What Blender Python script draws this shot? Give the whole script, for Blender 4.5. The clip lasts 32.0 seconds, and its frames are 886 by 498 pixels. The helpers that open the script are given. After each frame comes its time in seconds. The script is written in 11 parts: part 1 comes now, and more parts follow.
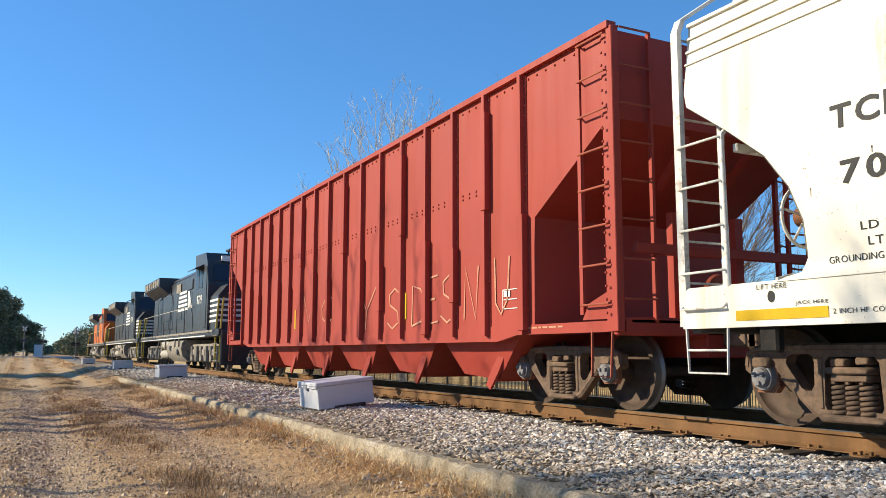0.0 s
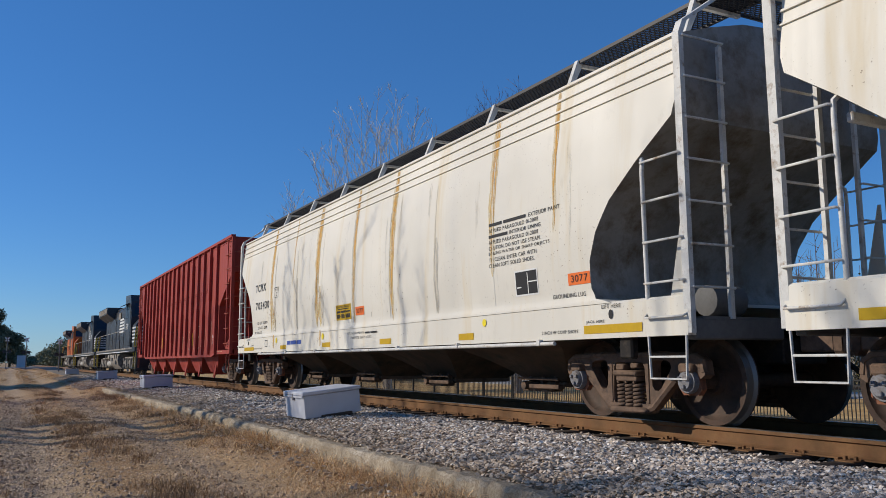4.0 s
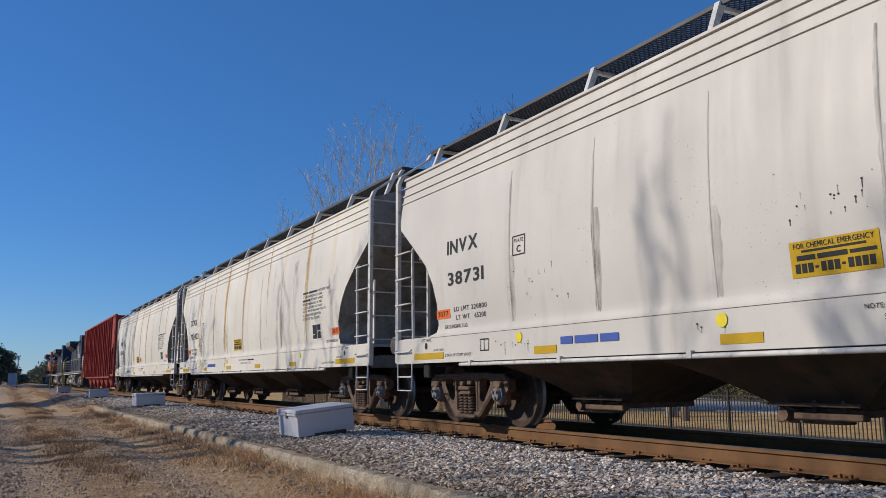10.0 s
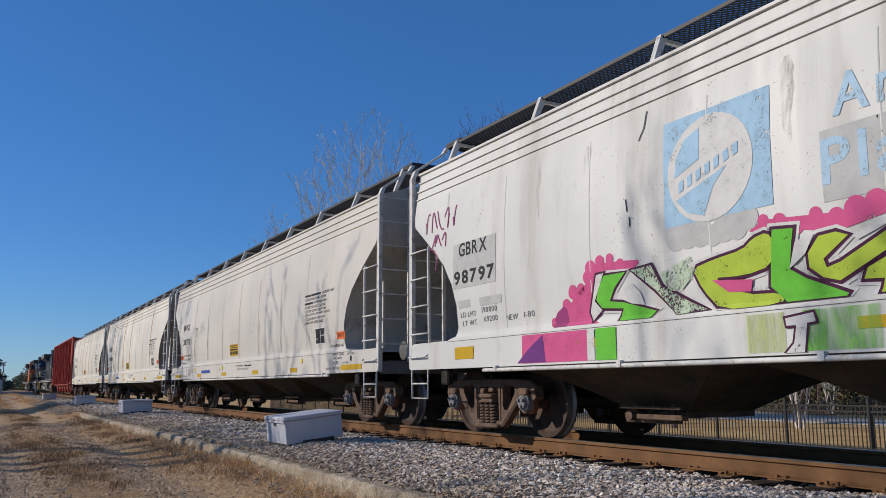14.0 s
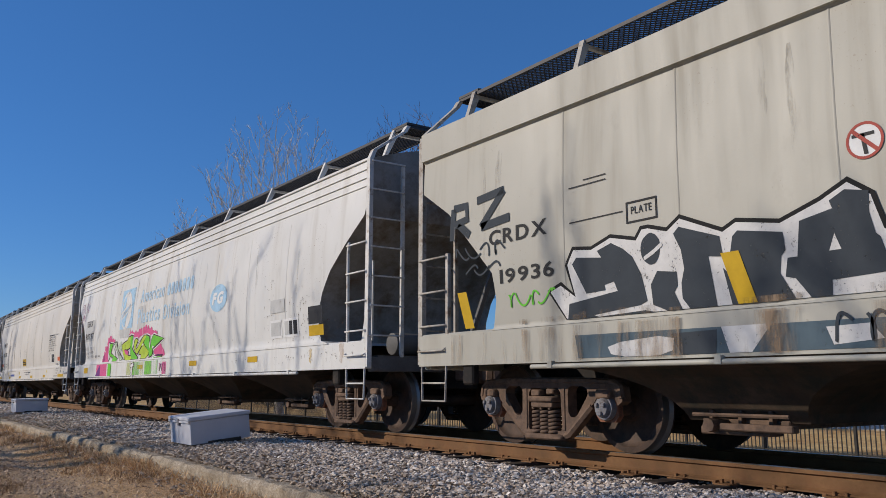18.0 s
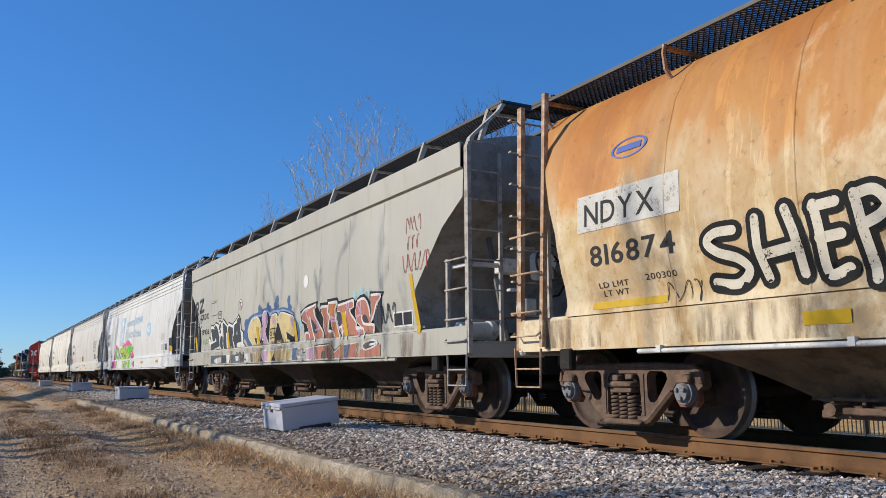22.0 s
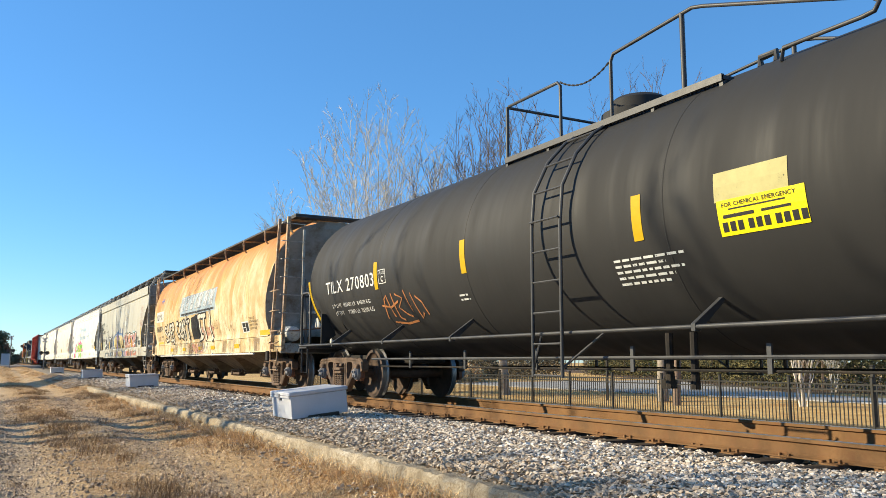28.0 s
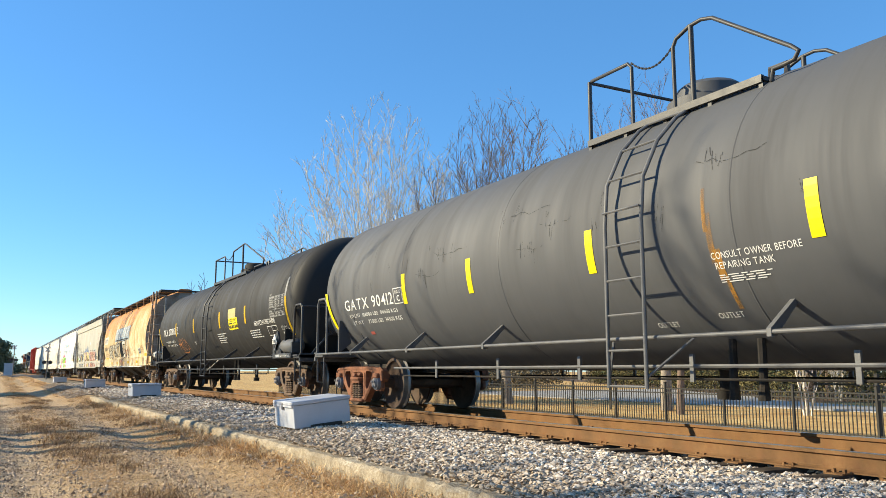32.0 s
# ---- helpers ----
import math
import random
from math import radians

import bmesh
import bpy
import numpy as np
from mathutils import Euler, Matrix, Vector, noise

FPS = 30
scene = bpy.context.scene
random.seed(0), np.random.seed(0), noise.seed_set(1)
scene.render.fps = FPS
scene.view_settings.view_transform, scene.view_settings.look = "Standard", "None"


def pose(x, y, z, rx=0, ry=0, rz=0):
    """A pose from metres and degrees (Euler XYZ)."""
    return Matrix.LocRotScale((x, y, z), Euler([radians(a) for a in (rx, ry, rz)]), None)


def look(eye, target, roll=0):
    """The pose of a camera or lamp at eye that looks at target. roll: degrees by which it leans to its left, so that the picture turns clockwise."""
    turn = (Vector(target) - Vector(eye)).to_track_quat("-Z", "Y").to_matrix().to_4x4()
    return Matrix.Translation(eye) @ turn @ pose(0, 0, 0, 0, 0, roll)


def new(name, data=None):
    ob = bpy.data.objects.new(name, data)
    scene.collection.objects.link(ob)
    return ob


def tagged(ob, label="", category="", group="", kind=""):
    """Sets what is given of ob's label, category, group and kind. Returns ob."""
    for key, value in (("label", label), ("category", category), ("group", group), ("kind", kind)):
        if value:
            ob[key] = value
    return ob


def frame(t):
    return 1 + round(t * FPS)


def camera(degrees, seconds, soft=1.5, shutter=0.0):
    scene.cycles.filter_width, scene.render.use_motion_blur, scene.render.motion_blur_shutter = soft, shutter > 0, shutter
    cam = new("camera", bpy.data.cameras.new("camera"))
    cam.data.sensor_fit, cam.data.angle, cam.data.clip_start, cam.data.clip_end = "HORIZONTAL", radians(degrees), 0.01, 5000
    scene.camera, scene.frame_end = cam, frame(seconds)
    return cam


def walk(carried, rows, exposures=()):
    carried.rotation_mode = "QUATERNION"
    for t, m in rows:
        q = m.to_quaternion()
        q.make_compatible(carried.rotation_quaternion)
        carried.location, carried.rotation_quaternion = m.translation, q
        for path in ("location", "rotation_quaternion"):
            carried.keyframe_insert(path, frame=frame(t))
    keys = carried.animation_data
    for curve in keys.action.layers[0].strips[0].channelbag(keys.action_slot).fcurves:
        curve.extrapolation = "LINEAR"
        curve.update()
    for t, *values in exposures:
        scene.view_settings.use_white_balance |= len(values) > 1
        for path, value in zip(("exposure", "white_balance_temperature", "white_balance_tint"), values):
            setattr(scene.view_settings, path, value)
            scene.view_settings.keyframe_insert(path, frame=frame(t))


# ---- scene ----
# ---- camera ----
cam = camera(56.84, 32.0, 0.6)
PATH = [
    (0.0, pose(0, 0, 1.3, 97.21, -0.09, -26.91)),
    (0.5, pose(0, 0, 1.3, 97.17, -0.26, -26.72)),
    (1.0, pose(0, 0, 1.3, 97.05, 0.05, -26.81)),
    (1.5, pose(0, 0, 1.3, 96.89, 0.35, -26.95)),
    (2.0, pose(0, 0, 1.3, 97.10, 0.22, -27.33)),
    (2.5, pose(0, 0, 1.3, 97.08, 0.03, -27.10)),
    (4.5, pose(0, 0, 1.3, 98.56, 0.42, -28.07)),
    (5.0, pose(0, 0, 1.3, 99.45, 0.11, -27.89)),
    (5.5, pose(0, 0, 1.3, 99.36, 0.06, -28.13)),
    (6.0, pose(0, 0, 1.3, 99.15, 0.23, -28.68)),
    (6.5, pose(0, 0, 1.3, 99.09, -0.00, -28.32)),
    (7.0, pose(0, 0, 1.3, 98.92, -0.08, -28.23)),
    (7.5, pose(0, 0, 1.3, 98.72, 0.12, -28.37)),
    (8.0, pose(0, 0, 1.3, 98.66, 0.16, -28.09)),
    (8.5, pose(0, 0, 1.3, 98.80, -0.05, -27.94)),
    (9.0, pose(0, 0, 1.3, 98.94, -0.15, -28.00)),
    (9.5, pose(0, 0, 1.3, 99.12, 0.23, -27.89)),
    (10.0, pose(0, 0, 1.3, 98.98, 0.33, -28.23)),
    (10.5, pose(0, 0, 1.3, 98.88, 0.17, -28.26)),
    (11.0, pose(0, 0, 1.3, 99.23, 0.15, -28.43)),
    (11.5, pose(0, 0, 1.3, 99.63, 0.15, -28.48)),
    (12.0, pose(0, 0, 1.3, 99.69, 0.07, -28.65)),
    (12.5, pose(0, 0, 1.3, 99.70, 0.14, -28.97)),
    (13.0, pose(0, 0, 1.3, 99.64, 0.14, -28.78)),
    (13.5, pose(0, 0, 1.3, 99.38, 0.24, -29.03)),
    (14.0, pose(0, 0, 1.3, 99.45, 0.28, -29.01)),
    (14.5, pose(0, 0, 1.3, 99.41, 0.47, -28.88)),
    (16.5, pose(0, 0, 1.3, 99.04, 0.24, -29.83)),
    (17.0, pose(0, 0, 1.3, 98.95, -0.03, -30.30)),
    (17.5, pose(0, 0, 1.3, 99.00, -0.74, -32.22)),
    (18.0, pose(0, 0, 1.3, 99.45, -0.04, -35.13)),
    (18.5, pose(0, 0, 1.3, 99.10, -0.21, -36.10)),
    (19.0, pose(0, 0, 1.3, 99.00, -0.37, -34.61)),
    (19.5, pose(0, 0, 1.3, 98.74, -0.75, -31.97)),
    (20.0, pose(0, 0, 1.3, 98.54, -1.49, -31.32)),
    (20.5, pose(0, 0, 1.3, 98.20, -0.07, -30.24)),
    (21.0, pose(0, 0, 1.3, 98.01, -0.25, -29.43)),
    (21.5, pose(0, 0, 1.3, 98.17, -0.17, -29.40)),
    (22.0, pose(0, 0, 1.3, 98.52, 0.35, -29.27)),
    (22.5, pose(0, 0, 1.3, 98.62, 0.77, -28.95)),
    (23.0, pose(0, 0, 1.3, 99.72, 0.52, -28.55)),
    (23.5, pose(0, 0, 1.3, 99.13, 0.61, -28.50)),
    (24.0, pose(0, 0, 1.3, 99.18, 0.40, -28.55)),
    (24.5, pose(0, 0, 1.3, 98.80, 0.21, -28.27)),
    (25.0, pose(0, 0, 1.3, 98.52, 0.11, -28.31)),
    (25.5, pose(0, 0, 1.3, 98.14, -0.41, -28.44)),
    (26.0, pose(0, 0, 1.3, 97.72, -0.14, -28.50)),
    (26.5, pose(0, 0, 1.3, 97.38, 0.08, -28.84)),
    (28.5, pose(0, 0, 1.3, 98.46, -0.31, -28.46)),
    (29.0, pose(0, 0, 1.3, 99.45, -0.73, -28.48)),
    (29.5, pose(0, 0, 1.3, 99.48, -0.58, -28.51)),
    (30.0, pose(0, 0, 1.3, 99.28, -0.44, -28.36)),
    (30.5, pose(0, 0, 1.3, 99.40, -0.17, -28.39)),
    (31.0, pose(0, 0, 1.3, 98.60, -0.01, -28.42)),
    (31.5, pose(0, 0, 1.3, 98.56, 0.05, -28.17)),
    (32.0, pose(0, 0, 1.3, 98.46, -0.03, -28.49)),
]
# the film camera darkens its picture while the white cars pass
EXPOSURES = [(0, 0.57, 7700, 4), (1.0, -0.1, 6900, 7), (2.0, -0.37, 6750, 8), (4.5, -0.38, 6550, 10), (6, -0.38, 6500, 10), (9, -0.44, 6550, 12), (14.5, -0.44, 6550, 12), (18.0, -0.46, 6650, 13), (19, -0.13, 6600, 10), (20, -0.17, 6600, 10), (21, -0.13, 6600, 10), (23, 0.03, 6550, 9), (25, 0.07, 7050, 9), (26, 0.27, 7300, 9), (28.5, 0.74, 8200, 1.5), (32, 0.79, 8200, 1.5)]
walk(cam, PATH, EXPOSURES)

# ---- light ----
# low winter sun from the far side of the lane
SUN_EL, SUN_AZ = 25.0, 34.0
SUN_FROM = Vector((-math.cos(radians(SUN_AZ)) * math.cos(radians(SUN_EL)),
                   math.sin(radians(SUN_AZ)) * math.cos(radians(SUN_EL)), math.sin(radians(SUN_EL))))
world = bpy.data.worlds.new("sky")
scene.world = world
world.use_nodes = True
wn, wl = world.node_tree.nodes, world.node_tree.links
sky = wn.new("ShaderNodeTexSky")
sky.sky_type = 'NISHITA'
sky.sun_disc = False
sky.sun_elevation = radians(SUN_EL)
sky.sun_rotation = math.atan2(SUN_FROM.x, SUN_FROM.y)
sky.air_density, sky.dust_density, sky.ozone_density = 1.0, 0.0, 4.0
sky.altitude = 600
bg = wn["Background"]
bg.inputs["Strength"].default_value = 0.125
deep = wn.new("ShaderNodeHueSaturation")
deep.inputs["Saturation"].default_value = 1.12
wl.new(sky.outputs[0], deep.inputs["Color"])
air = wn.new("ShaderNodeMix")
air.data_type, air.blend_type = 'RGBA', 'MULTIPLY'
air.inputs[0].default_value = 1.0
wl.new(deep.outputs[0], air.inputs[6])
# the clear blue tint gives way to near white where the sky itself is pale, at the horizon
split = wn.new("ShaderNodeSeparateColor")
wl.new(sky.outputs[0], split.inputs[0])
pale = wn.new("ShaderNodeMapRange")
pale.inputs["From Min"].default_value, pale.inputs["From Max"].default_value = 1.4, 4.5
wl.new(split.outputs[0], pale.inputs["Value"])
tint = wn.new("ShaderNodeMix")
tint.data_type = 'RGBA'
tint.inputs[6].default_value, tint.inputs[7].default_value = (0.64, 0.95, 1.29, 1), (0.71, 0.93, 1.22, 1)
wl.new(pale.outputs[0], tint.inputs[0])
wl.new(tint.outputs[2], air.inputs[7])
# thin even haze evens out the sky between the sun's side and the far side
haze = wn.new("ShaderNodeMix")
haze.data_type = 'RGBA'
haze.inputs[0].default_value = 0.34
haze.inputs[7].default_value = (0.52, 2.0, 5.0, 1)
wl.new(air.outputs[2], haze.inputs[6])
wl.new(haze.outputs[2], bg.inputs["Color"])
sun_data = bpy.data.lights.new("sun", 'SUN')
sun_data.energy, sun_data.angle, sun_data.color = 5.0, radians(0.53), (1.0, 0.92, 0.80)
sun = new("sun", sun_data)
sun.matrix_basis = look(SUN_FROM * 50, (0, 0, 0))
scene.view_settings.exposure = 0.0

# ---- materials ----
def nodes_of(name, rough=0.6, metal=0.0):
    m = bpy.data.materials.new(name)
    m.use_nodes = True
    nt = m.node_tree
    p = nt.nodes["Principled BSDF"]
    p.inputs["Roughness"].default_value, p.inputs["Metallic"].default_value = rough, metal
    p.inputs["Specular IOR Level"].default_value = 0.2 if rough > 0.5 else 0.35
    return m, nt, p


def noise_tex(nt, scale, detail=4.0, rough=0.6, space="Object", stretch=(1, 1, 1), seed=0.0, distort=0.0):
    tc = nt.nodes.new("ShaderNodeTexCoord")
    mp = nt.nodes.new("ShaderNodeMapping")
    mp.inputs["Scale"].default_value = stretch
    mp.inputs["Location"].default_value = (seed, seed * 1.7, seed * 0.3)
    n = nt.nodes.new("ShaderNodeTexNoise")
    n.inputs["Scale"].default_value, n.inputs["Detail"].default_value = scale, detail
    n.inputs["Roughness"].default_value, n.inputs["Distortion"].default_value = rough, distort
    nt.links.new(tc.outputs[space], mp.inputs[0])
    nt.links.new(mp.outputs[0], n.inputs["Vector"])
    return n.outputs["Fac"]


def ramp(nt, fac, stops):
    r = nt.nodes.new("ShaderNodeValToRGB")
    e = r.color_ramp.elements
    while len(e) < len(stops):
        e.new(0.5)
    for el, (pos, col) in zip(e, stops):
        el.position = pos
        el.color = (*col, 1) if len(col) == 3 else col
    nt.links.new(fac, r.inputs[0])
    return r.outputs["Color"]


def grey(nt, fac, a, b, lo=0.0, hi=1.0):
    return ramp(nt, fac, [(a, (lo, lo, lo)), (b, (hi, hi, hi))])


def mix(nt, fac, a, b, mode='MIX'):
    n = nt.nodes.new("ShaderNodeMix")
    n.data_type, n.blend_type = 'RGBA', mode
    for sock, val in ((n.inputs[0], fac), (n.inputs[6], a), (n.inputs[7], b)):
        if isinstance(val, bpy.types.NodeSocket):
            nt.links.new(val, sock)
        elif isinstance(val, (int, float)):
            sock.default_value = val
        else:
            sock.default_value = (*val, 1)
    return n.outputs[2]


def bump(nt, p, height, strength=0.3, dist=0.01):
    b = nt.nodes.new("ShaderNodeBump")
    b.inputs["Strength"].default_value, b.inputs["Distance"].default_value = strength, dist
    nt.links.new(height, b.inputs["Height"])
    nt.links.new(b.outputs[0], p.inputs["Normal"])


def maths(nt, op, a, b):
    n = nt.nodes.new("ShaderNodeMath")
    n.operation = op
    for sock, val in zip(n.inputs, (a, b)):
        if isinstance(val, bpy.types.NodeSocket):
            nt.links.new(val, sock)
        else:
            sock.default_value = val
    return n.outputs[0]


def coord(nt, axis, space="Object"):
    tc = nt.nodes.new("ShaderNodeTexCoord")
    s = nt.nodes.new("ShaderNodeSeparateXYZ")
    nt.links.new(tc.outputs[space], s.inputs[0])
    return s.outputs[axis]


def plain(name, col, rough=0.6, metal=0.0, vary=0.25, scale=3.0, bumpy=0.15, dirt=None, dirt_amount=0.5, seed=0.0):
    """A painted or cast surface: colour that shifts at two scales, optional grime, fine relief."""
    m, nt, p = nodes_of(name, rough, metal)
    big = noise_tex(nt, scale, 5, 0.6, seed=seed)
    fine = noise_tex(nt, scale * 14, 3, 0.6, seed=seed + 3)
    lo = tuple(c * (1 - vary) for c in col)
    hi = tuple(min(1, c * (1 + vary * 0.6)) for c in col)
    c = ramp(nt, big, [(0.3, lo), (0.7, hi)])
    c = mix(nt, grey(nt, fine, 0.45, 0.75, 0, vary), c, tuple(x * 0.55 for x in col))
    if dirt:
        d = noise_tex(nt, scale * 1.7, 6, 0.7, seed=seed + 9)
        c = mix(nt, grey(nt, d, 0.62 - dirt_amount * 0.3, 0.78 - dirt_amount * 0.2), c, dirt)
    nt.links.new(c, p.inputs["Base Color"])
    nt.links.new(grey(nt, big, 0.2, 0.8, max(0.05, rough - 0.12), min(1, rough + 0.12)), p.inputs["Roughness"])
    if bumpy:
        bump(nt, p, fine, bumpy, 0.004)
    return m


def flat(name, col, rough=0.5, metal=0.0, wear=0.0):
    m, nt, p = nodes_of(name, rough, metal)
    n = noise_tex(nt, 9, 5, 0.7)
    c = ramp(nt, n, [(0.25, tuple(x * 0.8 for x in col)), (0.75, col)])
    nt.links.new(c, p.inputs["Base Color"])
    if wear:
        w = noise_tex(nt, 25, 4, 0.75, seed=5)
        nt.links.new(grey(nt, w, 0.38 + 0.0 * wear, 0.30 + 0.0 * wear, 1, 1), p.inputs["Alpha"])
    return m


def car_paint(name, col, streak, streak_amount=0.5, grime=(0.16, 0.13, 0.10), rust=0.15, rough=0.5, speck=0.25, seed=0.0, shade=None, dents=0.3):
    """Freight car paint: sun-bleached coat, vertical run-off streaks, rust pits, grime low down on the sill."""
    m, nt, p = nodes_of(name, rough)
    big = noise_tex(nt, 0.55, 4, 0.55, seed=seed)
    c = ramp(nt, big, [(0.3, tuple(x * 0.88 for x in col)), (0.7, tuple(min(1, x * 1.06) for x in col))])
    if shade:
        pat = noise_tex(nt, 0.4, 3, 0.5, seed=seed + 21, stretch=(1, 0.7, 1.6))
        c = mix(nt, grey(nt, pat, 0.42, 0.66, 0, 0.8), c, shade)
    runs = noise_tex(nt, 2.2, 5, 0.6, stretch=(0.15, 1.0, 0.09), seed=seed + 2, distort=0.3)
    fine_runs = noise_tex(nt, 9.0, 4, 0.7, stretch=(0.2, 1.0, 0.06), seed=seed + 5)
    c = mix(nt, grey(nt, runs, 0.60 - 0.14 * streak_amount, 0.80 - 0.1 * streak_amount, 0, 0.75), c, streak)
    c = mix(nt, grey(nt, fine_runs, 0.58, 0.8, 0, 0.35 * streak_amount), c, grime)
    pits = noise_tex(nt, 38, 2, 0.5, seed=seed + 7)
    patch = noise_tex(nt, 0.8, 3, 0.6, seed=seed + 11)
    pitmask = maths(nt, 'MULTIPLY', grey(nt, pits, 0.68, 0.72), grey(nt, patch, 0.5, 0.62))
    c = mix(nt, maths(nt, 'MULTIPLY', pitmask, speck * 3), c, (0.10, 0.045, 0.02))
    low = noise_tex(nt, 3.5, 5, 0.7, seed=seed + 13, stretch=(1, 1, 0.5))
    c = mix(nt, grey(nt, low, 0.60, 0.82, 0, rust * 3), c, grime)
    nt.links.new(c, p.inputs["Base Color"])
    nt.links.new(grey(nt, runs, 0.3, 0.7, rough - 0.08, rough + 0.2), p.inputs["Roughness"])
    dent = noise_tex(nt, 0.9, 2, 0.4, seed=seed + 17, stretch=(1, 1, 0.6))
    bump(nt, p, mix(nt, 0.04, dent, pits), dents, 0.05)
    return m


WHITE2 = car_paint("white_car_paint_stained", (0.67, 0.635, 0.55), (0.56, 0.43, 0.22), 0.25, rust=0.08, seed=4)
CREAM = car_paint("pale_grey_car_paint", (0.565, 0.535, 0.475), (0.43, 0.40, 0.36), 0.2, rust=0.05, speck=0.15, seed=7)
SILVER = car_paint("faded_white_car_paint", (0.60, 0.595, 0.56), (0.40, 0.375, 0.33), 0.4, rust=0.1, seed=10)
BEIGE = car_paint("beige_grey_car_paint", (0.40, 0.385, 0.325), (0.29, 0.265, 0.21), 0.4, rust=0.07, speck=0.1, seed=13)


def rusted_mat():
    """Cream paint stained by rust that washed down from the roof: cloudy orange above, pale bleached patches, brown spots low down."""
    m, nt, p = nodes_of("rust_stained_cream_paint", 0.6)
    z = coord(nt, 2)
    sweep = noise_tex(nt, 0.62, 5, 0.6, stretch=(1, 1.3, 0.55), seed=3, distort=0.5)
    blot = noise_tex(nt, 2.2, 6, 0.65, stretch=(1, 1, 0.8), seed=8)
    fine = noise_tex(nt, 20, 5, 0.7, stretch=(1, 1, 0.5), seed=11)
    runs = noise_tex(nt, 2.4, 5, 0.6, stretch=(0.15, 1.0, 0.12), seed=27, distort=0.3)
    c = ramp(nt, blot, [(0.30, (0.44, 0.29, 0.12)), (0.45, (0.55, 0.40, 0.20)), (0.60, (0.62, 0.50, 0.31)), (0.75, (0.67, 0.58, 0.42))])
    h = maths(nt, 'ADD', maths(nt, 'MULTIPLY', maths(nt, 'SUBTRACT', z, 2.55), 0.36), maths(nt, 'SUBTRACT', maths(nt, 'MULTIPLY', sweep, 2.0), 0.72))
    c = mix(nt, grey(nt, maths(nt, 'ADD', h, maths(nt, 'MULTIPLY', maths(nt, 'SUBTRACT', blot, 0.5), 0.35)), 0.27, 0.45, 0, 0.88), c, (0.53, 0.235, 0.05))
    c = mix(nt, grey(nt, maths(nt, 'ADD', h, maths(nt, 'MULTIPLY', maths(nt, 'SUBTRACT', blot, 0.5), 0.7)), 0.45, 0.85, 0, 0.8), c, (0.38, 0.135, 0.03))
    c = mix(nt, grey(nt, runs, 0.52, 0.74, 0, 0.34), c, (0.60, 0.47, 0.28))
    c = mix(nt, grey(nt, runs, 0.46, 0.30, 0, 0.30), c, (0.30, 0.13, 0.04))
    bare = noise_tex(nt, 1.15, 6, 0.62, stretch=(1, 0.9, 0.75), seed=41, distort=0.5)
    pale = maths(nt, 'ADD', bare, maths(nt, 'MULTIPLY', maths(nt, 'SUBTRACT', 2.45, z), 0.09))
    c = mix(nt, grey(nt, pale, 0.55, 0.68, 0, 0.8), c, (0.71, 0.61, 0.42))
    low = noise_tex(nt, 1.6, 6, 0.7, seed=33)
    lowmask = maths(nt, 'MULTIPLY', grey(nt, low, 0.50, 0.68), grey(nt, maths(nt, 'SUBTRACT', 2.6, z), 0.2, 0.9, 0, 0.75))
    c = mix(nt, lowmask, c, (0.25, 0.15, 0.055))
    c = mix(nt, grey(nt, fine, 0.52, 0.74, 0, 0.38), c, (0.30, 0.145, 0.045))
    spots = noise_tex(nt, 7, 4, 0.75, seed=15)
    c = mix(nt, grey(nt, spots, 0.60, 0.72, 0, 0.6), c, (0.20, 0.095, 0.04))
    nt.links.new(c, p.inputs["Base Color"])
    dent = noise_tex(nt, 0.9, 2, 0.4, seed=17)
    bump(nt, p, mix(nt, 0.06, dent, fine), 0.3, 0.05)
    return m


RUSTY = rusted_mat()
# end colours with shade painted in, darker than the car sides, plus some dirt
END_PALE = plain("shaded_pale_dusty_end_sheets", (0.46, 0.43, 0.375), 0.65, vary=0.2, scale=1.5, dirt=(0.24, 0.20, 0.155), dirt_amount=0.3)
END_TAN = plain("shaded_dust_streaked_end_sheets", (0.28, 0.27, 0.25), 0.65, vary=0.3, scale=1.5, dirt=(0.15, 0.11, 0.075), dirt_amount=0.5)
END_SHADE = plain("shaded_grimy_end_steel", (0.13, 0.128, 0.125), 0.65, vary=0.3, scale=1.5, dirt=(0.09, 0.085, 0.08), dirt_amount=0.35)

RED = car_paint("oxide_red_car_paint", (0.325, 0.047, 0.034), (0.23, 0.04, 0.028), 0.4, (0.14, 0.035, 0.025), rust=0.08, rough=0.55, speck=0.05, seed=19)
TANK_BLACK = car_paint("black_tank_paint", (0.026, 0.0255, 0.0255), (0.03, 0.029, 0.029), 0.2, (0.045, 0.042, 0.04), rust=0.03, rough=0.6, speck=0.0, seed=22, dents=0.08)
TANK_GREY = car_paint("grey_black_tank_paint", (0.066, 0.069, 0.076), (0.052, 0.052, 0.054), 0.35, (0.044, 0.044, 0.045), rust=0.08, rough=0.66, speck=0.0, seed=25, dents=0.08)
TANK_GREY.node_tree.nodes["Principled BSDF"].inputs["Specular IOR Level"].default_value = 0.45
UNDER = plain("grimy_black_underframe", (0.024, 0.021, 0.019), 0.8, vary=0.5, dirt=(0.065, 0.048, 0.034), dirt_amount=0.35)
GRIPS_RED_DARK = plain("rust_pitted_wheel_rim", (0.10, 0.07, 0.055), 0.65, vary=0.4, scale=8)
CHUTE_TAN = plain("grimy_cream_chute_paint", (0.23, 0.165, 0.105), 0.75, vary=0.4, scale=2.5, dirt=(0.10, 0.07, 0.045), dirt_amount=0.5)
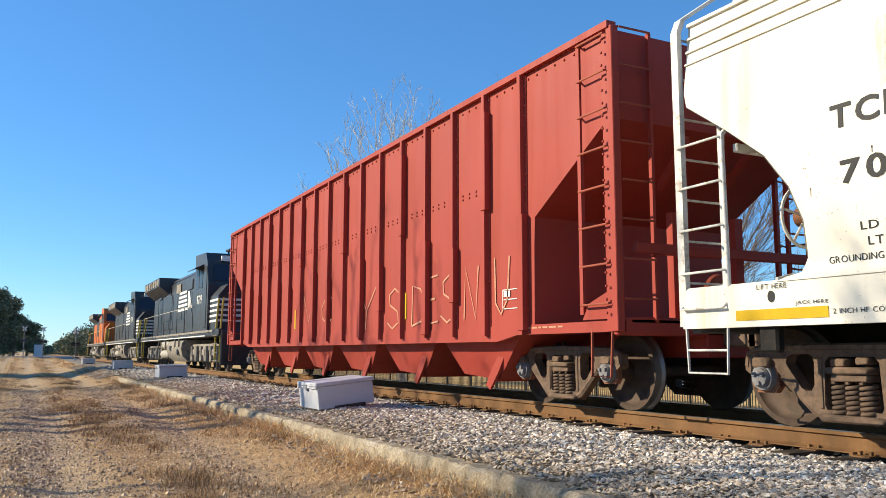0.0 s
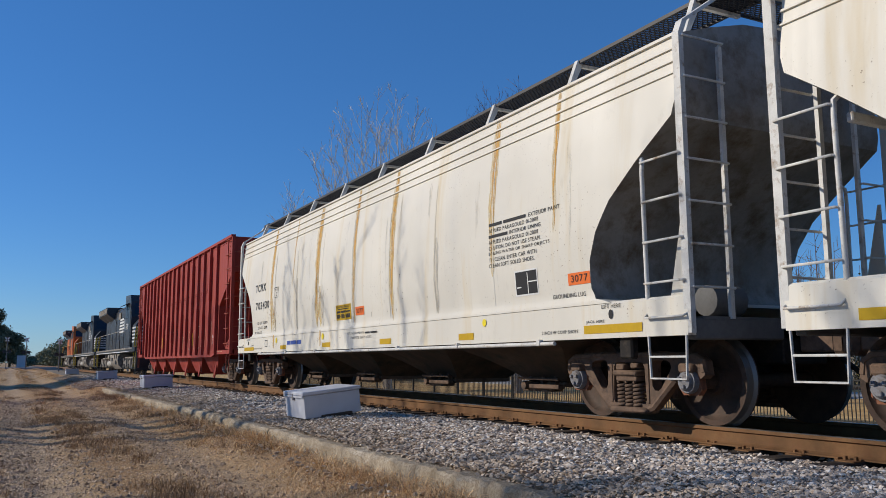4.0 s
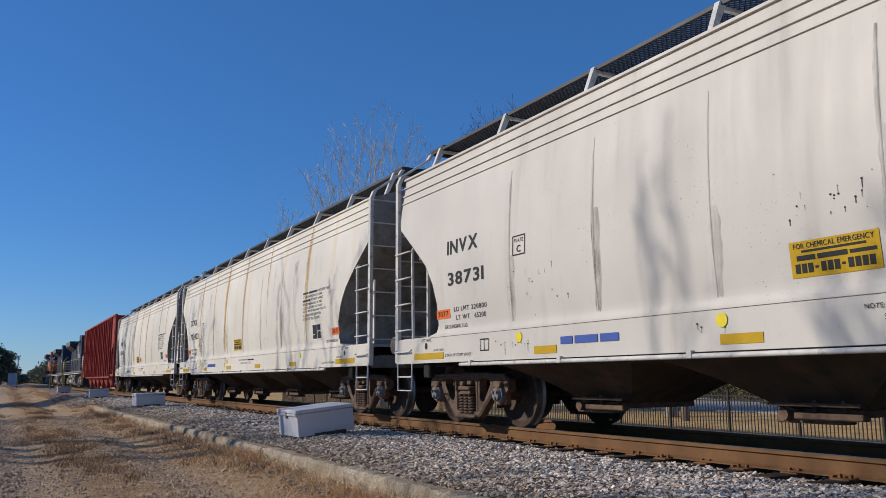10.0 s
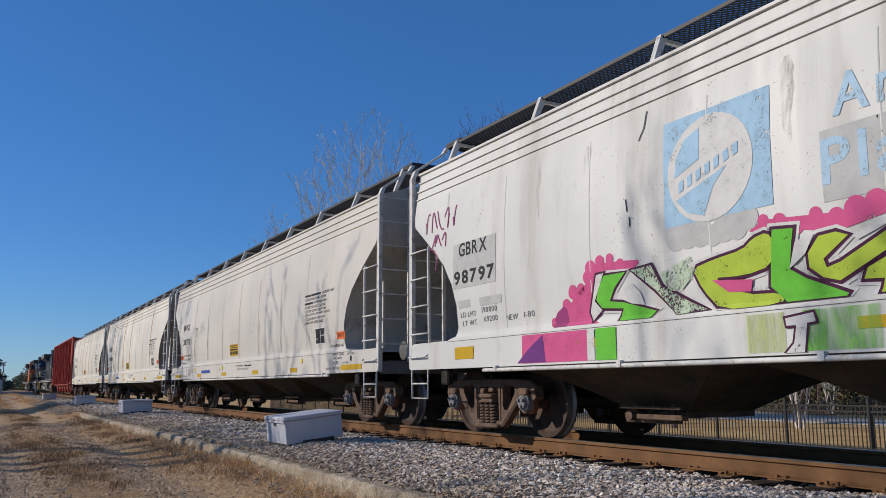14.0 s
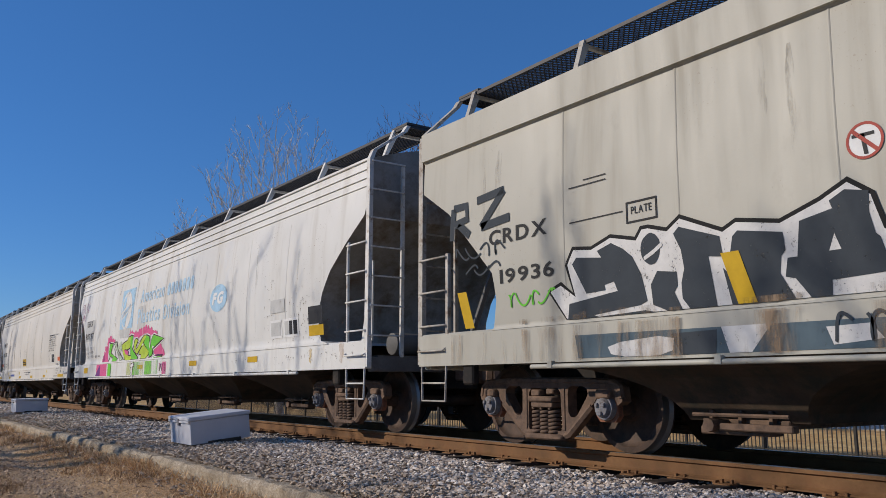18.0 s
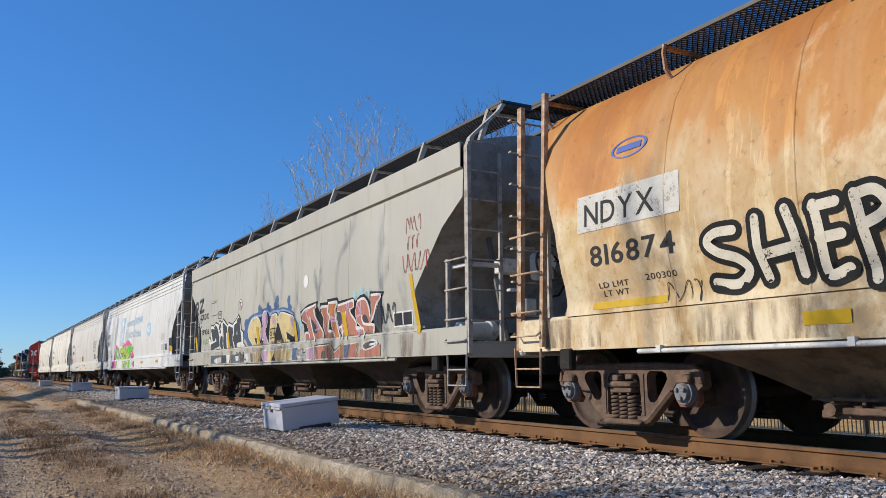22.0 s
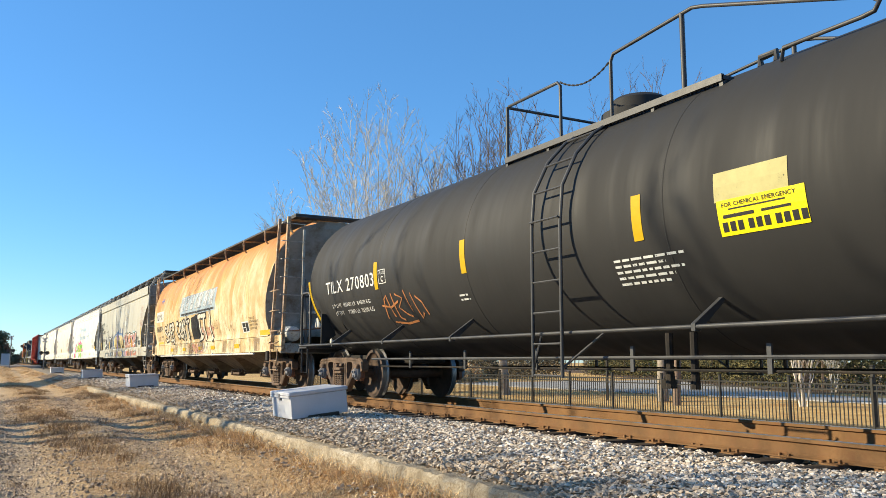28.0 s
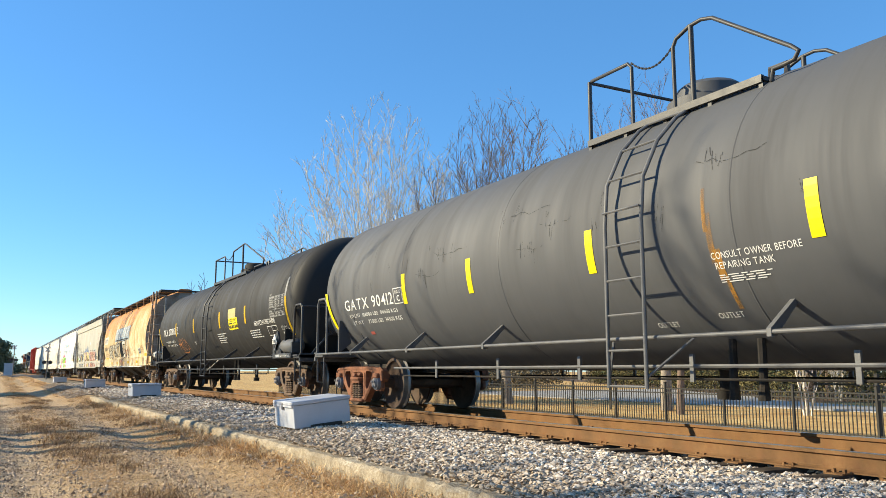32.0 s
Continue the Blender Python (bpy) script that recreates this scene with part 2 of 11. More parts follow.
CHUTE_BROWN = plain("dirty_brown_chute_paint", (0.10, 0.07, 0.048), 0.8, vary=0.45, scale=2, dirt=(0.04, 0.04, 0.03), dirt_amount=0.5)
CAST = plain("dusty_brown_cast_steel", (0.165, 0.108, 0.076), 0.8, vary=0.35, scale=5, dirt=(0.07, 0.05, 0.04), dirt_amount=0.5)
CAST_RED = plain("rusty_red_cast_steel", (0.25, 0.105, 0.06), 0.8, vary=0.35, scale=5, dirt=(0.09, 0.05, 0.035), dirt_amount=0.4, seed=4)
WHEEL = plain("rusty_wheel_steel", (0.098, 0.064, 0.048), 0.7, metal=0.15, vary=0.35, scale=4, dirt=(0.05, 0.038, 0.03), dirt_amount=0.5)
TREAD = plain("polished_wheel_tread", (0.22, 0.215, 0.21), 0.4, metal=0.6, vary=0.2)
CAP = plain("grey_bearing_cap", (0.20, 0.20, 0.215), 0.6, metal=0.1, vary=0.3, scale=8, dirt=(0.12, 0.10, 0.09))
GRATING = plain("dark_galvanised_grating", (0.07, 0.068, 0.068), 0.6, metal=0.5, vary=0.3)
GRIPS = plain("white_painted_steel", (0.62, 0.61, 0.57), 0.55, vary=0.2, scale=5, dirt=(0.25, 0.16, 0.09), dirt_amount=0.25)
GRIPS_BEIGE = plain("weathered_beige_steel", (0.42, 0.395, 0.345), 0.6, vary=0.25, scale=5, dirt=(0.16, 0.10, 0.06), dirt_amount=0.4)
GRIPS_RED = plain("oxide_red_steel", (0.32, 0.075, 0.045), 0.6, vary=0.25, scale=5)
GRIPS_RUST = plain("rust_streaked_cream_steel", (0.40, 0.23, 0.13), 0.65, vary=0.35, scale=5, dirt=(0.6, 0.5, 0.36), dirt_amount=0.5)
GRIPS_DARK = plain("black_painted_steel", (0.05, 0.05, 0.052), 0.5, vary=0.3, scale=5)
GRIPS_GREY = plain("grey_painted_steel", (0.115, 0.115, 0.118), 0.5, vary=0.25, scale=5)
YELLOW = flat("yellow_reflective_tape", (0.54, 0.335, 0.01), 0.6)
YELLOW2 = flat("bright_yellow_tape", (0.85, 0.68, 0.02), 0.4)
INK = flat("black_stencil_paint", (0.025, 0.025, 0.027), 0.6)
INK_GREY = flat("faded_grey_stencil", (0.16, 0.16, 0.165), 0.7)
CHALK = flat("white_stencil_paint", (0.72, 0.72, 0.70), 0.6)
ORANGE = flat("orange_placard", (0.80, 0.16, 0.02), 0.5)
BLUE = flat("blue_logo_paint", (0.04, 0.09, 0.36), 0.5)
RUST_OLD = plain("rusted_steel", (0.21, 0.085, 0.035), 0.8, vary=0.4, scale=6, dirt=(0.33, 0.18, 0.09), dirt_amount=0.4)


def ground_mat():
    m, nt, p = nodes_of("dry_dirt_and_dead_grass", 0.95)
    big = noise_tex(nt, 0.22, 5, 0.6, "Object")
    mid = noise_tex(nt, 1.3, 6, 0.7, "Object", seed=3)
    fine = noise_tex(nt, 26, 5, 0.75, "Object", seed=5)
    c = ramp(nt, mid, [(0.3, (0.44, 0.275, 0.14)), (0.55, (0.61, 0.41, 0.22)), (0.75, (0.74, 0.53, 0.31))])
    c = mix(nt, grey(nt, big, 0.45, 0.6, 0, 0.6), c, (0.47, 0.30, 0.15))
    # pale gravel in the wheel tracks, brown thatch between them
    x = maths(nt, 'ADD', coord(nt, 0), maths(nt, 'MULTIPLY', maths(nt, 'SUBTRACT', mid, 0.5), 0.9))
    for track in (0.35, 2.1, -1.6):
        d = maths(nt, 'ABSOLUTE', maths(nt, 'SUBTRACT', x, track), 0.0)
        c = mix(nt, grey(nt, d, 0.1, 0.5, 0.5, 0), c, (0.55, 0.43, 0.31))
    for strip in (1.22, 3.1, -0.7):
        d = maths(nt, 'ABSOLUTE', maths(nt, 'SUBTRACT', x, strip), 0.0)
        c = mix(nt, grey(nt, d, 0.1, 0.45, 0.6, 0), c, (0.36, 0.205, 0.10))
    c = mix(nt, grey(nt, fine, 0.42, 0.62, 0, 0.75), c, (0.17, 0.105, 0.055))
    pebb = noise_tex(nt, 70, 2, 0.5, "Object", seed=8)
    c = mix(nt, grey(nt, pebb, 0.62, 0.68, 0, 0.6), c, (0.5, 0.46, 0.4))
    nt.links.new(c, p.inputs["Base Color"])
    bump(nt, p, mix(nt, 0.5, fine, pebb), 1.0, 0.05)
    return m


GROUND = ground_mat()


def lawn_mat():
    m, nt, p = nodes_of("dormant_straw_lawn", 0.95)
    mid = noise_tex(nt, 0.5, 6, 0.7, "Object")
    fine = noise_tex(nt, 14, 5, 0.75, "Object", seed=5)
    c = ramp(nt, mid, [(0.35, (0.50, 0.26, 0.085)), (0.6, (0.78, 0.54, 0.23))])
    leafy = noise_tex(nt, 3.2, 6, 0.75, "Object", seed=9)
    c = mix(nt, grey(nt, leafy, 0.50, 0.64, 0, 0.75), c, (0.30, 0.135, 0.05))
    c = mix(nt, grey(nt, fine, 0.4, 0.66, 0, 0.6), c, (0.20, 0.115, 0.045))
    nt.links.new(c, p.inputs["Base Color"])
    bump(nt, p, fine, 0.6, 0.03)
    return m


LAWN = lawn_mat()


def stone_mat():
    m, nt, p = nodes_of("crushed_grey_ballast_stone", 0.85)
    g = nt.nodes.new("ShaderNodeNewGeometry")
    n = noise_tex(nt, 12, 4, 0.6)
    r = nt.nodes.new("ShaderNodeValToRGB")
    cols = [(0.0, (0.17, 0.13, 0.10)), (0.2, (0.44, 0.36, 0.29)), (0.42, (0.66, 0.565, 0.47)), (0.62, (0.56, 0.42, 0.30)), (0.8, (0.83, 0.73, 0.62)), (1.0, (0.94, 0.87, 0.78))]
    while len(r.color_ramp.elements) < len(cols):
        r.color_ramp.elements.new(0.5)
    for el, (pos, col) in zip(r.color_ramp.elements, cols):
        el.position, el.color = pos, (*col, 1)
    nt.links.new(g.outputs["Random Per Island"], r.inputs[0])
    c = mix(nt, grey(nt, n, 0.35, 0.7, 0, 0.45), r.outputs[0], (0.17, 0.15, 0.135))
    # soil worked in among the stones along the kerb
    soil = maths(nt, 'ADD', maths(nt, 'MULTIPLY', coord(nt, 0), -1.0), maths(nt, 'MULTIPLY', noise_tex(nt, 1.1, 4, 0.6, seed=4), 1.6))
    c = mix(nt, grey(nt, maths(nt, 'ADD', soil, 3.75), 0.0, 0.9, 0, 0.62), c, (0.31, 0.225, 0.145))
    nt.links.new(c, p.inputs["Base Color"])
    bump(nt, p, n, 0.5, 0.01)
    return m


STONE = stone_mat()
BED = plain("ballast_bed", (0.23, 0.195, 0.155), 0.95, vary=0.5, scale=12, bumpy=0.8)


def concrete_mat():
    """Old cast concrete: pale crumbling arrises, dark damp runs, soil splashed on."""
    m, nt, p = nodes_of("weathered_concrete_kerb", 0.95)
    big = noise_tex(nt, 1.3, 5, 0.65)
    runs = noise_tex(nt, 5.0, 5, 0.7, stretch=(1, 1, 0.16), seed=3)
    fine = noise_tex(nt, 45, 4, 0.7, seed=6)
    c = ramp(nt, big, [(0.32, (0.30, 0.25, 0.18)), (0.55, (0.48, 0.41, 0.31)), (0.72, (0.62, 0.55, 0.44))])
    c = mix(nt, grey(nt, runs, 0.52, 0.68, 0, 0.75), c, (0.15, 0.12, 0.085))
    c = mix(nt, grey(nt, fine, 0.40, 0.64, 0, 0.8), c, (0.20, 0.145, 0.09))
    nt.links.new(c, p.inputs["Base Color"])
    bump(nt, p, mix(nt, 0.5, runs, fine), 1.0, 0.04)
    return m


CONCRETE = concrete_mat()
RAIL = plain("rust_brown_rail_steel", (0.19, 0.10, 0.045), 0.8, vary=0.35, scale=2.5, dirt=(0.17, 0.08, 0.036), dirt_amount=0.5)
RAILTOP = plain("worn_rail_head", (0.42, 0.38, 0.34), 0.35, metal=0.8, vary=0.2)
TIE = plain("dark_creosoted_timber", (0.075, 0.058, 0.045), 0.9, vary=0.5, scale=6, bumpy=0.5)
BOXPAINT = plain("pale_grey_box_paint", (0.50, 0.51, 0.55), 0.5, vary=0.07, scale=3, dirt=(0.42, 0.38, 0.33), dirt_amount=0.05)
FENCE = plain("black_painted_iron", (0.018, 0.017, 0.016), 0.5, vary=0.3)
BARK = plain("pale_grey_bark", (0.30, 0.26, 0.22), 0.9, vary=0.35, scale=8, bumpy=0.5)
TWIG = plain("pale_twig_bark", (0.66, 0.60, 0.53), 0.9, vary=0.3, scale=8, bumpy=0.0)
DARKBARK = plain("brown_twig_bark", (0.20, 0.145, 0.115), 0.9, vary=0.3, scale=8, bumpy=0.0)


def leaf_mat(name, a, b):
    m, nt, p = nodes_of(name, 0.7)
    g = nt.nodes.new("ShaderNodeNewGeometry")
    c = ramp(nt, g.outputs["Random Per Island"], [(0.0, a), (1.0, b)])
    nt.links.new(c, p.inputs["Base Color"])
    return m


# distance haze is mixed straight into this paler leaf colour
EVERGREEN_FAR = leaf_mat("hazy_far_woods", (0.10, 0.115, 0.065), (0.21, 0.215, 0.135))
EVERGREEN = leaf_mat("dark_evergreen_leaves", (0.028, 0.045, 0.022), (0.075, 0.10, 0.05))
LANE_GREEN = leaf_mat("dull_evergreen_leaves", (0.055, 0.062, 0.042), (0.135, 0.14, 0.095))
WINTER = leaf_mat("grey_brown_winter_brush", (0.09, 0.075, 0.05), (0.22, 0.18, 0.12))
HEDGE = leaf_mat("olive_hedge_leaves", (0.020, 0.020, 0.010), (0.24, 0.20, 0.085))
GRAVEL = leaf_mat("mixed_lane_gravel", (0.16, 0.095, 0.055), (0.66, 0.48, 0.32))
STRAW = leaf_mat("dead_straw_grass", (0.42, 0.245, 0.11), (0.84, 0.60, 0.34))
WEED = leaf_mat("dry_brown_weeds", (0.14, 0.075, 0.035), (0.40, 0.25, 0.13))
LITTER = plain("brown_leaf_litter", (0.13, 0.082, 0.048), 0.95, vary=0.5, scale=1.2, bumpy=0.6, dirt=(0.06, 0.045, 0.03), dirt_amount=0.4)
PATHMAT = plain("pale_concrete_path", (0.37, 0.35, 0.325), 0.9, vary=0.15, scale=1.5, bumpy=0.3)

# ---- building helpers ----
class Geo:
    """Collects vertices and faces for one mesh."""
    def __init__(s):
        s.v, s.f, s.mi, s.mat = [], [], [], 0

    def add(s, vs, fs):
        o = len(s.v)
        s.v.extend(tuple(p) for p in vs)
        s.f.extend(tuple(i + o for i in f) for f in fs)
        s.mi.extend([s.mat] * len(fs))
        return s

    def box(s, x0, x1, y0, y1, z0, z1, c=0.0, turn=None):
        lo, hi = (x0, y0, z0), (x1, y1, z1)
        c = min(c, (x1 - x0) * 0.45, (y1 - y0) * 0.45, (z1 - z0) * 0.45)
        if c <= 0:
            vs = [(hi[0] if i & 1 else x0, hi[1] if i & 2 else y0, hi[2] if i & 4 else z0) for i in range(8)]
            fs = [(0, 2, 3, 1), (4, 5, 7, 6), (0, 1, 5, 4), (2, 6, 7, 3), (0, 4, 6, 2), (1, 3, 7, 5)]
        else:
            vs, idx = [], {}
            for i in range(8):
                for a in range(3):
                    p = []
                    for k in range(3):
                        up = i >> k & 1
                        base = hi[k] if up else lo[k]
                        p.append(base if k == a else base + (-c if up else c))
                    idx[i, a] = len(vs)
                    vs.append(tuple(p))
            fs = []
            for a in range(3):
                b, d = (a + 1) % 3, (a + 2) % 3
                for sgn in (0, 1):
                    q = [idx[(sgn << a) | (u << b) | (w << d), a] for u, w in ((0, 0), (1, 0), (1, 1), (0, 1))]
                    fs.append(tuple(q if sgn else q[::-1]))
                for u in (0, 1):
                    for w in (0, 1):
                        i0 = (u << b) | (w << d)
                        i1 = i0 | (1 << a)
                        fs.append((idx[i0, b], idx[i1, b], idx[i1, d], idx[i0, d]))
            for i in range(8):
                fs.append((idx[i, 0], idx[i, 1], idx[i, 2]))
        if turn is not None:
            vs = [turn @ Vector(p) for p in vs]
        return s.add(vs, fs)

    def tube(s, pts, r, n=6, closed=False, caps=True):
        pts = [Vector(p) for p in pts]
        k = len(pts)
        rings, prev = [], None
        for i, p in enumerate(pts):
            a = pts[(i - 1) % k] if closed or i else p
            b = pts[(i + 1) % k] if closed or i < k - 1 else p
            d = (b - a).normalized() if (b - a).length > 1e-9 else Vector((0, 0, 1))
            if prev is None:
                up = Vector((0, 0, 1)) if abs(d.z) < 0.9 else Vector((1, 0, 0))
                prev = d.cross(up).normalized()
            prev = (prev - d * prev.dot(d)).normalized()
            q = d.cross(prev)
            rr = r[i] if isinstance(r, (list, tuple)) else r
            rings.append([p + (prev * math.cos(2 * math.pi * j / n) + q * math.sin(2 * math.pi * j / n)) * rr for j in range(n)])
        vs = [v for ring in rings for v in ring]
        fs = []
        for i in range(k if closed else k - 1):
            for j in range(n):
                i2, j2 = (i + 1) % k, (j + 1) % n
                fs.append((i * n + j, i * n + j2, i2 * n + j2, i2 * n + j))
        if caps and not closed:
            fs += [tuple(range(n))[::-1], tuple((k - 1) * n + j for j in range(n))]
        return s.add(vs, fs)

    def lathe(s, prof, centre=(0, 0, 0), axis=0, n=24, mats=None):
        """Turn a profile of (along, radius) about an axis."""
        c = Vector(centre)
        a1, a2 = (axis + 1) % 3, (axis + 2) % 3
        vs, rows = [], []
        for t, r in prof:
            row = []
            for j in range(n):
                p = [0, 0, 0]
                p[axis], p[a1], p[a2] = t, r * math.cos(2 * math.pi * j / n), r * math.sin(2 * math.pi * j / n)
                row.append(len(vs))
                vs.append(c + Vector(p))
            rows.append(row)
        keep = s.mat
        for i in range(len(rows) - 1):
            fs = [(rows[i][j], rows[i][(j + 1) % n], rows[i + 1][(j + 1) % n], rows[i + 1][j]) for j in range(n)]
            o = len(s.v) if i == 0 else o
            if i == 0:
                s.v.extend(tuple(p) for p in vs)
            s.mat = mats[i] if mats else keep
            s.f.extend(tuple(k + o for k in f) for f in fs)
            s.mi.extend([s.mat] * n)
        s.mat = keep
        return s

    def sheet(s, rows, closed=False):
        n = len(rows[0])
        vs = [p for r in rows for p in r]
        fs = []
        for i in range(len(rows) - 1):
            for j in range(n if closed else n - 1):
                j2 = (j + 1) % n
                fs.append((i * n + j, i * n + j2, (i + 1) * n + j2, (i + 1) * n + j))
        return s.add(vs, fs)

    def prism(s, pts, axis, a, b):
        """A 2D outline (convex or simple) pushed from a to b along an axis."""
        n = len(pts)
        def put(p, t):
            q = list(p)
            q.insert(axis, t)
            return q
        vs = [put(p, a) for p in pts] + [put(p, b) for p in pts]
        fs = [tuple(range(n)), tuple(range(2 * n - 1, n - 1, -1))]
        fs += [(i, (i + 1) % n, n + (i + 1) % n, n + i) for i in range(n)]
        return s.add(vs, fs)

    def mirror_x(s):
        k, o = len(s.f), len(s.v)
        s.v += [(-x, y, z) for x, y, z in s.v]
        s.f += [tuple(i + o for i in f)[::-1] for f in s.f[:k]]
        s.mi += s.mi[:k]
        return s


def mesh_of(name, geo, mats, smooth=None, fix=True):
    me = bpy.data.meshes.new(name)
    me.from_pydata(geo.v, [], geo.f)
    for m in mats if isinstance(mats, (list, tuple)) else [mats]:
        me.materials.append(m)
    if any(geo.mi):
        me.polygons.foreach_set("material_index", geo.mi)
    if fix and len(geo.f) < 40000:
        bm = bmesh.new()
        bm.from_mesh(me)
        bmesh.ops.recalc_face_normals(bm, faces=bm.faces)
        bm.to_mesh(me)
        bm.free()
    if smooth:
        me.shade_smooth()
        me.set_sharp_from_angle(angle=radians(smooth))
    me.update()
    return me


def part(name, geo, mats, parent=None, label="", smooth=None, m=None, fix=True):
    """One mesh object from geo, or from a mesh that is shared, under a thing or a part."""
    me = geo if isinstance(geo, bpy.types.Mesh) else mesh_of(name, geo, mats, smooth, fix)
    ob = new(name, me)
    if parent is not None:
        ob.parent = parent
    if m is not None:
        ob.matrix_basis = m
    if label:
        ob["label"] = label
    return ob


def thing(name, label, category, group="", kind="", m=None, geo=None, mats=None, smooth=None):
    ob = new(name, mesh_of(name, geo, mats, smooth) if geo else None)
    if m is not None:
        ob.matrix_basis = m
    return tagged(ob, label, category, group, kind)


def holed_plate(outer, holes, x0, x1):
    """A flat casting with holes: outlines in (y, z), thickness in x."""
    bm = bmesh.new()
    edges = []
    for loop in [outer] + holes:
        vs = [bm.verts.new((x0, y, z)) for y, z in loop]
        edges += [bm.edges.new((vs[i], vs[(i + 1) % len(vs)])) for i in range(len(vs))]
    res = bmesh.ops.triangle_fill(bm, use_beauty=True, use_dissolve=False, edges=edges)
    faces = [g for g in res["geom"] if isinstance(g, bmesh.types.BMFace)]
    ext = bmesh.ops.extrude_face_region(bm, geom=faces)
    for g in ext["geom"]:
        if isinstance(g, bmesh.types.BMVert):
            g.co.x = x1
    bm.verts.index_update()
    out = [tuple(v.co) for v in bm.verts], [tuple(v.index for v in f.verts) for f in bm.faces]
    bm.free()
    return out


TEXTS = {}


def glyph(ch, bold):
    """Flat outline of one character, from x = 0."""
    key = (ch, bold)
    if key not in TEXTS:
        if ch == "M":
            t, w, h = 0.085 + 2 * bold, 0.60 + 2 * bold, 0.73
            c = w / 2
            vs = [(0, 0), (t, 0), (t, h - 1.7 * t), (c, 0.2 * h), (w - t, h - 1.7 * t), (w - t, 0), (w, 0), (w, h), (w - 1.05 * t, h), (c, 0.2 * h + 1.8 * t), (1.05 * t, h), (0, h)]
            fs = [(0, 1, 2, 10, 11), (2, 3, 9, 10), (3, 4, 8, 9), (4, 5, 6, 7, 8)]
        else:
            cu = bpy.data.curves.new("writing", 'FONT')
            cu.body, cu.size, cu.offset = ch, 1.0, bold
            cu.resolution_u = 3
            ob = bpy.data.objects.new("writing", cu)
            me = bpy.data.meshes.new_from_object(ob)
            low = min(v.co.x for v in me.vertices)
            vs = [(v.co.x - low, v.co.y) for v in me.vertices]
            fs = [tuple(p.vertices) for p in me.polygons]
            bpy.data.objects.remove(ob)
            bpy.data.meshes.remove(me)
        TEXTS[key] = (vs, fs)
    return TEXTS[key]


def lettering(text, bold=0.0, shear=0.0):
    """A line of stencilled writing: vertices in (u, v) from its lower left, and faces."""
    vs, fs, u = [], [], 0.0
    for ch in text:
        if ch == " ":
            u += 0.34
            continue
        gv, gf = glyph(ch, bold)
        o = len(vs)
        vs += [(u + x + shear * y, y) for x, y in gv]
        fs += [tuple(i + o for i in f) for f in gf]
        u += max(x for x, y in gv) + 0.13
    return vs, fs


def rect(w, h, n=1):
    vs = [(w * i, h * j / n) for j in range(n + 1) for i in (0, 1)]
    return vs, [(2 * j, 2 * j + 1, 2 * j + 3, 2 * j + 2) for j in range(n)]


def ring_rect(w, h, t):
    vs = [(0, 0), (w, 0), (w, h), (0, h), (t, t), (w - t, t), (w - t, h - t), (t, h - t)]
    return vs, [(0, 1, 5, 4), (1, 2, 6, 5), (2, 3, 7, 6), (3, 0, 4, 7)]


def disc(r, n=18):
    return [(r * math.cos(2 * math.pi * i / n), r * math.sin(2 * math.pi * i / n)) for i in range(n)], [tuple(range(n))]


def blob(pts):
    return pts, [tuple(range(len(pts)))]


def bars(w, lines, h, seed=1, ragged=0.35):
    """Rows of plain bars in place of writing too small to read."""
    rnd = random.Random(seed)
    out = []
    for i in range(lines):
        u, end = 0.0, w * (1 - ragged * rnd.random())
        while u < end:
            k = rnd.uniform(0.05, 0.16) * max(1.0, w * 0.7)
            k = min(k, end - u)
            out.append((rect(k, h * 0.42), u, -i * h))
            u += k + 0.03
    return out


# ---- the plan ----
XC = 7.19            # middle of the track
RAIL_Z = 0.625       # top of the rails
def train_run(t):
    return 4.14 * t + 0.00575 * t * t


def place_car(name, label, far, near, category="freight car"):
    """A wagon at rail height, its middle on the track; far and near are its ends at the start of the clip."""
    car = thing(name, label, category, "train", m=Matrix.Translation((XC, (far + near) / 2, RAIL_Z)))
    TRAIN.append((car, (far + near) / 2))
    return car


TRAIN, WHEELSETS = [], []

# ---- trucks ----
def wheelset_mesh():
    g = Geo()
    r = 0.455
    for sgn in (1, -1):
        prof = [(0.62, 0.0), (0.62, 0.10), (0.66, 0.12), (0.675, 0.34), (0.655, r - 0.05), (0.655, r + 0.028), (0.675, r + 0.03), (0.695, r + 0.01),
                (0.705, r), (0.79, r - 0.004), (0.795, r - 0.06), (0.765, r - 0.075), (0.735, 0.33), (0.74, 0.14), (0.80, 0.12), (0.80, 0.0)]
        mats = [0, 0, 0, 0, 0, 0, 1, 1, 1, 0, 0, 0, 0, 0, 0]
        g.lathe([(x * sgn, q) for x, q in prof], n=40, mats=mats)
    g.lathe([(-1.0, 0.08), (-0.62, 0.085), (0, 0.075), (0.62, 0.085), (1.0, 0.08)], n=12)
    return mesh_of("wheelset", g, [WHEEL, TREAD, CAP], 35)


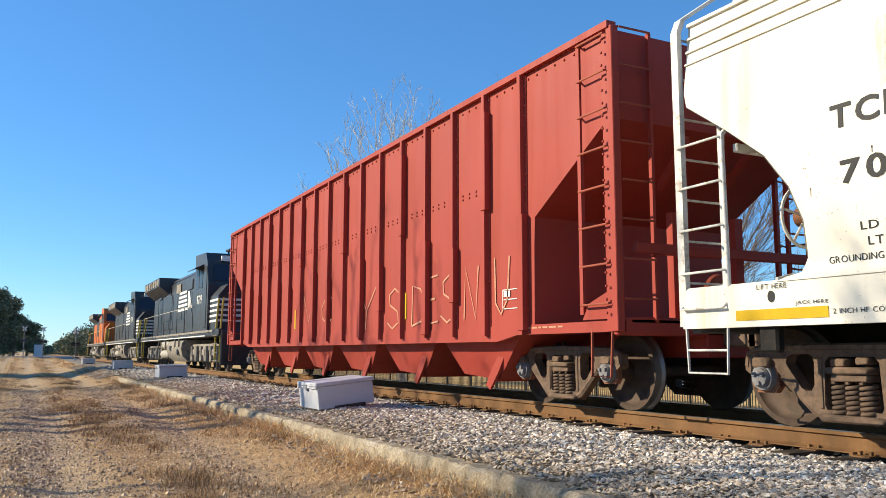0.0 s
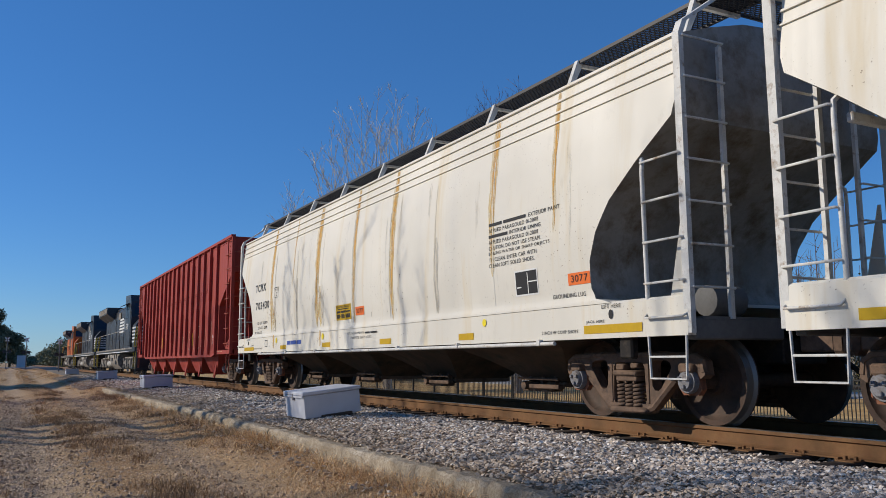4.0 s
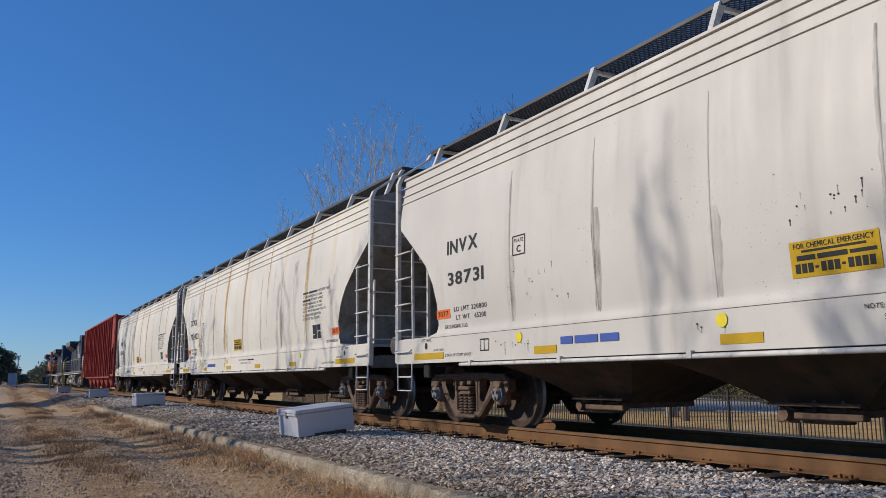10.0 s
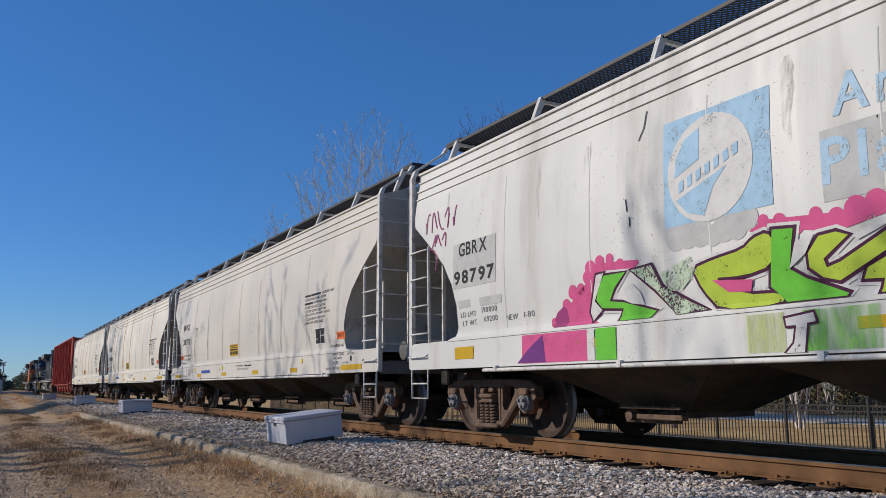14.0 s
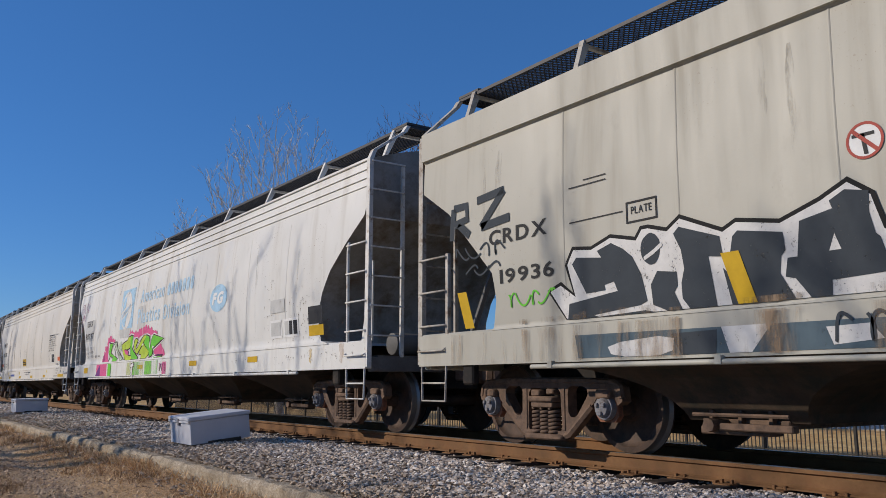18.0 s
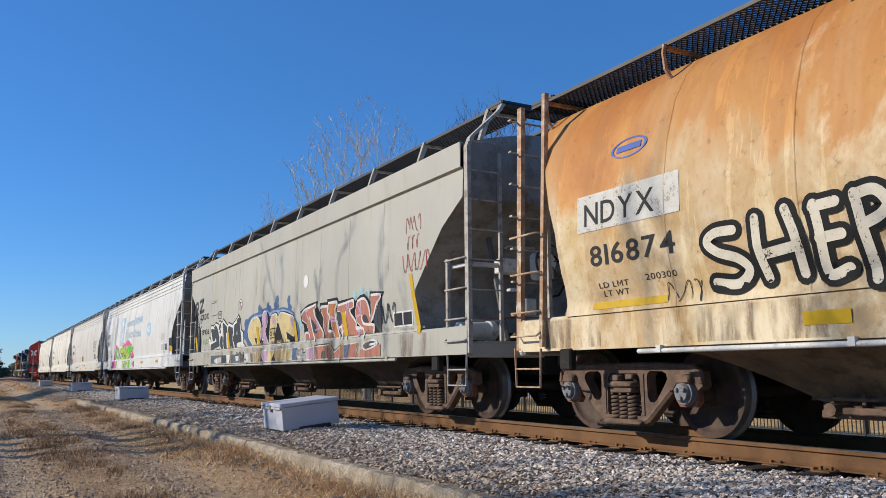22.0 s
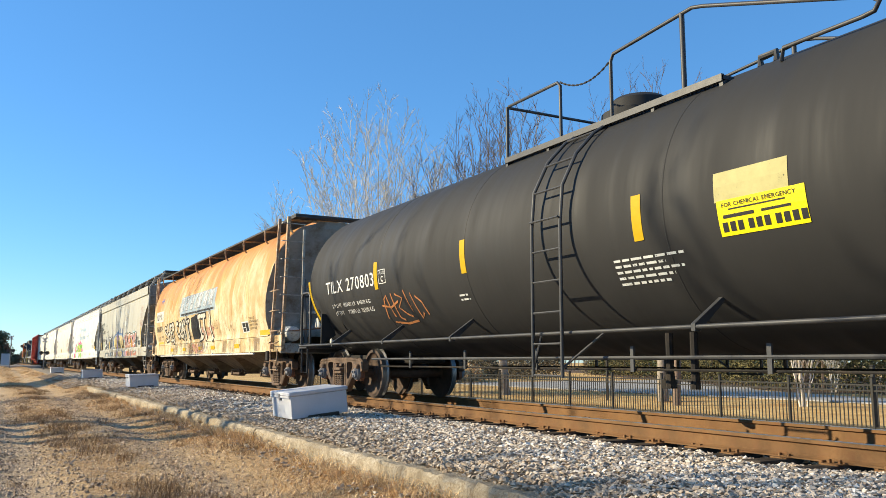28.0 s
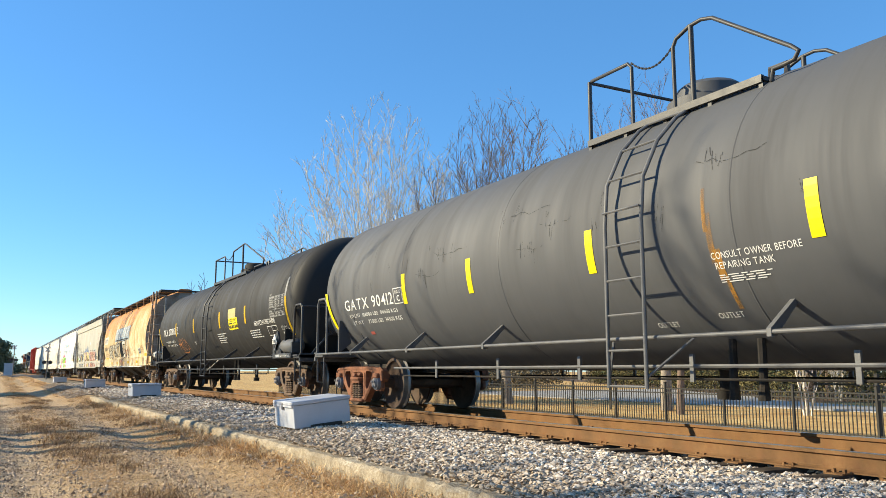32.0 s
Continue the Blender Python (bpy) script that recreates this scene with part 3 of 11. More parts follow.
def side_frame_geo(red=False):
    """The cast side frame of a three-piece truck, wheels 1.80 m apart."""
    g = Geo()
    h = 0.90
    outer = [(-1.12, 0.52), (-1.10, 0.66), (-1.02, 0.72), (-0.55, 0.74), (0.55, 0.74), (1.02, 0.72), (1.10, 0.66), (1.12, 0.52), (1.06, 0.48), (0.98, 0.62), (0.82, 0.62), (0.74, 0.50),
             (0.66, 0.43), (0.36, 0.155), (0.26, 0.11), (-0.26, 0.11), (-0.36, 0.155), (-0.66, 0.43), (-0.74, 0.50), (-0.82, 0.62), (-0.98, 0.62), (-1.06, 0.48)]
    tri = [(0.36, 0.60), (0.375, 0.645), (0.41, 0.67), (0.59, 0.665), (0.64, 0.64), (0.655, 0.59), (0.63, 0.545), (0.50, 0.375), (0.455, 0.345), (0.40, 0.35), (0.365, 0.40)]
    mid = [(-0.25, 0.20), (0.25, 0.20), (0.27, 0.24), (0.25, 0.60), (0.21, 0.645), (-0.21, 0.645), (-0.25, 0.60), (-0.27, 0.24)]
    for x0, x1, o, hs in ((-1.11, -0.98, outer, [mid, tri, [(-y, z) for y, z in tri]]),):
        g.add(*holed_plate(o, hs, x0, x1))
    # raised flanges round the casting
    g.tube([(-1.09, y, z - 0.01) for y, z in [(-1.10, 0.56), (-1.08, 0.67), (-1.0, 0.715), (-0.5, 0.735), (0.5, 0.735), (1.0, 0.715), (1.08, 0.67), (1.10, 0.56)]], 0.035, 6)
    for sg in (1, -1):
        g.tube([(-1.09, sg * 0.70, 0.47), (-1.09, sg * 0.36, 0.17), (-1.09, sg * 0.22, 0.13)], 0.038, 6)
        g.tube([(-1.09, sg * 0.30, 0.21), (-1.09, sg * 0.30, 0.64)], 0.035, 6)
        g.box(-1.17, -0.9, sg * 0.90 - 0.10, sg * 0.90 + 0.10, 0.54, 0.635, 0.02)
    g.box(-1.16, -0.95, -0.30, 0.30, 0.10, 0.165, 0.02)
    # bolster end over the springs
    g.box(-1.19, -0.9, -0.20, 0.20, 0.50, 0.56, 0.015)
    g.box(-1.16, -0.9, -0.17, 0.17, 0.44, 0.50, 0.01)
    g.box(-1.17, -0.95, 0.02, 0.16, 0.56, 0.63, 0.012)
    g.box(-1.15, -0.95, -0.18, -0.06, 0.58, 0.64, 0.012)
    return g


def spring_geo():
    g = Geo()
    turns, n = 6.5, 72
    g.tube([(0.062 * math.cos(2 * math.pi * turns * i / n), 0.062 * math.sin(2 * math.pi * turns * i / n), 0.27 * i / n) for i in range(n + 1)], 0.0165, 6)
    return g


def cap_geo():
    g = Geo()
    g.lathe([(-1.02, 0.125), (-1.13, 0.125), (-1.15, 0.115), (-1.15, 0.10), (-1.165, 0.095), (-1.185, 0.08), (-1.19, 0.0)], n=20)
    for k in range(3):
        a = 2 * math.pi * k / 3 + 0.5
        g.box(-1.21, -1.17, 0.055 * math.cos(a) - 0.02, 0.055 * math.cos(a) + 0.02, 0.055 * math.sin(a) - 0.02, 0.055 * math.sin(a) + 0.02, 0.006)
    return g


TR = {"wheelset": wheelset_mesh(), "adapter": mesh_of("bearing_adapter", Geo().prism([(-0.15, -0.08), (-0.12, 0.13), (0.12, 0.13), (0.15, -0.08), (0.10, -0.14), (-0.10, -0.14)], 0, -1.09, -1.02), CAST_RED), "frame": mesh_of("side_frame", side_frame_geo(), CAST, 40), "frame_red": mesh_of("side_frame", side_frame_geo(), CAST_RED, 40),
      "spring": mesh_of("spring", spring_geo(), CAST, 60), "cap": mesh_of("bearing_cap", cap_geo(), CAP, 35)}
_b = Geo().box(-1.0, 1.0, -0.2, 0.2, 0.42, 0.62, 0.03).box(-0.4, 0.4, -0.35, 0.35, 0.6, 0.72, 0.02)
TR["bolster"] = mesh_of("truck", _b, UNDER)
_b = Geo().tube([(-0.75, 0, 0.38), (0.75, 0, 0.38)], 0.04, 8)
for _x in (-0.76, 0.76):
    _b.box(_x - 0.05, _x + 0.05, -0.05, 0.03, 0.25, 0.5, 0.01)
TR["beam"] = mesh_of("brake_beam", _b, CAST)


def add_truck(car, y, red=False):
    truck = part("truck", TR["bolster"], None, car, "three-piece truck with coil springs", m=Matrix.Translation((0, y, 0)))
    for rz in (0, 180):
        part("side_frame", TR["frame_red" if red else "frame"], None, truck, "cast steel side frame", m=pose(0, 0, 0, 0, 0, rz))
        for yy in (-0.13, 0.0, 0.13):
            sx = -1.08 if rz == 0 else 1.08
            part("spring", TR["spring"], None, truck, m=pose(sx, yy, 0.165))
        for yy in (-0.9, 0.9):
            part("bearing_adapter", TR["adapter"], None, truck, "rust-red bearing adapter", m=pose(0, yy, 0.455, 0, 0, rz))
            part("bearing_cap", TR["cap"], None, truck, m=pose(0, yy, 0.455, 0, 0, rz))
    for yy in (-0.9, 0.9):
        w = part("wheelset", TR["wheelset"], None, truck, "steel wheels with bright worn treads", m=pose(0, yy, 0.455))
        WHEELSETS.append((w, yy))
    for yy in (-0.38, 0.38):
        part("brake_beam", TR["beam"], None, truck, m=pose(0, yy, 0, 0, 0, 0 if yy > 0 else 180))
    return truck

# ---- covered hopper cars ----
def interp(table, z):
    if z <= table[0][0]:
        return table[0][1]
    for (a, p), (b, q) in zip(table, table[1:]):
        if z <= b:
            return p + (q - p) * (z - a) / (b - a)
    return table[-1][1]


ROUND_SIDE = [(0.90, 1.60), (1.30, 1.60), (1.36, 1.58), (1.8, 1.615), (2.2, 1.62), (2.7, 1.605), (3.1, 1.575), (3.47, 1.53), (3.90, 1.47)]
FLAT_SIDE = [(0.90, 1.58), (1.26, 1.58), (1.30, 1.56), (1.9, 1.59), (2.6, 1.59), (3.2, 1.57), (3.44, 1.56), (3.48, 1.60), (3.80, 1.585)]
TUBE_SIDE = [(0.90, 1.50), (1.26, 1.52), (1.40, 1.50), (1.7, 1.58), (2.1, 1.615), (2.5, 1.60), (2.9, 1.53), (3.3, 1.40), (3.6, 1.22), (3.8, 1.02)]
END_CUT = [(1.28, 1.10), (1.33, 1.36), (1.45, 1.43), (1.75, 1.42), (2.05, 1.30), (2.36, 1.06), (2.70, 0.62), (3.05, 0.12), (3.2, 0.08), (5.0, 0.08)]
END_CUT_ANGLED = [(1.24, 1.38), (1.28, 1.45), (1.62, 1.52), (1.9, 1.46), (2.84, 0.5), (2.95, 0.10), (3.0, 0.08), (5.0, 0.08)]
TUBE_CUT = [(1.24, 0.95), (1.6, 1.0), (2.2, 0.92), (3.0, 0.62), (3.5, 0.35), (3.8, 0.22), (5.0, 0.2)]


def shell(half, skin, cut, z_list, cols):
    """The closed carbody: both sides, the sloped ends between them."""
    g = Geo()
    rows = []
    for z in z_list:
        w, ye = interp(skin, z), half - interp(cut, z)
        ring = [(-w, ye - 2 * ye * i / cols, z) for i in range(cols + 1)]
        ring += [(-w + 2 * w * i / 4, -ye, z) for i in range(1, 4)]
        ring += [(w, -ye + 2 * ye * i / cols, z) for i in range(cols + 1)]
        ring += [(w - 2 * w * i / 4, ye, z) for i in range(1, 4)]
        rows.append(ring)
    return g.sheet(rows, closed=True), rows


def grating_geo(x0, x1, y0, y1, z, pitch=0.075, bar=0.009):
    """Expanded-metal walkway: crossing diagonal strands in a frame."""
    g = Geo()
    w = x1 - x0
    y = y0 - w
    while y < y1:
        for a, b in ((x0, x1), (x1, x0)):
            s0, s1 = max(0.0, (y0 - y) / w), min(1.0, (y1 - y) / w)
            if s1 > s0:
                p0 = (a + (b - a) * s0, y + w * s0)
                p1 = (a + (b - a) * s1, y + w * s1)
                vs = []
                for px, py in (p0, p1):
                    vs += [(px, py - bar, z), (px, py + bar, z), (px, py + bar, z + 0.014), (px, py - bar, z + 0.014)]
                g.add(vs, [(0, 1, 5, 4), (1, 2, 6, 5), (2, 3, 7, 6), (3, 0, 4, 7)])
        y += pitch
    for x in (x0, x1):
        g.box(x - 0.012, x + 0.012, y0, y1, z - 0.012, z + 0.03)
    for yy in (y0, y1):
        g.box(x0, x1, yy - 0.012, yy + 0.012, z - 0.012, z + 0.03)
    return g


def rung(x0, x1, y, z, stand=0.05, axis=0, r=0.011):
    """A grab iron: a bar stood off its supports, bent back at both ends."""
    if axis == 0:
        return [(x0, y, z), (x0, y - stand, z), (x1, y - stand, z), (x1, y, z)]
    return [(y, x0, z), (y - stand, x0, z), (y - stand, x1, z), (y, x1, z)]


def hopper_car(name, label, far, near, paint, steel, style="round", ribs=(), trucks=(1.40, 1.42), chutes=4, board_z=4.43, seams=9, end_paint=None, chute_paint=None, end_sheet=None):
    car = place_car(name, label, far, near)
    half = (far - near) / 2
    skin_t, cut = {"round": (ROUND_SIDE, END_CUT), "flat": (FLAT_SIDE, END_CUT_ANGLED), "tube": (TUBE_SIDE, TUBE_CUT)}[style]
    skin = lambda z: interp(skin_t, z)
    top = skin_t[-1][0]
    zs = sorted({1.27, 1.3, 1.33, 1.38, 1.45, 1.6, 1.75, 1.9, 2.05, 2.2, 2.36, 2.53, 2.7, 2.88, 3.05, 3.12, 3.2, 3.3, 3.46} | ({3.44, 3.48} if style == "flat" else set()) | ({3.6, 3.7, 3.8} if style == "tube" else {top}))
    zs = [z for z in zs if z <= top]
    g, rows = shell(half, skin_t, cut, zs, 16)
    # roof
    tw, ty = interp(skin_t, top), half - interp(cut, top)
    k = 0.6 if style == "tube" else 1.0
    crown = [(-tw, top), (-tw * 0.72, top + 0.13 * k), (-0.55, top + 0.26 * k), (0, top + 0.30 * k), (0.55, top + 0.26 * k), (tw * 0.72, top + 0.13 * k), (tw, top)]
    g.sheet([[(x, ty, z) for x, z in crown], [(x, -ty, z) for x, z in crown]])
    for yy in (ty, -ty):
        g.add([(x, yy, z) for x, z in crown], [tuple(range(len(crown)))])
    body = part("body", g, [paint, end_sheet or END_SHADE], car, smooth=38)
    # faces turned to the ends take the sheet colour with painted-in shade
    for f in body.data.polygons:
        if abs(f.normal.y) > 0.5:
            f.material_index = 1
    # vertical weld seams and stamped ridges under the eaves
    if style != "tube":
        g = Geo()
        for sx in (-1, 1):
            for z0, z1, o in ((3.475, 3.50, 0.018), (3.60, 3.63, 0.022), (3.74, 3.77, 0.022), (top - 0.02, top + 0.02, 0.03)) if style == "round" else ((3.46, top + 0.02, 0.03),):
                a, b = skin(z0) + o, skin(z1) + o
                g.add([(sx * x, y, z) for y in (ty, -ty) for x, z in ((a - 0.05, z0), (a, z0 + 0.004), (b, z1 - 0.004), (b - 0.05, z1))],
                      [(0, 1, 5, 4), (1, 2, 6, 5), (2, 3, 7, 6), (0, 1, 2, 3), (4, 5, 6, 7)])
        part("eave_moulding", g, paint, car)
    for k in range(seams):
        y = (half - 1.9) * (1 - 2 * (k + 0.5) / seams) if style != "round" else 1.67 * ((seams - 1) / 2 - k)
        g = Geo()
        pts = [z for z in zs if 1.35 <= z <= 3.45 or style == "tube"]
        g.sheet([[(-(skin(z) + 0.001), y + 0.012, z), (-(skin(z) + 0.006), y + 0.004, z), (-(skin(z) + 0.006), y - 0.004, z), (-(skin(z) + 0.001), y - 0.012, z)] for z in pts])
        part("weld_seam", g, paint, car, smooth=60, fix=False)
    # side sills
    for sx in (-1, 1):
        g = Geo()
        w = skin(1.0)
        prof = [(w - 0.10, 0.90), (w, 0.90), (w, 0.95), (w - 0.004, 1.26), (w - 0.03, 1.285), (w - 0.10, 1.285)]
        g.prism([(sx * x, z) for x, z in prof], 1, -half, half)
        part("side_sill", g, paint, car, smooth=30)
        g = Geo().tube([(sx * (w + 0.015), half - 2.1, 0.862), (sx * (w + 0.015), -half + 2.1, 0.862)], 0.024, 8)
        for q in range(7):
            yq = (half - 2.4) * (1 - q / 3)
            g.box(sx * (w + 0.015) - 0.03, sx * (w + 0.015) + 0.03, yq - 0.03, yq + 0.03, 0.845, 0.915)
        part("sill_pipe", g, paint if style == "flat" else GRIPS, car, smooth=50)
    if style == "round":
        for sx in (-1, 1):
            edge = [z for z in zs if 1.45 <= z <= 3.05]
            g = Geo().sheet([[(sx * (skin(z) - q), half - interp(cut, z) + 0.012 + 0.10 * q, z) for q in (0.0, 0.36)] for z in edge])
            g.sheet([[(sx * (skin(z) - q), half - interp(cut, z) + 0.004 + 0.10 * q, z) for q in (0.36, 0.0)] for z in edge])
            part("edge_flange", g, paint, car, smooth=40)
            web = [(-half + 0.05, 1.28), (-half + 0.34, 1.28), (-half + 0.08, 2.40), (-half + 0.05, 2.40)]
            part("corner_web", Geo().prism(web, 0, sx * 1.46 - 0.012, sx * 1.46 + 0.012), paint, car)
        part("cross_beam", Geo().box(-1.5, 1.5, half - 0.66, half - 0.60, 2.50, 2.58, 0.01), steel, car)
        hub = (-0.85, half - 0.80, 1.92)
        rim = Geo().tube([(hub[0] + 0.28 * math.cos(a), hub[1], hub[2] + 0.28 * math.sin(a)) for a in [2 * math.pi * q / 28 for q in range(28)]], 0.016, 6, closed=True)
        for q in range(5):
            a = 2 * math.pi * q / 5 + 0.4
            rim.tube([(hub[0], hub[1] - 0.03, hub[2]), (hub[0] + 0.28 * math.cos(a), hub[1], hub[2] + 0.28 * math.sin(a))], 0.012, 6)
        part("hand_brake_wheel", rim, steel, car, "white spoked hand brake wheel", smooth=50)
        part("brake_hub", Geo().lathe([(-0.10, 0.0), (-0.10, 0.07), (0.04, 0.09), (0.06, 0.04), (0.06, 0.0)], hub, 1, 14).box(hub[0] - 0.10, hub[0] + 0.10, hub[1] - 0.22, hub[1] - 0.10, 1.72, 2.08, 0.02), CAST_RED, car, "rusty brake gear housing", smooth=40)
        part("brake_stand", Geo().box(hub[0] - 0.05, hub[0] + 0.05, hub[1] - 0.18, hub[1] - 0.12, 1.08, 1.75, 0.01).box(-1.25, -0.4, half - 0.85, half - 0.6, 1.08, 1.2, 0.02).tube([(-1.1, half - 0.7, 1.2), (-1.1, half - 0.7, 1.34), (-0.9, half - 0.7, 1.38)], 0.03, 6).tube([(-1.3, half - 0.6, 1.15), (-0.6, half - 0.55, 1.32), (-0.2, half - 0.6, 1.3)], 0.022, 6), steel, car)
    # end frames, platforms and couplers
    for sy in (1, -1):
        ye = sy * half
        g = Geo().box(-1.5, 1.5, ye - 0.12 if sy > 0 else ye, ye if sy > 0 else ye + 0.12, 0.86, 1.06, 0.015)
        g.box(-1.4, 1.4, min(ye, ye - sy * 1.2), max(ye, ye - sy * 1.2), 1.05, 1.08)
        # on round cars the sill colour is darkened to stand for shade
        part("end_sill", g, END_SHADE if style == "round" else end_paint or paint, car)
        g = Geo()
        g.box(-0.33, 0.33, min(ye - sy * 2.6, ye), max(ye - sy * 2.6, ye), 0.62, 0.98, 0.02)
        part("draft_sill", g, UNDER, car)
        g = Geo().box(-0.10, 0.10, min(ye, ye + sy * 0.42), max(ye, ye + sy * 0.42), 0.74, 0.92, 0.02)
        g.box(-0.17, 0.17, min(ye + sy * 0.40, ye + sy * 0.60), max(ye + sy * 0.40, ye + sy * 0.60), 0.70, 0.96, 0.05)
        part("coupler", g, CAST, car, "rusty knuckle coupler")
        g = Geo().tube([(0.35, ye, 0.78), (0.38, ye + sy * 0.2, 0.62), (0.30, ye + sy * 0.45, 0.48), (0.2, ye + sy * 0.55, 0.55)], 0.028, 8)
        part("brake_hose", g, UNDER, car, smooth=60)
        for sx in (-1, 1):
            # corner post, bent in to the roof walk
            w = skin(2.0) - 0.05
            bx = 0.95
            path = [(sx * w, ye, 0.92), (sx * w, ye, top - 0.06), (sx * (w - 0.06), ye, top + 0.08), (sx * (bx + 0.06), ye, board_z - 0.1), (sx * bx, ye, board_z)]
            if style == "tube":
                path = [(sx * (w - 0.08), ye, 0.92), (sx * (w - 0.16), ye, board_z - 0.02)]
            g = Geo()
            for (a, b) in zip(path, path[1:]):
                a, b = Vector(a), Vector(b)
                d = (b - a)
                g.add([a + Vector((ox, oy, 0)) for ox, oy in ((-0.03, -0.045), (0.03, -0.045), (0.03, 0.045), (-0.03, 0.045))] +
                      [b + Vector((ox, oy, 0)) for ox, oy in ((-0.03, -0.045), (0.03, -0.045), (0.03, 0.045), (-0.03, 0.045))],
                      [(0, 1, 5, 4), (1, 2, 6, 5), (2, 3, 7, 6), (3, 0, 4, 7), (0, 3, 2, 1), (4, 5, 6, 7)])
            part("corner_post", g, steel, car)
            # side ladder
            yi = ye - sy * 0.56
            g = Geo().tube([(sx * w, yi, 1.0), (sx * (w + 0.02), yi, 2.55), (sx * (w + 0.01), yi, 2.68), (sx * (w - 0.06), yi - sy * 0.10, 2.80)], 0.024, 6)
            if style == "flat":
                g = Geo().box(sx * w - 0.025, sx * w + 0.025, yi - 0.03, yi + 0.03, 1.0, 2.24, 0.006)
            if style == "tube":
                g = Geo().prism([(sx * (w - 0.03), yi - 0.03), (sx * (w + 0.03), yi - 0.03), (sx * (w + 0.03), yi + 0.03), (sx * (w - 0.03), yi + 0.03)], 2, 0.95, board_z)
                g.v = [(x - sx * 0.14 * max(0.0, (z - 0.95) / 3.4), y, z) for x, y, z in g.v]
            part("ladder_stile", g, steel, car, smooth=60)
            for k in range({"round": 4, "flat": 3, "tube": 3}[style]):
                z = {"round": 1.42, "flat": 1.38, "tube": 1.36}[style] + (0.46 if style == "tube" else 0.41) * k
                g = Geo().tube([(sx * w, ye, z), (sx * (w + 0.06), ye - sy * 0.02, z), (sx * (w + 0.06), yi + sy * 0.02, z), (sx * w, yi, z)], 0.0125, 6)
                part("rung", g, steel, car, smooth=60)
            g = Geo().tube([(sx * w, ye, 1.12), (sx * (w + 0.07), ye - sy * 0.02, 1.08), (sx * (w + 0.07), yi + sy * 0.02, 1.08), (sx * w, yi, 1.14)], 0.0125, 6)
            part("grab_iron", g, steel, car, smooth=60)
            # stirrup step under the corner
            g = Geo().tube([(sx * (w + 0.02), ye - sy * 0.03, 0.95), (sx * (w + 0.02), ye - sy * 0.05, 0.49), (sx * (w + 0.02), ye - sy * 0.53, 0.49), (sx * (w + 0.02), ye - sy * 0.55, 0.93)], 0.014, 6)
            g.tube([(sx * (w + 0.02), ye - sy * 0.04, 0.70), (sx * (w + 0.02), ye - sy * 0.54, 0.70)], 0.012, 6)
            part("stirrup_step", g, steel, car, smooth=60)
            # inner upright of the end ladder and its rungs
            g = Geo().box(sx * 1.02 - 0.025, sx * 1.02 + 0.025, ye - 0.02, ye + 0.02, 1.06, top - 0.1)
            part("end_upright", g, end_paint or steel, car)
            for k in range(7 if sx < 0 else 4):
                z = 1.35 + 0.41 * k
                g = Geo().tube([(sx * w, ye, z), (sx * w, ye + sy * 0.06, z), (sx * 1.02, ye + sy * 0.06, z), (sx * 1.02, ye, z)], 0.0125, 6)
                part("end_rung", g, end_paint or steel, car, smooth=60)
            # slope sheet brace
            g = Geo().tube([(sx * 0.9, ye - sy * 0.05, 1.08), (sx * 0.75, ye - sy * 0.72, 2.62)], 0.04, 6)
            if style != "round":
                part("end_brace", g, END_SHADE, car)
            # lifting bracket below the sill, by the truck
            g = Geo().box(sx * 1.5 - 0.05, sx * 1.5 + 0.05, ye - sy * 0.95 - 0.10, ye - sy * 0.95 + 0.10, 0.68, 0.92, 0.02)
            part("jacking_pad", g, UNDER, car)
    # brake gear at the near end
    g = Geo().lathe([(-0.12, 0.0), (-0.12, 0.10), (-0.10, 0.16), (0.34, 0.16), (0.38, 0.10), (0.38, 0.0)], (-0.8, -half + 0.45, 1.27), 0, 14)
    if style == "tube":
        g = Geo().lathe([(-0.42, 0.0), (-0.42, 0.08), (-0.36, 0.17), (-0.04, 0.18), (-0.03, 0.195), (0.03, 0.195), (0.04, 0.18), (0.36, 0.17), (0.42, 0.08), (0.42, 0.0)], (-1.15, -half + 0.55, 1.30), 1, 18)
        part("reservoir_strap", Geo().lathe([(-0.09, 0.17), (-0.09, 0.192), (0.09, 0.192), (0.09, 0.17)], (-1.15, -half + 0.70, 1.30), 1, 18), UNDER, car, "black strap", smooth=40)
    if style != "round":
        ye, hb = -half, 2.19 if style == "flat" else 2.08
    if style == "flat":
        g = Geo().lathe([(-0.42, 0.0), (-0.42, 0.05), (-0.36, 0.12), (0.10, 0.13), (0.12, 0.15), (0.20, 0.15), (0.22, 0.13), (0.30, 0.05), (0.42, 0.03), (0.42, 0.0)], (-1.05, ye + 0.50, 1.24), 0, 16)
    if style != "round":
        # hand brake: rim and spokes, gear housing, chain, post and light steel shelf
        w2 = Geo().tube([(-0.24 + 0.25 * math.cos(a), ye - 0.10, hb + 0.25 * math.sin(a)) for a in [2 * math.pi * q / 28 for q in range(29)]], 0.016, 6)
        for q in range(5):
            a = 2 * math.pi * q / 5 + 0.3
            w2.tube([(-0.24, ye - 0.06, hb), (-0.24 + 0.25 * math.cos(a), ye - 0.10, hb + 0.25 * math.sin(a))], 0.012, 6)
        wheel = part("hand_brake_wheel", w2, GRIPS_RED_DARK, car, "rusty spoked hand brake wheel", smooth=50)
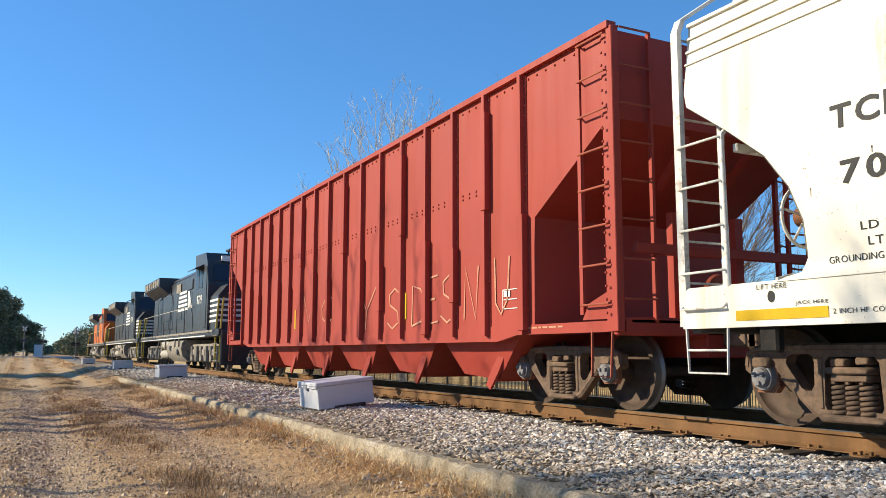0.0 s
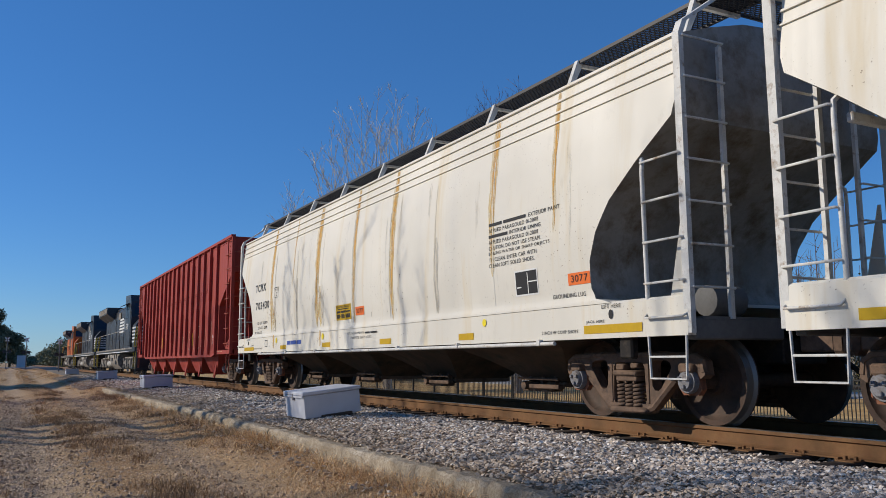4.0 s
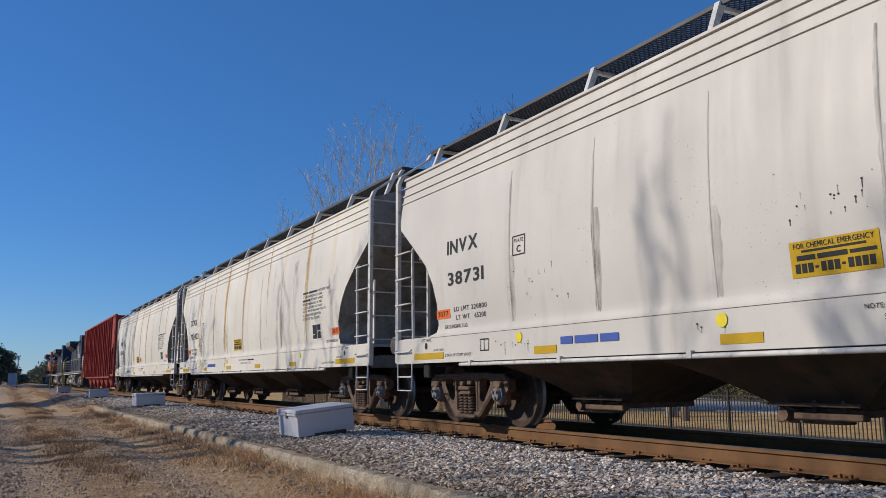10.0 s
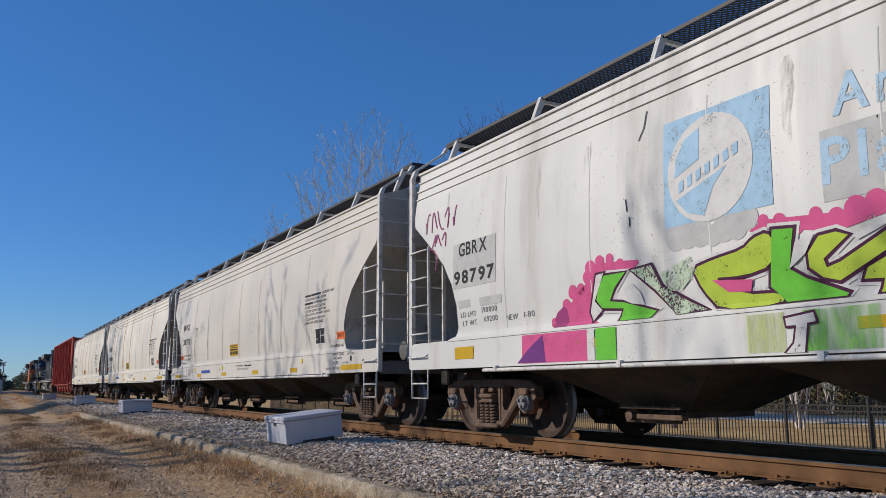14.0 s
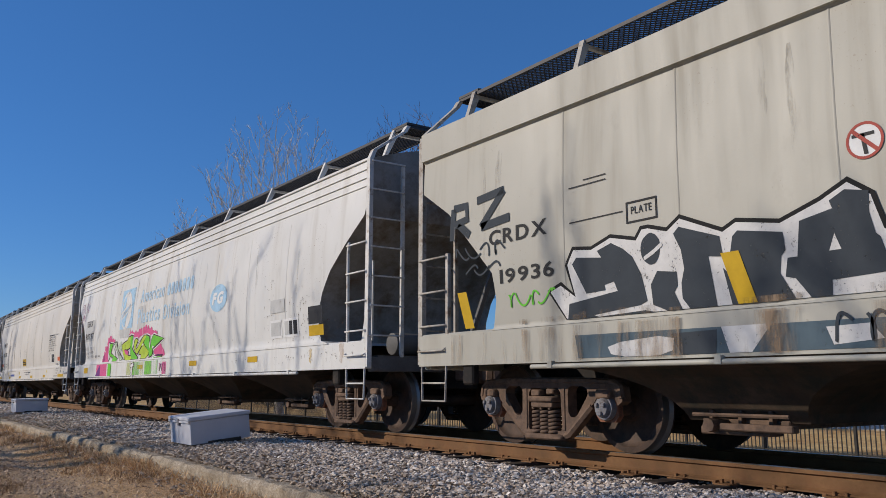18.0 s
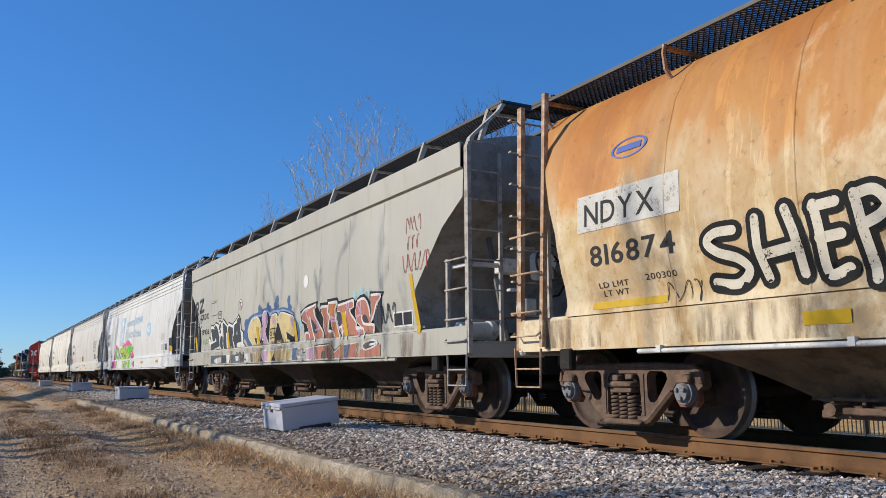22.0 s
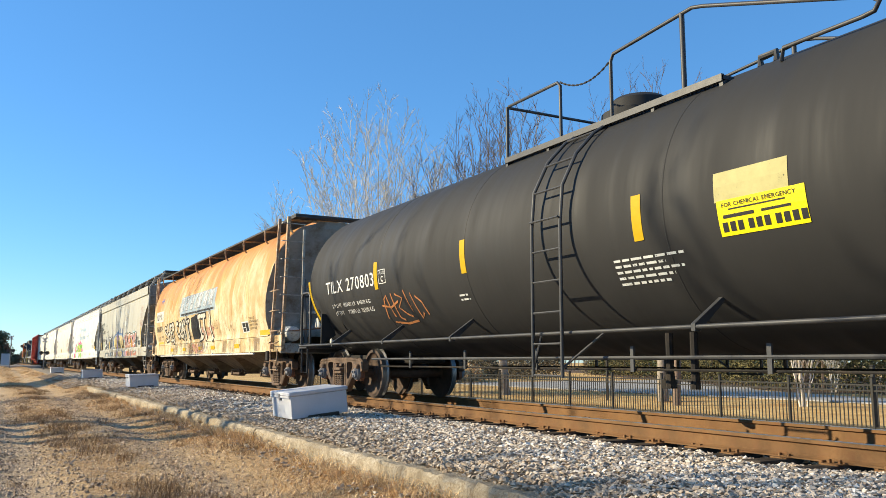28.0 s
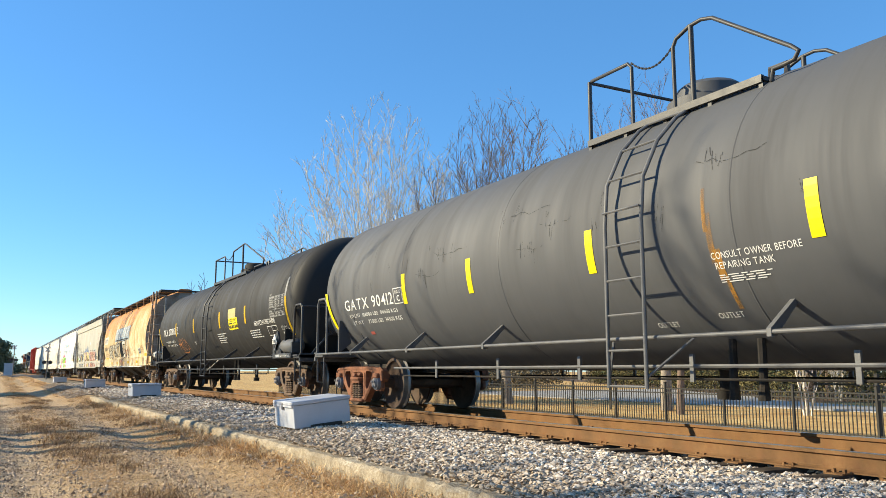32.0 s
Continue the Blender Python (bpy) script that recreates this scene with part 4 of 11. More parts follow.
        part("gear_housing", Geo().box(-0.46, -0.12, ye - 0.04, ye + 0.14, hb - 0.24, hb + 0.15, 0.04).lathe([(-0.07, 0.0), (-0.07, 0.11), (-0.02, 0.13), (0.03, 0.13), (0.03, 0.0)], (-0.24, ye - 0.01, hb), 1, 16), GRIPS, car, "cream hand brake gear housing", smooth=40)
        chain = Geo()
        for q in range(9):
            zq = hb - 0.24 - 0.055 * q
            chain.lathe([(-0.012, 0.012), (-0.012, 0.03), (0.012, 0.03), (0.012, 0.012), (-0.012, 0.012)], (-0.28, ye - 0.02, zq), q % 2, 8)
        chain.lathe([(-0.06, 0.0), (-0.06, 0.05), (0.06, 0.03), (0.06, 0.0)], (-0.28, ye - 0.02, 1.48), 2, 10)
        part("brake_chain", chain, RUST_OLD, car, "rusty brake chain", smooth=40)
        part("end_post", Geo().tube([(-0.26, ye + 0.02, 1.06), (-0.26, ye + 0.02, 1.62)], 0.065, 12), GRIPS, car, smooth=40)
        if style == "flat":
            part("gear_shelf", Geo().box(-1.5, -0.95, ye + 0.03, ye + 0.09, 2.09, 2.15, 0.005).box(-1.0, -0.72, ye - 0.02, ye + 0.2, 2.02, 2.22, 0.01).box(-1.5, -1.44, ye + 0.03, ye + 0.56, 2.10, 2.15, 0.005), GRIPS, car, "cream steel shelf at the ladder")
        part("gear_bracket", Geo().box(-0.62, -0.42, ye, ye + 0.25, 1.45, 1.68, 0.02).box(-0.80, -0.62, ye + 0.05, ye + 0.2, 1.78, 1.82, 0.005), GRIPS, car)
        part("grab_iron", Geo().tube([(-0.95, ye - 0.01, 2.36), (-0.93, ye - 0.08, 2.38), (-0.50, ye - 0.08, 2.38), (-0.48, ye - 0.01, 2.34)], 0.013, 6), steel, car, smooth=60)
        part("air_pipe", Geo().tube([(-0.10, ye + 0.0, 2.3), (0.05, ye - 0.05, 2.1), (0.05, ye - 0.03, 1.9), (-0.02, ye + 0.02, 1.75), (-0.2, ye + 0.06, 1.7)], 0.018, 6), UNDER, car, smooth=60)
        part("slack_rod", Geo().tube([(-1.3, ye + 0.08, 1.36), (-0.9, ye + 0.05, 1.40), (-0.45, ye + 0.03, 1.44)], 0.014, 6), RUST_OLD, car, smooth=60)
    part("brake_reservoir", g, END_SHADE if style == "round" else GRIPS, car, "grey brake air reservoir" if style == "round" else "white brake air reservoir", smooth=40)
    # roof walks on both sides of the hatch, with brackets
    bw = 1.22 if style == "tube" else 0.95
    for sx in (-1, 1):
        g = grating_geo(min(sx * (bw - 0.59), sx * bw), max(sx * (bw - 0.59), sx * bw), -half, half, board_z)
        part("roof_walk", g, GRATING, car, "expanded-metal roof walk", fix=False)
        n = 9
        for k in range(n):
            y = (half - 0.35) * (1 - 2 * k / (n - 1))
            g = Geo()
            zt = top + 0.08
            if style == "tube":
                g.tube([(sx * 1.14, y, 3.62), (sx * 1.24, y, 3.74), (sx * 1.26, y, 3.9), (sx * 1.24, y, board_z)], 0.024, 6)
            else:
                g.prism([(sx * 1.17, zt), (sx * 1.12, zt), (sx * 0.90, board_z - 0.02), (sx * 0.98, board_z + 0.03)], 1, y - 0.035, y + 0.035)
            g.box(min(sx * 0.30, sx * bw), max(sx * 0.30, sx * bw), y - 0.025, y + 0.025, board_z - 0.05, board_z - 0.01)
            part("walk_bracket", g, steel, car)
    for sy in (1, -1):
        g = grating_geo(-bw, bw, min(sy * half, sy * (half - 0.42)), max(sy * half, sy * (half - 0.42)), board_z + 0.035)
        tagged(part("end_walk", g, GRATING, car, fix=False), kind="stuff")
    g = Geo()
    g.prism([(-0.30, top + 0.28), (0.30, top + 0.28), (0.28, top + 0.40), (0.18, top + 0.44), (-0.18, top + 0.44), (-0.28, top + 0.40)], 1, -half + 1.2, half - 1.2)
    part("hatch_trough", g, paint, car)
    # discharge chutes under the body
    span = 2 * half - 4.6
    for k in range(chutes):
        yc = span * (0.5 - (k + 0.5) / chutes)
        hw = span / chutes * 0.5
        if style == "flat":
            yc, hw = 4.3 - 4.45 * k, 2.225
        g = Geo()
        rings = []
        for i in range(9):
            z = 1.30 if i == 0 else 0.90 - 0.54 * (i - 1) / 7
            f = 0.0 if i == 0 else (i - 1) / 7
            if style == "flat":
                half_y = hw - 1.62 * math.sqrt(1 - (1 - f) ** 2)
            else:
                half_y = hw + (0.42 - hw) * f ** 0.72
            half_x = 1.48 - (0.72 if style == "flat" else 1.0) * f ** 0.6
            rings.append([(-half_x, yc - half_y, z), (half_x, yc - half_y, z), (half_x, yc + half_y, z), (-half_x, yc + half_y, z)])
        g.sheet(rings, closed=True)
        chute = part("hopper_chute", g, chute_paint or CHUTE_BROWN, car)
        ox = 0.0 if style == "flat" else 0.26
        g = Geo().box(-0.80 + ox, 0.80 - ox, yc - 0.44, yc + 0.44, 0.31, 0.38, 0.01)
        g.box(-0.95 + ox, -0.75 + ox, yc - 0.35, yc + 0.35, 0.25, 0.32, 0.01).box(-1.02 + ox, -0.92 + ox, yc - 0.6, yc + 0.1, 0.29, 0.35, 0.01)
        for dy in (-0.3, 0.0, 0.3):
            g.box(-0.86 + ox, -0.70 + ox, yc + dy - 0.02, yc + dy + 0.02, 0.30, 0.46, 0.005)
        g.tube([(-1.04 + ox, yc + 0.2, 0.33), (-0.75 + ox, yc + 0.2, 0.33)], 0.06, 8)
        part("outlet_gate", g, CAST, chute)
        g = Geo().tube([(-0.98 + ox, yc - 0.55, 0.42), (-0.98 + ox, yc + 0.4, 0.42)], 0.018, 6)
        part("gate_rod", g, CAST, chute)
    add_truck(car, half - trucks[0])
    add_truck(car, -half + trucks[1])
    car["half"] = half
    return car, half, skin

# ---- tank cars ----
def tank_car(name, label, far, near, paint, steel, radius, zc, trucks, red=False, py=0.0, rails=(0.73, -0.06, -0.73, -1.0, -2.3, -2.0, -1.9)):
    car = place_car(name, label, far, near, "tank car")
    half = (far - near) / 2
    ends = half - 0.10
    skin = lambda z: math.sqrt(max(0.0, radius ** 2 - (z - zc) ** 2))
    head = [(ends - 0.62 + 0.62 * math.cos(a), radius * math.sin(a)) for a in [i * math.pi / 2 / 12 for i in range(13)]]
    prof = head + [(y, radius) for y in (4, 2, 0, -2, -4)] + [(-y, r) for y, r in head[::-1]]
    g = Geo().lathe(prof, (0, 0, zc), 1, 72)
    part("tank_shell", g, paint, car, smooth=40)
    for y in (ends - 0.62, ends * 0.55, ends * 0.22, -ends * 0.22, -ends * 0.55, -ends + 0.62):
        g = Geo().lathe([(y - 0.012, radius), (y - 0.005, radius + 0.005), (y + 0.005, radius + 0.005), (y + 0.012, radius)], (0, 0, zc), 1, 72)
        part("weld_seam", g, paint, car, smooth=60)
    # side rails on brackets
    rail_x, rail_z = 1.5, 1.0
    for sx in (-1, 1):
        g = Geo().tube([(sx * rail_x, half - 0.1, rail_z), (sx * rail_x, -half + 0.1, rail_z)], 0.022, 8)
        part("side_rail", g, steel, car, smooth=50)
        for k in range(7):
            y = (half - 2.0) * (1 - k / 3)
            if abs(y) < 0.4:
                continue
            x1 = skin(1.27)
            g = Geo()
            g.prism([(sx * (rail_x + 0.025), 0.96), (sx * (rail_x + 0.025), 1.03), (sx * (x1 + 0.01), 1.29), (sx * (x1 - 0.06), 1.29), (sx * (rail_x - 0.04), 0.96)], 1, y - 0.024, y + 0.024)
            part("rail_bracket", g, steel, car)
        g = Geo().tube([(sx * 1.2, half - 3.2, 0.72), (sx * 1.2, -half + 3.2, 0.72)], 0.02, 6)
        for k in range(6):
            y = 4.2 - 1.77 * k
            g.box(sx * 1.2 - 0.012, sx * 1.2 + 0.012, y - 0.025, y + 0.025, 0.57, 0.84)
        part("brake_rod", g, steel, car, smooth=50)
        part("train_pipe", Geo().tube([(sx * 1.17, half - 3.5, 0.595), (sx * 1.17, -half + 3.5, 0.595)], 0.014, 6), UNDER, car, smooth=50)
    # ladders and the top platform
    for sx in (-1, 1):
        zs = [0.50, 0.98, 1.35] + [zc + radius * math.sin(a) for a in (-0.35, 0.0, 0.3, 0.6, 0.85, 1.05, 1.2)]
        def out(z):
            a = math.asin(max(-1, min(1, (z - zc) / radius)))
            return (radius + 0.13) * math.cos(a) if z > zc else rail_x + 0.10
        lad = [(sx * (out(z)), z) for z in zs]
        for dy in (-0.28, 0.28):
            part("ladder_stile", Geo().tube([(x, py + dy, z) for x, z in lad], 0.022, 6), steel, car, smooth=60)
        z = 0.52
        while z < zc + radius * 0.92:
            part("rung", Geo().tube([(sx * out(z), py - 0.28, z), (sx * out(z), py + 0.28, z)], 0.013, 6), steel, car)
            z += 0.36
        for q in (1, -1):
            part("ladder_brace", Geo().tube([(sx * (rail_x + 0.1), py + q * 0.27, 0.6), (sx * 1.25, py + q * 0.6, 1.0)], 0.016, 6), steel, car)
    top = zc + radius
    far_y, near_y, hump, peak, tail, back, deck = rails
    mid_y = (near_y + hump) / 2
    for sx in (-1, 1):
        x0, x1 = min(sx * 0.50, sx * 0.92), max(sx * 0.50, sx * 0.92)
        dz = top - 0.24
        g = grating_geo(x0, x1, deck, far_y, dz, 0.06)
        for k in range(5):
            yy = deck + (far_y - deck - 0.05) * k / 4
            g.box(x0, x1, yy, yy + 0.05, dz - 0.16, dz)
        g.box(sx * 0.92 - 0.02, sx * 0.92 + 0.02, deck, far_y, dz - 0.03, dz + 0.045)
        part("top_platform", g, GRIPS_DARK, car, fix=False)
        x, r = sx * 0.90, 0.022
        g = Geo().tube([(x, near_y, dz), (x, near_y, top + 0.50), (x, near_y + 0.06, top + 0.56), (x, far_y - 0.06, top + 0.56), (x * 0.95, far_y, top + 0.56), (0, far_y, top + 0.56)], r, 8)
        g.tube([(x, far_y - 0.02, dz), (x, far_y - 0.02, top + 0.56)], r * 1.2, 8)
        part("hand_rail", g, GRIPS_DARK, car, smooth=50)
        g = Geo().tube([(x, hump, dz), (x, hump, top + 0.50), (x, hump - 0.05, top + 0.58), (x, peak + 0.02, top + 0.65), (x, peak - 0.15, top + 0.66), (x, peak - 0.30, top + 0.62), (x, tail + 0.08, top - 0.02), (x, tail, top - 0.09), (x, tail + 0.05, top - 0.16), (x, tail + 0.16, top - 0.17), (x * 0.98, back, top - 0.16), (x * 0.98, back + 0.03, top - 0.28)], r, 8)
        g.tube([(x, peak, dz), (x, peak, top + 0.65)], r * 1.3, 8)
        part("hand_rail", g, GRIPS_DARK, car, smooth=50)
        g = Geo()
        for i in range(24):
            f = lambda q: (x, near_y + (hump - near_y) * q, top + 0.55 - 0.03 * q - 0.15 * 4 * q * (1 - q))
            g.tube([f(i / 24), f((i + 1) / 24)], 0.008 if i % 2 else 0.014, 5)
        part("safety_chain", g, GRIPS_DARK, car)
    g = Geo().lathe([(-0.05, 0.0), (-0.05, 0.52), (0.10, 0.50), (0.10, 0.40), (0.26, 0.38), (0.31, 0.32), (0.33, 0.0)], (0, mid_y, top), 2, 24)
    part("manway", g, paint, car, smooth=40)
    g = Geo()
    for y, h in ((peak - 0.25, 0.15), (far_y - 0.5, 0.18)):
        g.lathe([(0, 0.0), (0, 0.12), (h, 0.11), (h + 0.04, 0.07), (h + 0.04, 0.0)], (0.1, y, top - 0.02), 2, 12)
    g.tube([(-0.3, peak - 0.5, top), (-0.3, peak - 0.5, top + 0.10), (-0.3, peak - 0.7, top + 0.10), (-0.3, peak - 0.7, top)], 0.035, 8)
    part("valves", g, GRIPS_DARK, car, smooth=40)
    # saddles, stub sills, platforms
    for sy in (1, -1):
        g = Geo()
        yt = sy * (half - trucks[0 if sy > 0 else 1])
        for dy in (-0.45, 0.45):
            pts = []
            for i in range(9):
                a = radians(-160 + 140 * i / 8)
                pts.append((radius * 1.01 * math.cos(a), zc + radius * 1.01 * math.sin(a)))
            pts = [(x, z) for x, z in pts if z < zc - radius * 0.25]
            pts += [(0.45, 0.86), (-0.45, 0.86)]
            g.prism(pts, 1, yt + dy - 0.02, yt + dy + 0.02)
        part("saddle", g, paint, car)
        g = Geo().box(-0.35, 0.35, min(sy * half, sy * (half - 3.1)), max(sy * half, sy * (half - 3.1)), 0.64, 1.0, 0.02)
        g.box(-0.75, 0.75, yt - 0.7, yt + 0.7, 0.72, 0.80, 0.01)
        part("stub_sill", g, UNDER, car)
        ye = sy * half
        g = Geo().box(-1.5, 1.5, min(ye, ye - sy * 0.5), max(ye, ye - sy * 0.5), 0.94, 1.02, 0.01)
        g.box(-1.5, 1.5, min(ye, ye - sy * 0.06), max(ye, ye - sy * 0.06), 0.86, 1.04, 0.01)
        part("end_platform", g, steel, car)
        for sx in (-1, 1):
            x = sx * 1.45
            g = Geo().tube([(x, ye - sy * 0.05, 0.98), (x, ye - sy * 0.05, 2.0), (x, ye - sy * 0.12, 2.1), (x, ye - sy * 0.45, 2.1), (x, ye - sy * 0.55, 2.02), (x, ye - sy * 0.58, 1.0)], 0.026, 8)
            part("end_rail", g, steel, car, smooth=50)
            g = Geo().tube([(x, ye - sy * 0.08, 0.95), (x, ye - sy * 0.10, 0.45), (x, ye - sy * 0.45, 0.45), (x, ye - sy * 0.45, 0.95)], 0.017, 6)
            part("stirrup_step", g, steel, car, smooth=60)
            g = Geo()
            g.prism([(x, 1.0), (x, 1.62), (sx * (skin(1.5) - 0.02), 1.62), (sx * (skin(1.3) - 0.02), 1.2)], 1, ye - sy * 1.22 - 0.02, ye - sy * 1.22 + 0.02)
            part("gusset", g, paint, car)
        g = Geo().tube([(-1.45, ye - sy * 0.05, 2.05), (1.45, ye - sy * 0.05, 2.05)], 0.022, 8)
        part("cross_rail", g, steel, car)
        g = Geo().box(-0.10, 0.10, min(ye, ye + sy * 0.40), max(ye, ye + sy * 0.40), 0.74, 0.92, 0.02)
        g.box(-0.17, 0.17, min(ye + sy * 0.32, ye + sy * 0.50), max(ye + sy * 0.32, ye + sy * 0.50), 0.70, 0.96, 0.05)
        part("coupler", g, CAST, car, "rusty knuckle coupler")
        g = Geo().tube([(-0.4, ye, 0.80), (-0.42, ye + sy * 0.18, 0.60), (-0.35, ye + sy * 0.34, 0.46), (-0.28, ye + sy * 0.42, 0.55)], 0.028, 8)
        part("brake_hose", g, UNDER, car, smooth=60)
        add_truck(car, yt, red and sy > 0)
    # brake wheel and cylinder on the trailing platform, outlet below
    ye = -half
    g = Geo().lathe([(-0.05, 0.03), (-0.05, 0.26), (-0.02, 0.29), (0.02, 0.29), (0.03, 0.25), (0.0, 0.2), (0.0, 0.03)], (-0.55, ye + 0.12, 1.75), 1, 22)
    g.box(-0.75, -0.35, ye + 0.15, ye + 0.3, 1.45, 1.95, 0.03).tube([(-0.55, ye + 0.2, 1.5), (-0.55, ye + 0.2, 1.0)], 0.03, 8)
    g.tube([(-0.75, ye + 0.2, 1.5), (-1.2, ye + 0.2, 1.0)], 0.025, 6)
    part("brake_wheel", g, steel, car, smooth=40)
    g = Geo().lathe([(0.36, 0.0), (0.36, 0.09), (0.46, 0.09), (0.47, 0.055), (0.80, 0.055)], (0, -0.4, 0), 2, 16)
    part("outlet_pipe", g, UNDER, car, smooth=40)
    for y in (-1.7, -1.35):
        part("heater_pipe", Geo().tube([(-0.9, y, 0.98), (-0.9, y, 0.60), (-0.9, y, 0.40)], [0.04, 0.04, 0.055], 8), UNDER, car, smooth=40)
    return car, half, skin


# ---- red wood-chip gondola ----
def red_car(far, near):
    car = place_car("red_hopper_car", "oxide red open-top riveted wood-chip car with rib posts", far, near)
    half = (far - near) / 2
    W, Z0, Z1 = 1.58, 0.88, 4.28
    cut = [(0.80, 1.62), (2.35, 1.60), (3.26, 0.08), (5.0, 0.06)]
    zs = [0.9, 1.2, 1.6, 2.0, 2.36, 2.6, 2.9, 3.26, 3.6, 3.95, Z1]
    g, _ = shell(half, [(0, W), (5, W)], cut, zs, 12)
    part("body", g, RED, car, smooth=20)
    for sx in (-1, 1):
        g = Geo()
        g.prism([(sx * (W - 0.06), Z1 - 0.02), (sx * (W + 0.07), Z1 - 0.02), (sx * (W + 0.07), Z1 + 0.06), (sx * (W - 0.06), Z1 + 0.06)], 1, -half, half)
        part("top_chord", g, RED, car)
        g = Geo()
        yA, yB = half - 2.0, half - 2.5
        pts = [(half, 1.02), (half, 0.90), (yA, 0.90), (yB, 0.82), (-yB, 0.82), (-yA, 0.90), (-half, 0.90), (-half, 1.02), (-yA, 1.02), (yA, 1.02)]
        g.add(*holed_plate(pts, [], sx * (W + 0.012), sx * (W - 0.10)))
        part("side_sill", g, RED, car)
    # rib posts with rivets, on both sides
    n = 17
    for k in range(n):
        y = (half - 1.82) - (2 * half - 3.64) * k / (n - 1)
        for sx in (-1, 1):
            g = Geo()
            z0 = 0.90
            hat = [(W, y - 0.08), (W + 0.015, y - 0.08), (W + 0.015, y - 0.045), (W + 0.08, y - 0.035), (W + 0.08, y + 0.035), (W + 0.015, y + 0.045), (W + 0.015, y + 0.08), (W, y + 0.08)]
            g.prism([(sx * a, b) for a, b in hat], 2, z0, Z1 - 0.02)
            post = part("rib_post", g, RED, car)
            if sx < 0:
                # boxed-out stiffeners, high on one post and low on the next
                lo, hi = ((2.62, 4.0), (0.95, 2.42), (1.4, 2.2))[k % 3]
                part("post_stiffener", Geo().box(-(W + 0.098), -(W + 0.014), y - 0.085, y + 0.05, lo, hi, 0.006), RED, post)
                g = Geo()
                for i in range(26):
                    z = z0 + 0.08 + i * 0.13
                    if z > Z1 - 0.1:
                        break
                    for dy in (-0.062, 0.062):
                        g.lathe([(-(W + 0.013), 0.018), (-(W + 0.028), 0.012), (-(W + 0.031), 0.0)], (0, y + dy, z), 0, 6)
                tagged(part("rivets", g, RED, post), kind="stuff")
    g = Geo()
    for i in range(90):
        y = half - 0.5 - i * (2 * half - 1.0) / 89
        for z in (Z1 - 0.10, 2.95, 2.89):
            if z < 3 and abs(y) > half - 2.6:
                continue
            g.lathe([(-W, 0.019), (-(W + 0.016), 0.012), (-(W + 0.019), 0.0)], (0, y, z), 0, 6)
    tagged(part("rivets", g, RED, car), kind="stuff")
    for k in range(6):
        yc = (half - 3.3) - (2 * half - 6.6) * k / 5
        hw = 1.22
        g = Geo()
        for sx in (-1, 1):
            xo, xi = sx * 1.45, sx * 0.35
            r0 = [(xi, yc - hw, 0.98), (xo, yc - hw, 0.98), (xo, yc + hw, 0.98), (xi, yc + hw, 0.98)]
            r1 = [(xi, yc - 0.28, 0.30), (sx * 1.25, yc - 0.28, 0.30), (sx * 1.25, yc + 0.75, 0.36), (xi, yc + 0.75, 0.36)]
            g.sheet([r0, r1], closed=True)
            g.add(r1, [(0, 1, 2, 3)])
        chute = part("hopper_chute", g, RED, car)
        g = Geo()
        g.prism([(-0.30 + yc - 0.1, 0.42), (-0.62 + yc, 0.72), (-0.50 + yc, 0.74), (-0.22 + yc, 0.46), (-0.05 + yc, 0.22), (-0.16 + yc, 0.16)], 0, -1.34, -1.30)
        g.tube([(-1.32, yc - 0.18, 0.30), (1.32, yc - 0.18, 0.30)], 0.03, 8)
        part("chute_latch", g, RED, chute)
    for sy in (1, -1):
        ye = sy * half
        g = Geo().box(-W, W, min(ye, ye - sy * 0.10), max(ye, ye - sy * 0.10), 0.86, 1.06, 0.015)
        g.box(-1.4, 1.4, min(ye, ye - sy * 1.5), max(ye, ye - sy * 1.5), 1.0, 1.03)
        part("end_sill", g, RED, car)
        g = Geo().box(-0.33, 0.33, min(ye - sy * 2.6, ye), max(ye - sy * 2.6, ye), 0.62, 0.98, 0.02)
        part("draft_sill", g, RED, car)
        g = Geo().box(-0.10, 0.10, min(ye, ye + sy * 0.42), max(ye, ye + sy * 0.42), 0.74, 0.92, 0.02)
        g.box(-0.17, 0.17, min(ye + sy * 0.40, ye + sy * 0.60), max(ye + sy * 0.40, ye + sy * 0.60), 0.70, 0.96, 0.05)
        part("coupler", g, CAST, car, "rusty knuckle coupler")
        for sx in (-1, 1):
            g = Geo().box(sx * W - 0.05, sx * W + 0.05, ye - 0.05, ye + 0.05, 0.90, Z1, 0.008).box(sx * W - 0.02, sx * W + 0.055, min(ye, ye - sy * 0.17), max(ye, ye - sy * 0.17), 0.90, Z1, 0.004)
            g.prism([(ye - sy * 0.15, 1.04), (ye - sy * 0.62, 1.04), (ye - sy * 0.50, 1.22), (ye - sy * 0.15, 1.34)], 0, sx * W - 0.01, sx * W + 0.02)
            for q in range(22):
                g.lathe([(0.055, 0.018), (0.07, 0.012), (0.073, 0.0)] if sx > 0 else [(-0.055, 0.018), (-0.07, 0.012), (-0.073, 0.0)], (sx * W, ye - sy * 0.12, 1.1 + 0.145 * q), 0, 6)
            part("corner_post", g, RED, car)
            for k in range(8):
                z = 1.22 + 0.43 * k
                g = Geo().tube([(sx * W, ye - sy * 0.06, z), (sx * (W + 0.08), ye - sy * 0.06, z - 0.02), (sx * (W + 0.08), ye - sy * 0.56, z - 0.02), (sx * W, ye - sy * 0.58, z)], 0.013, 6)
                part("rung", g, GRIPS_RED, car, smooth=60)
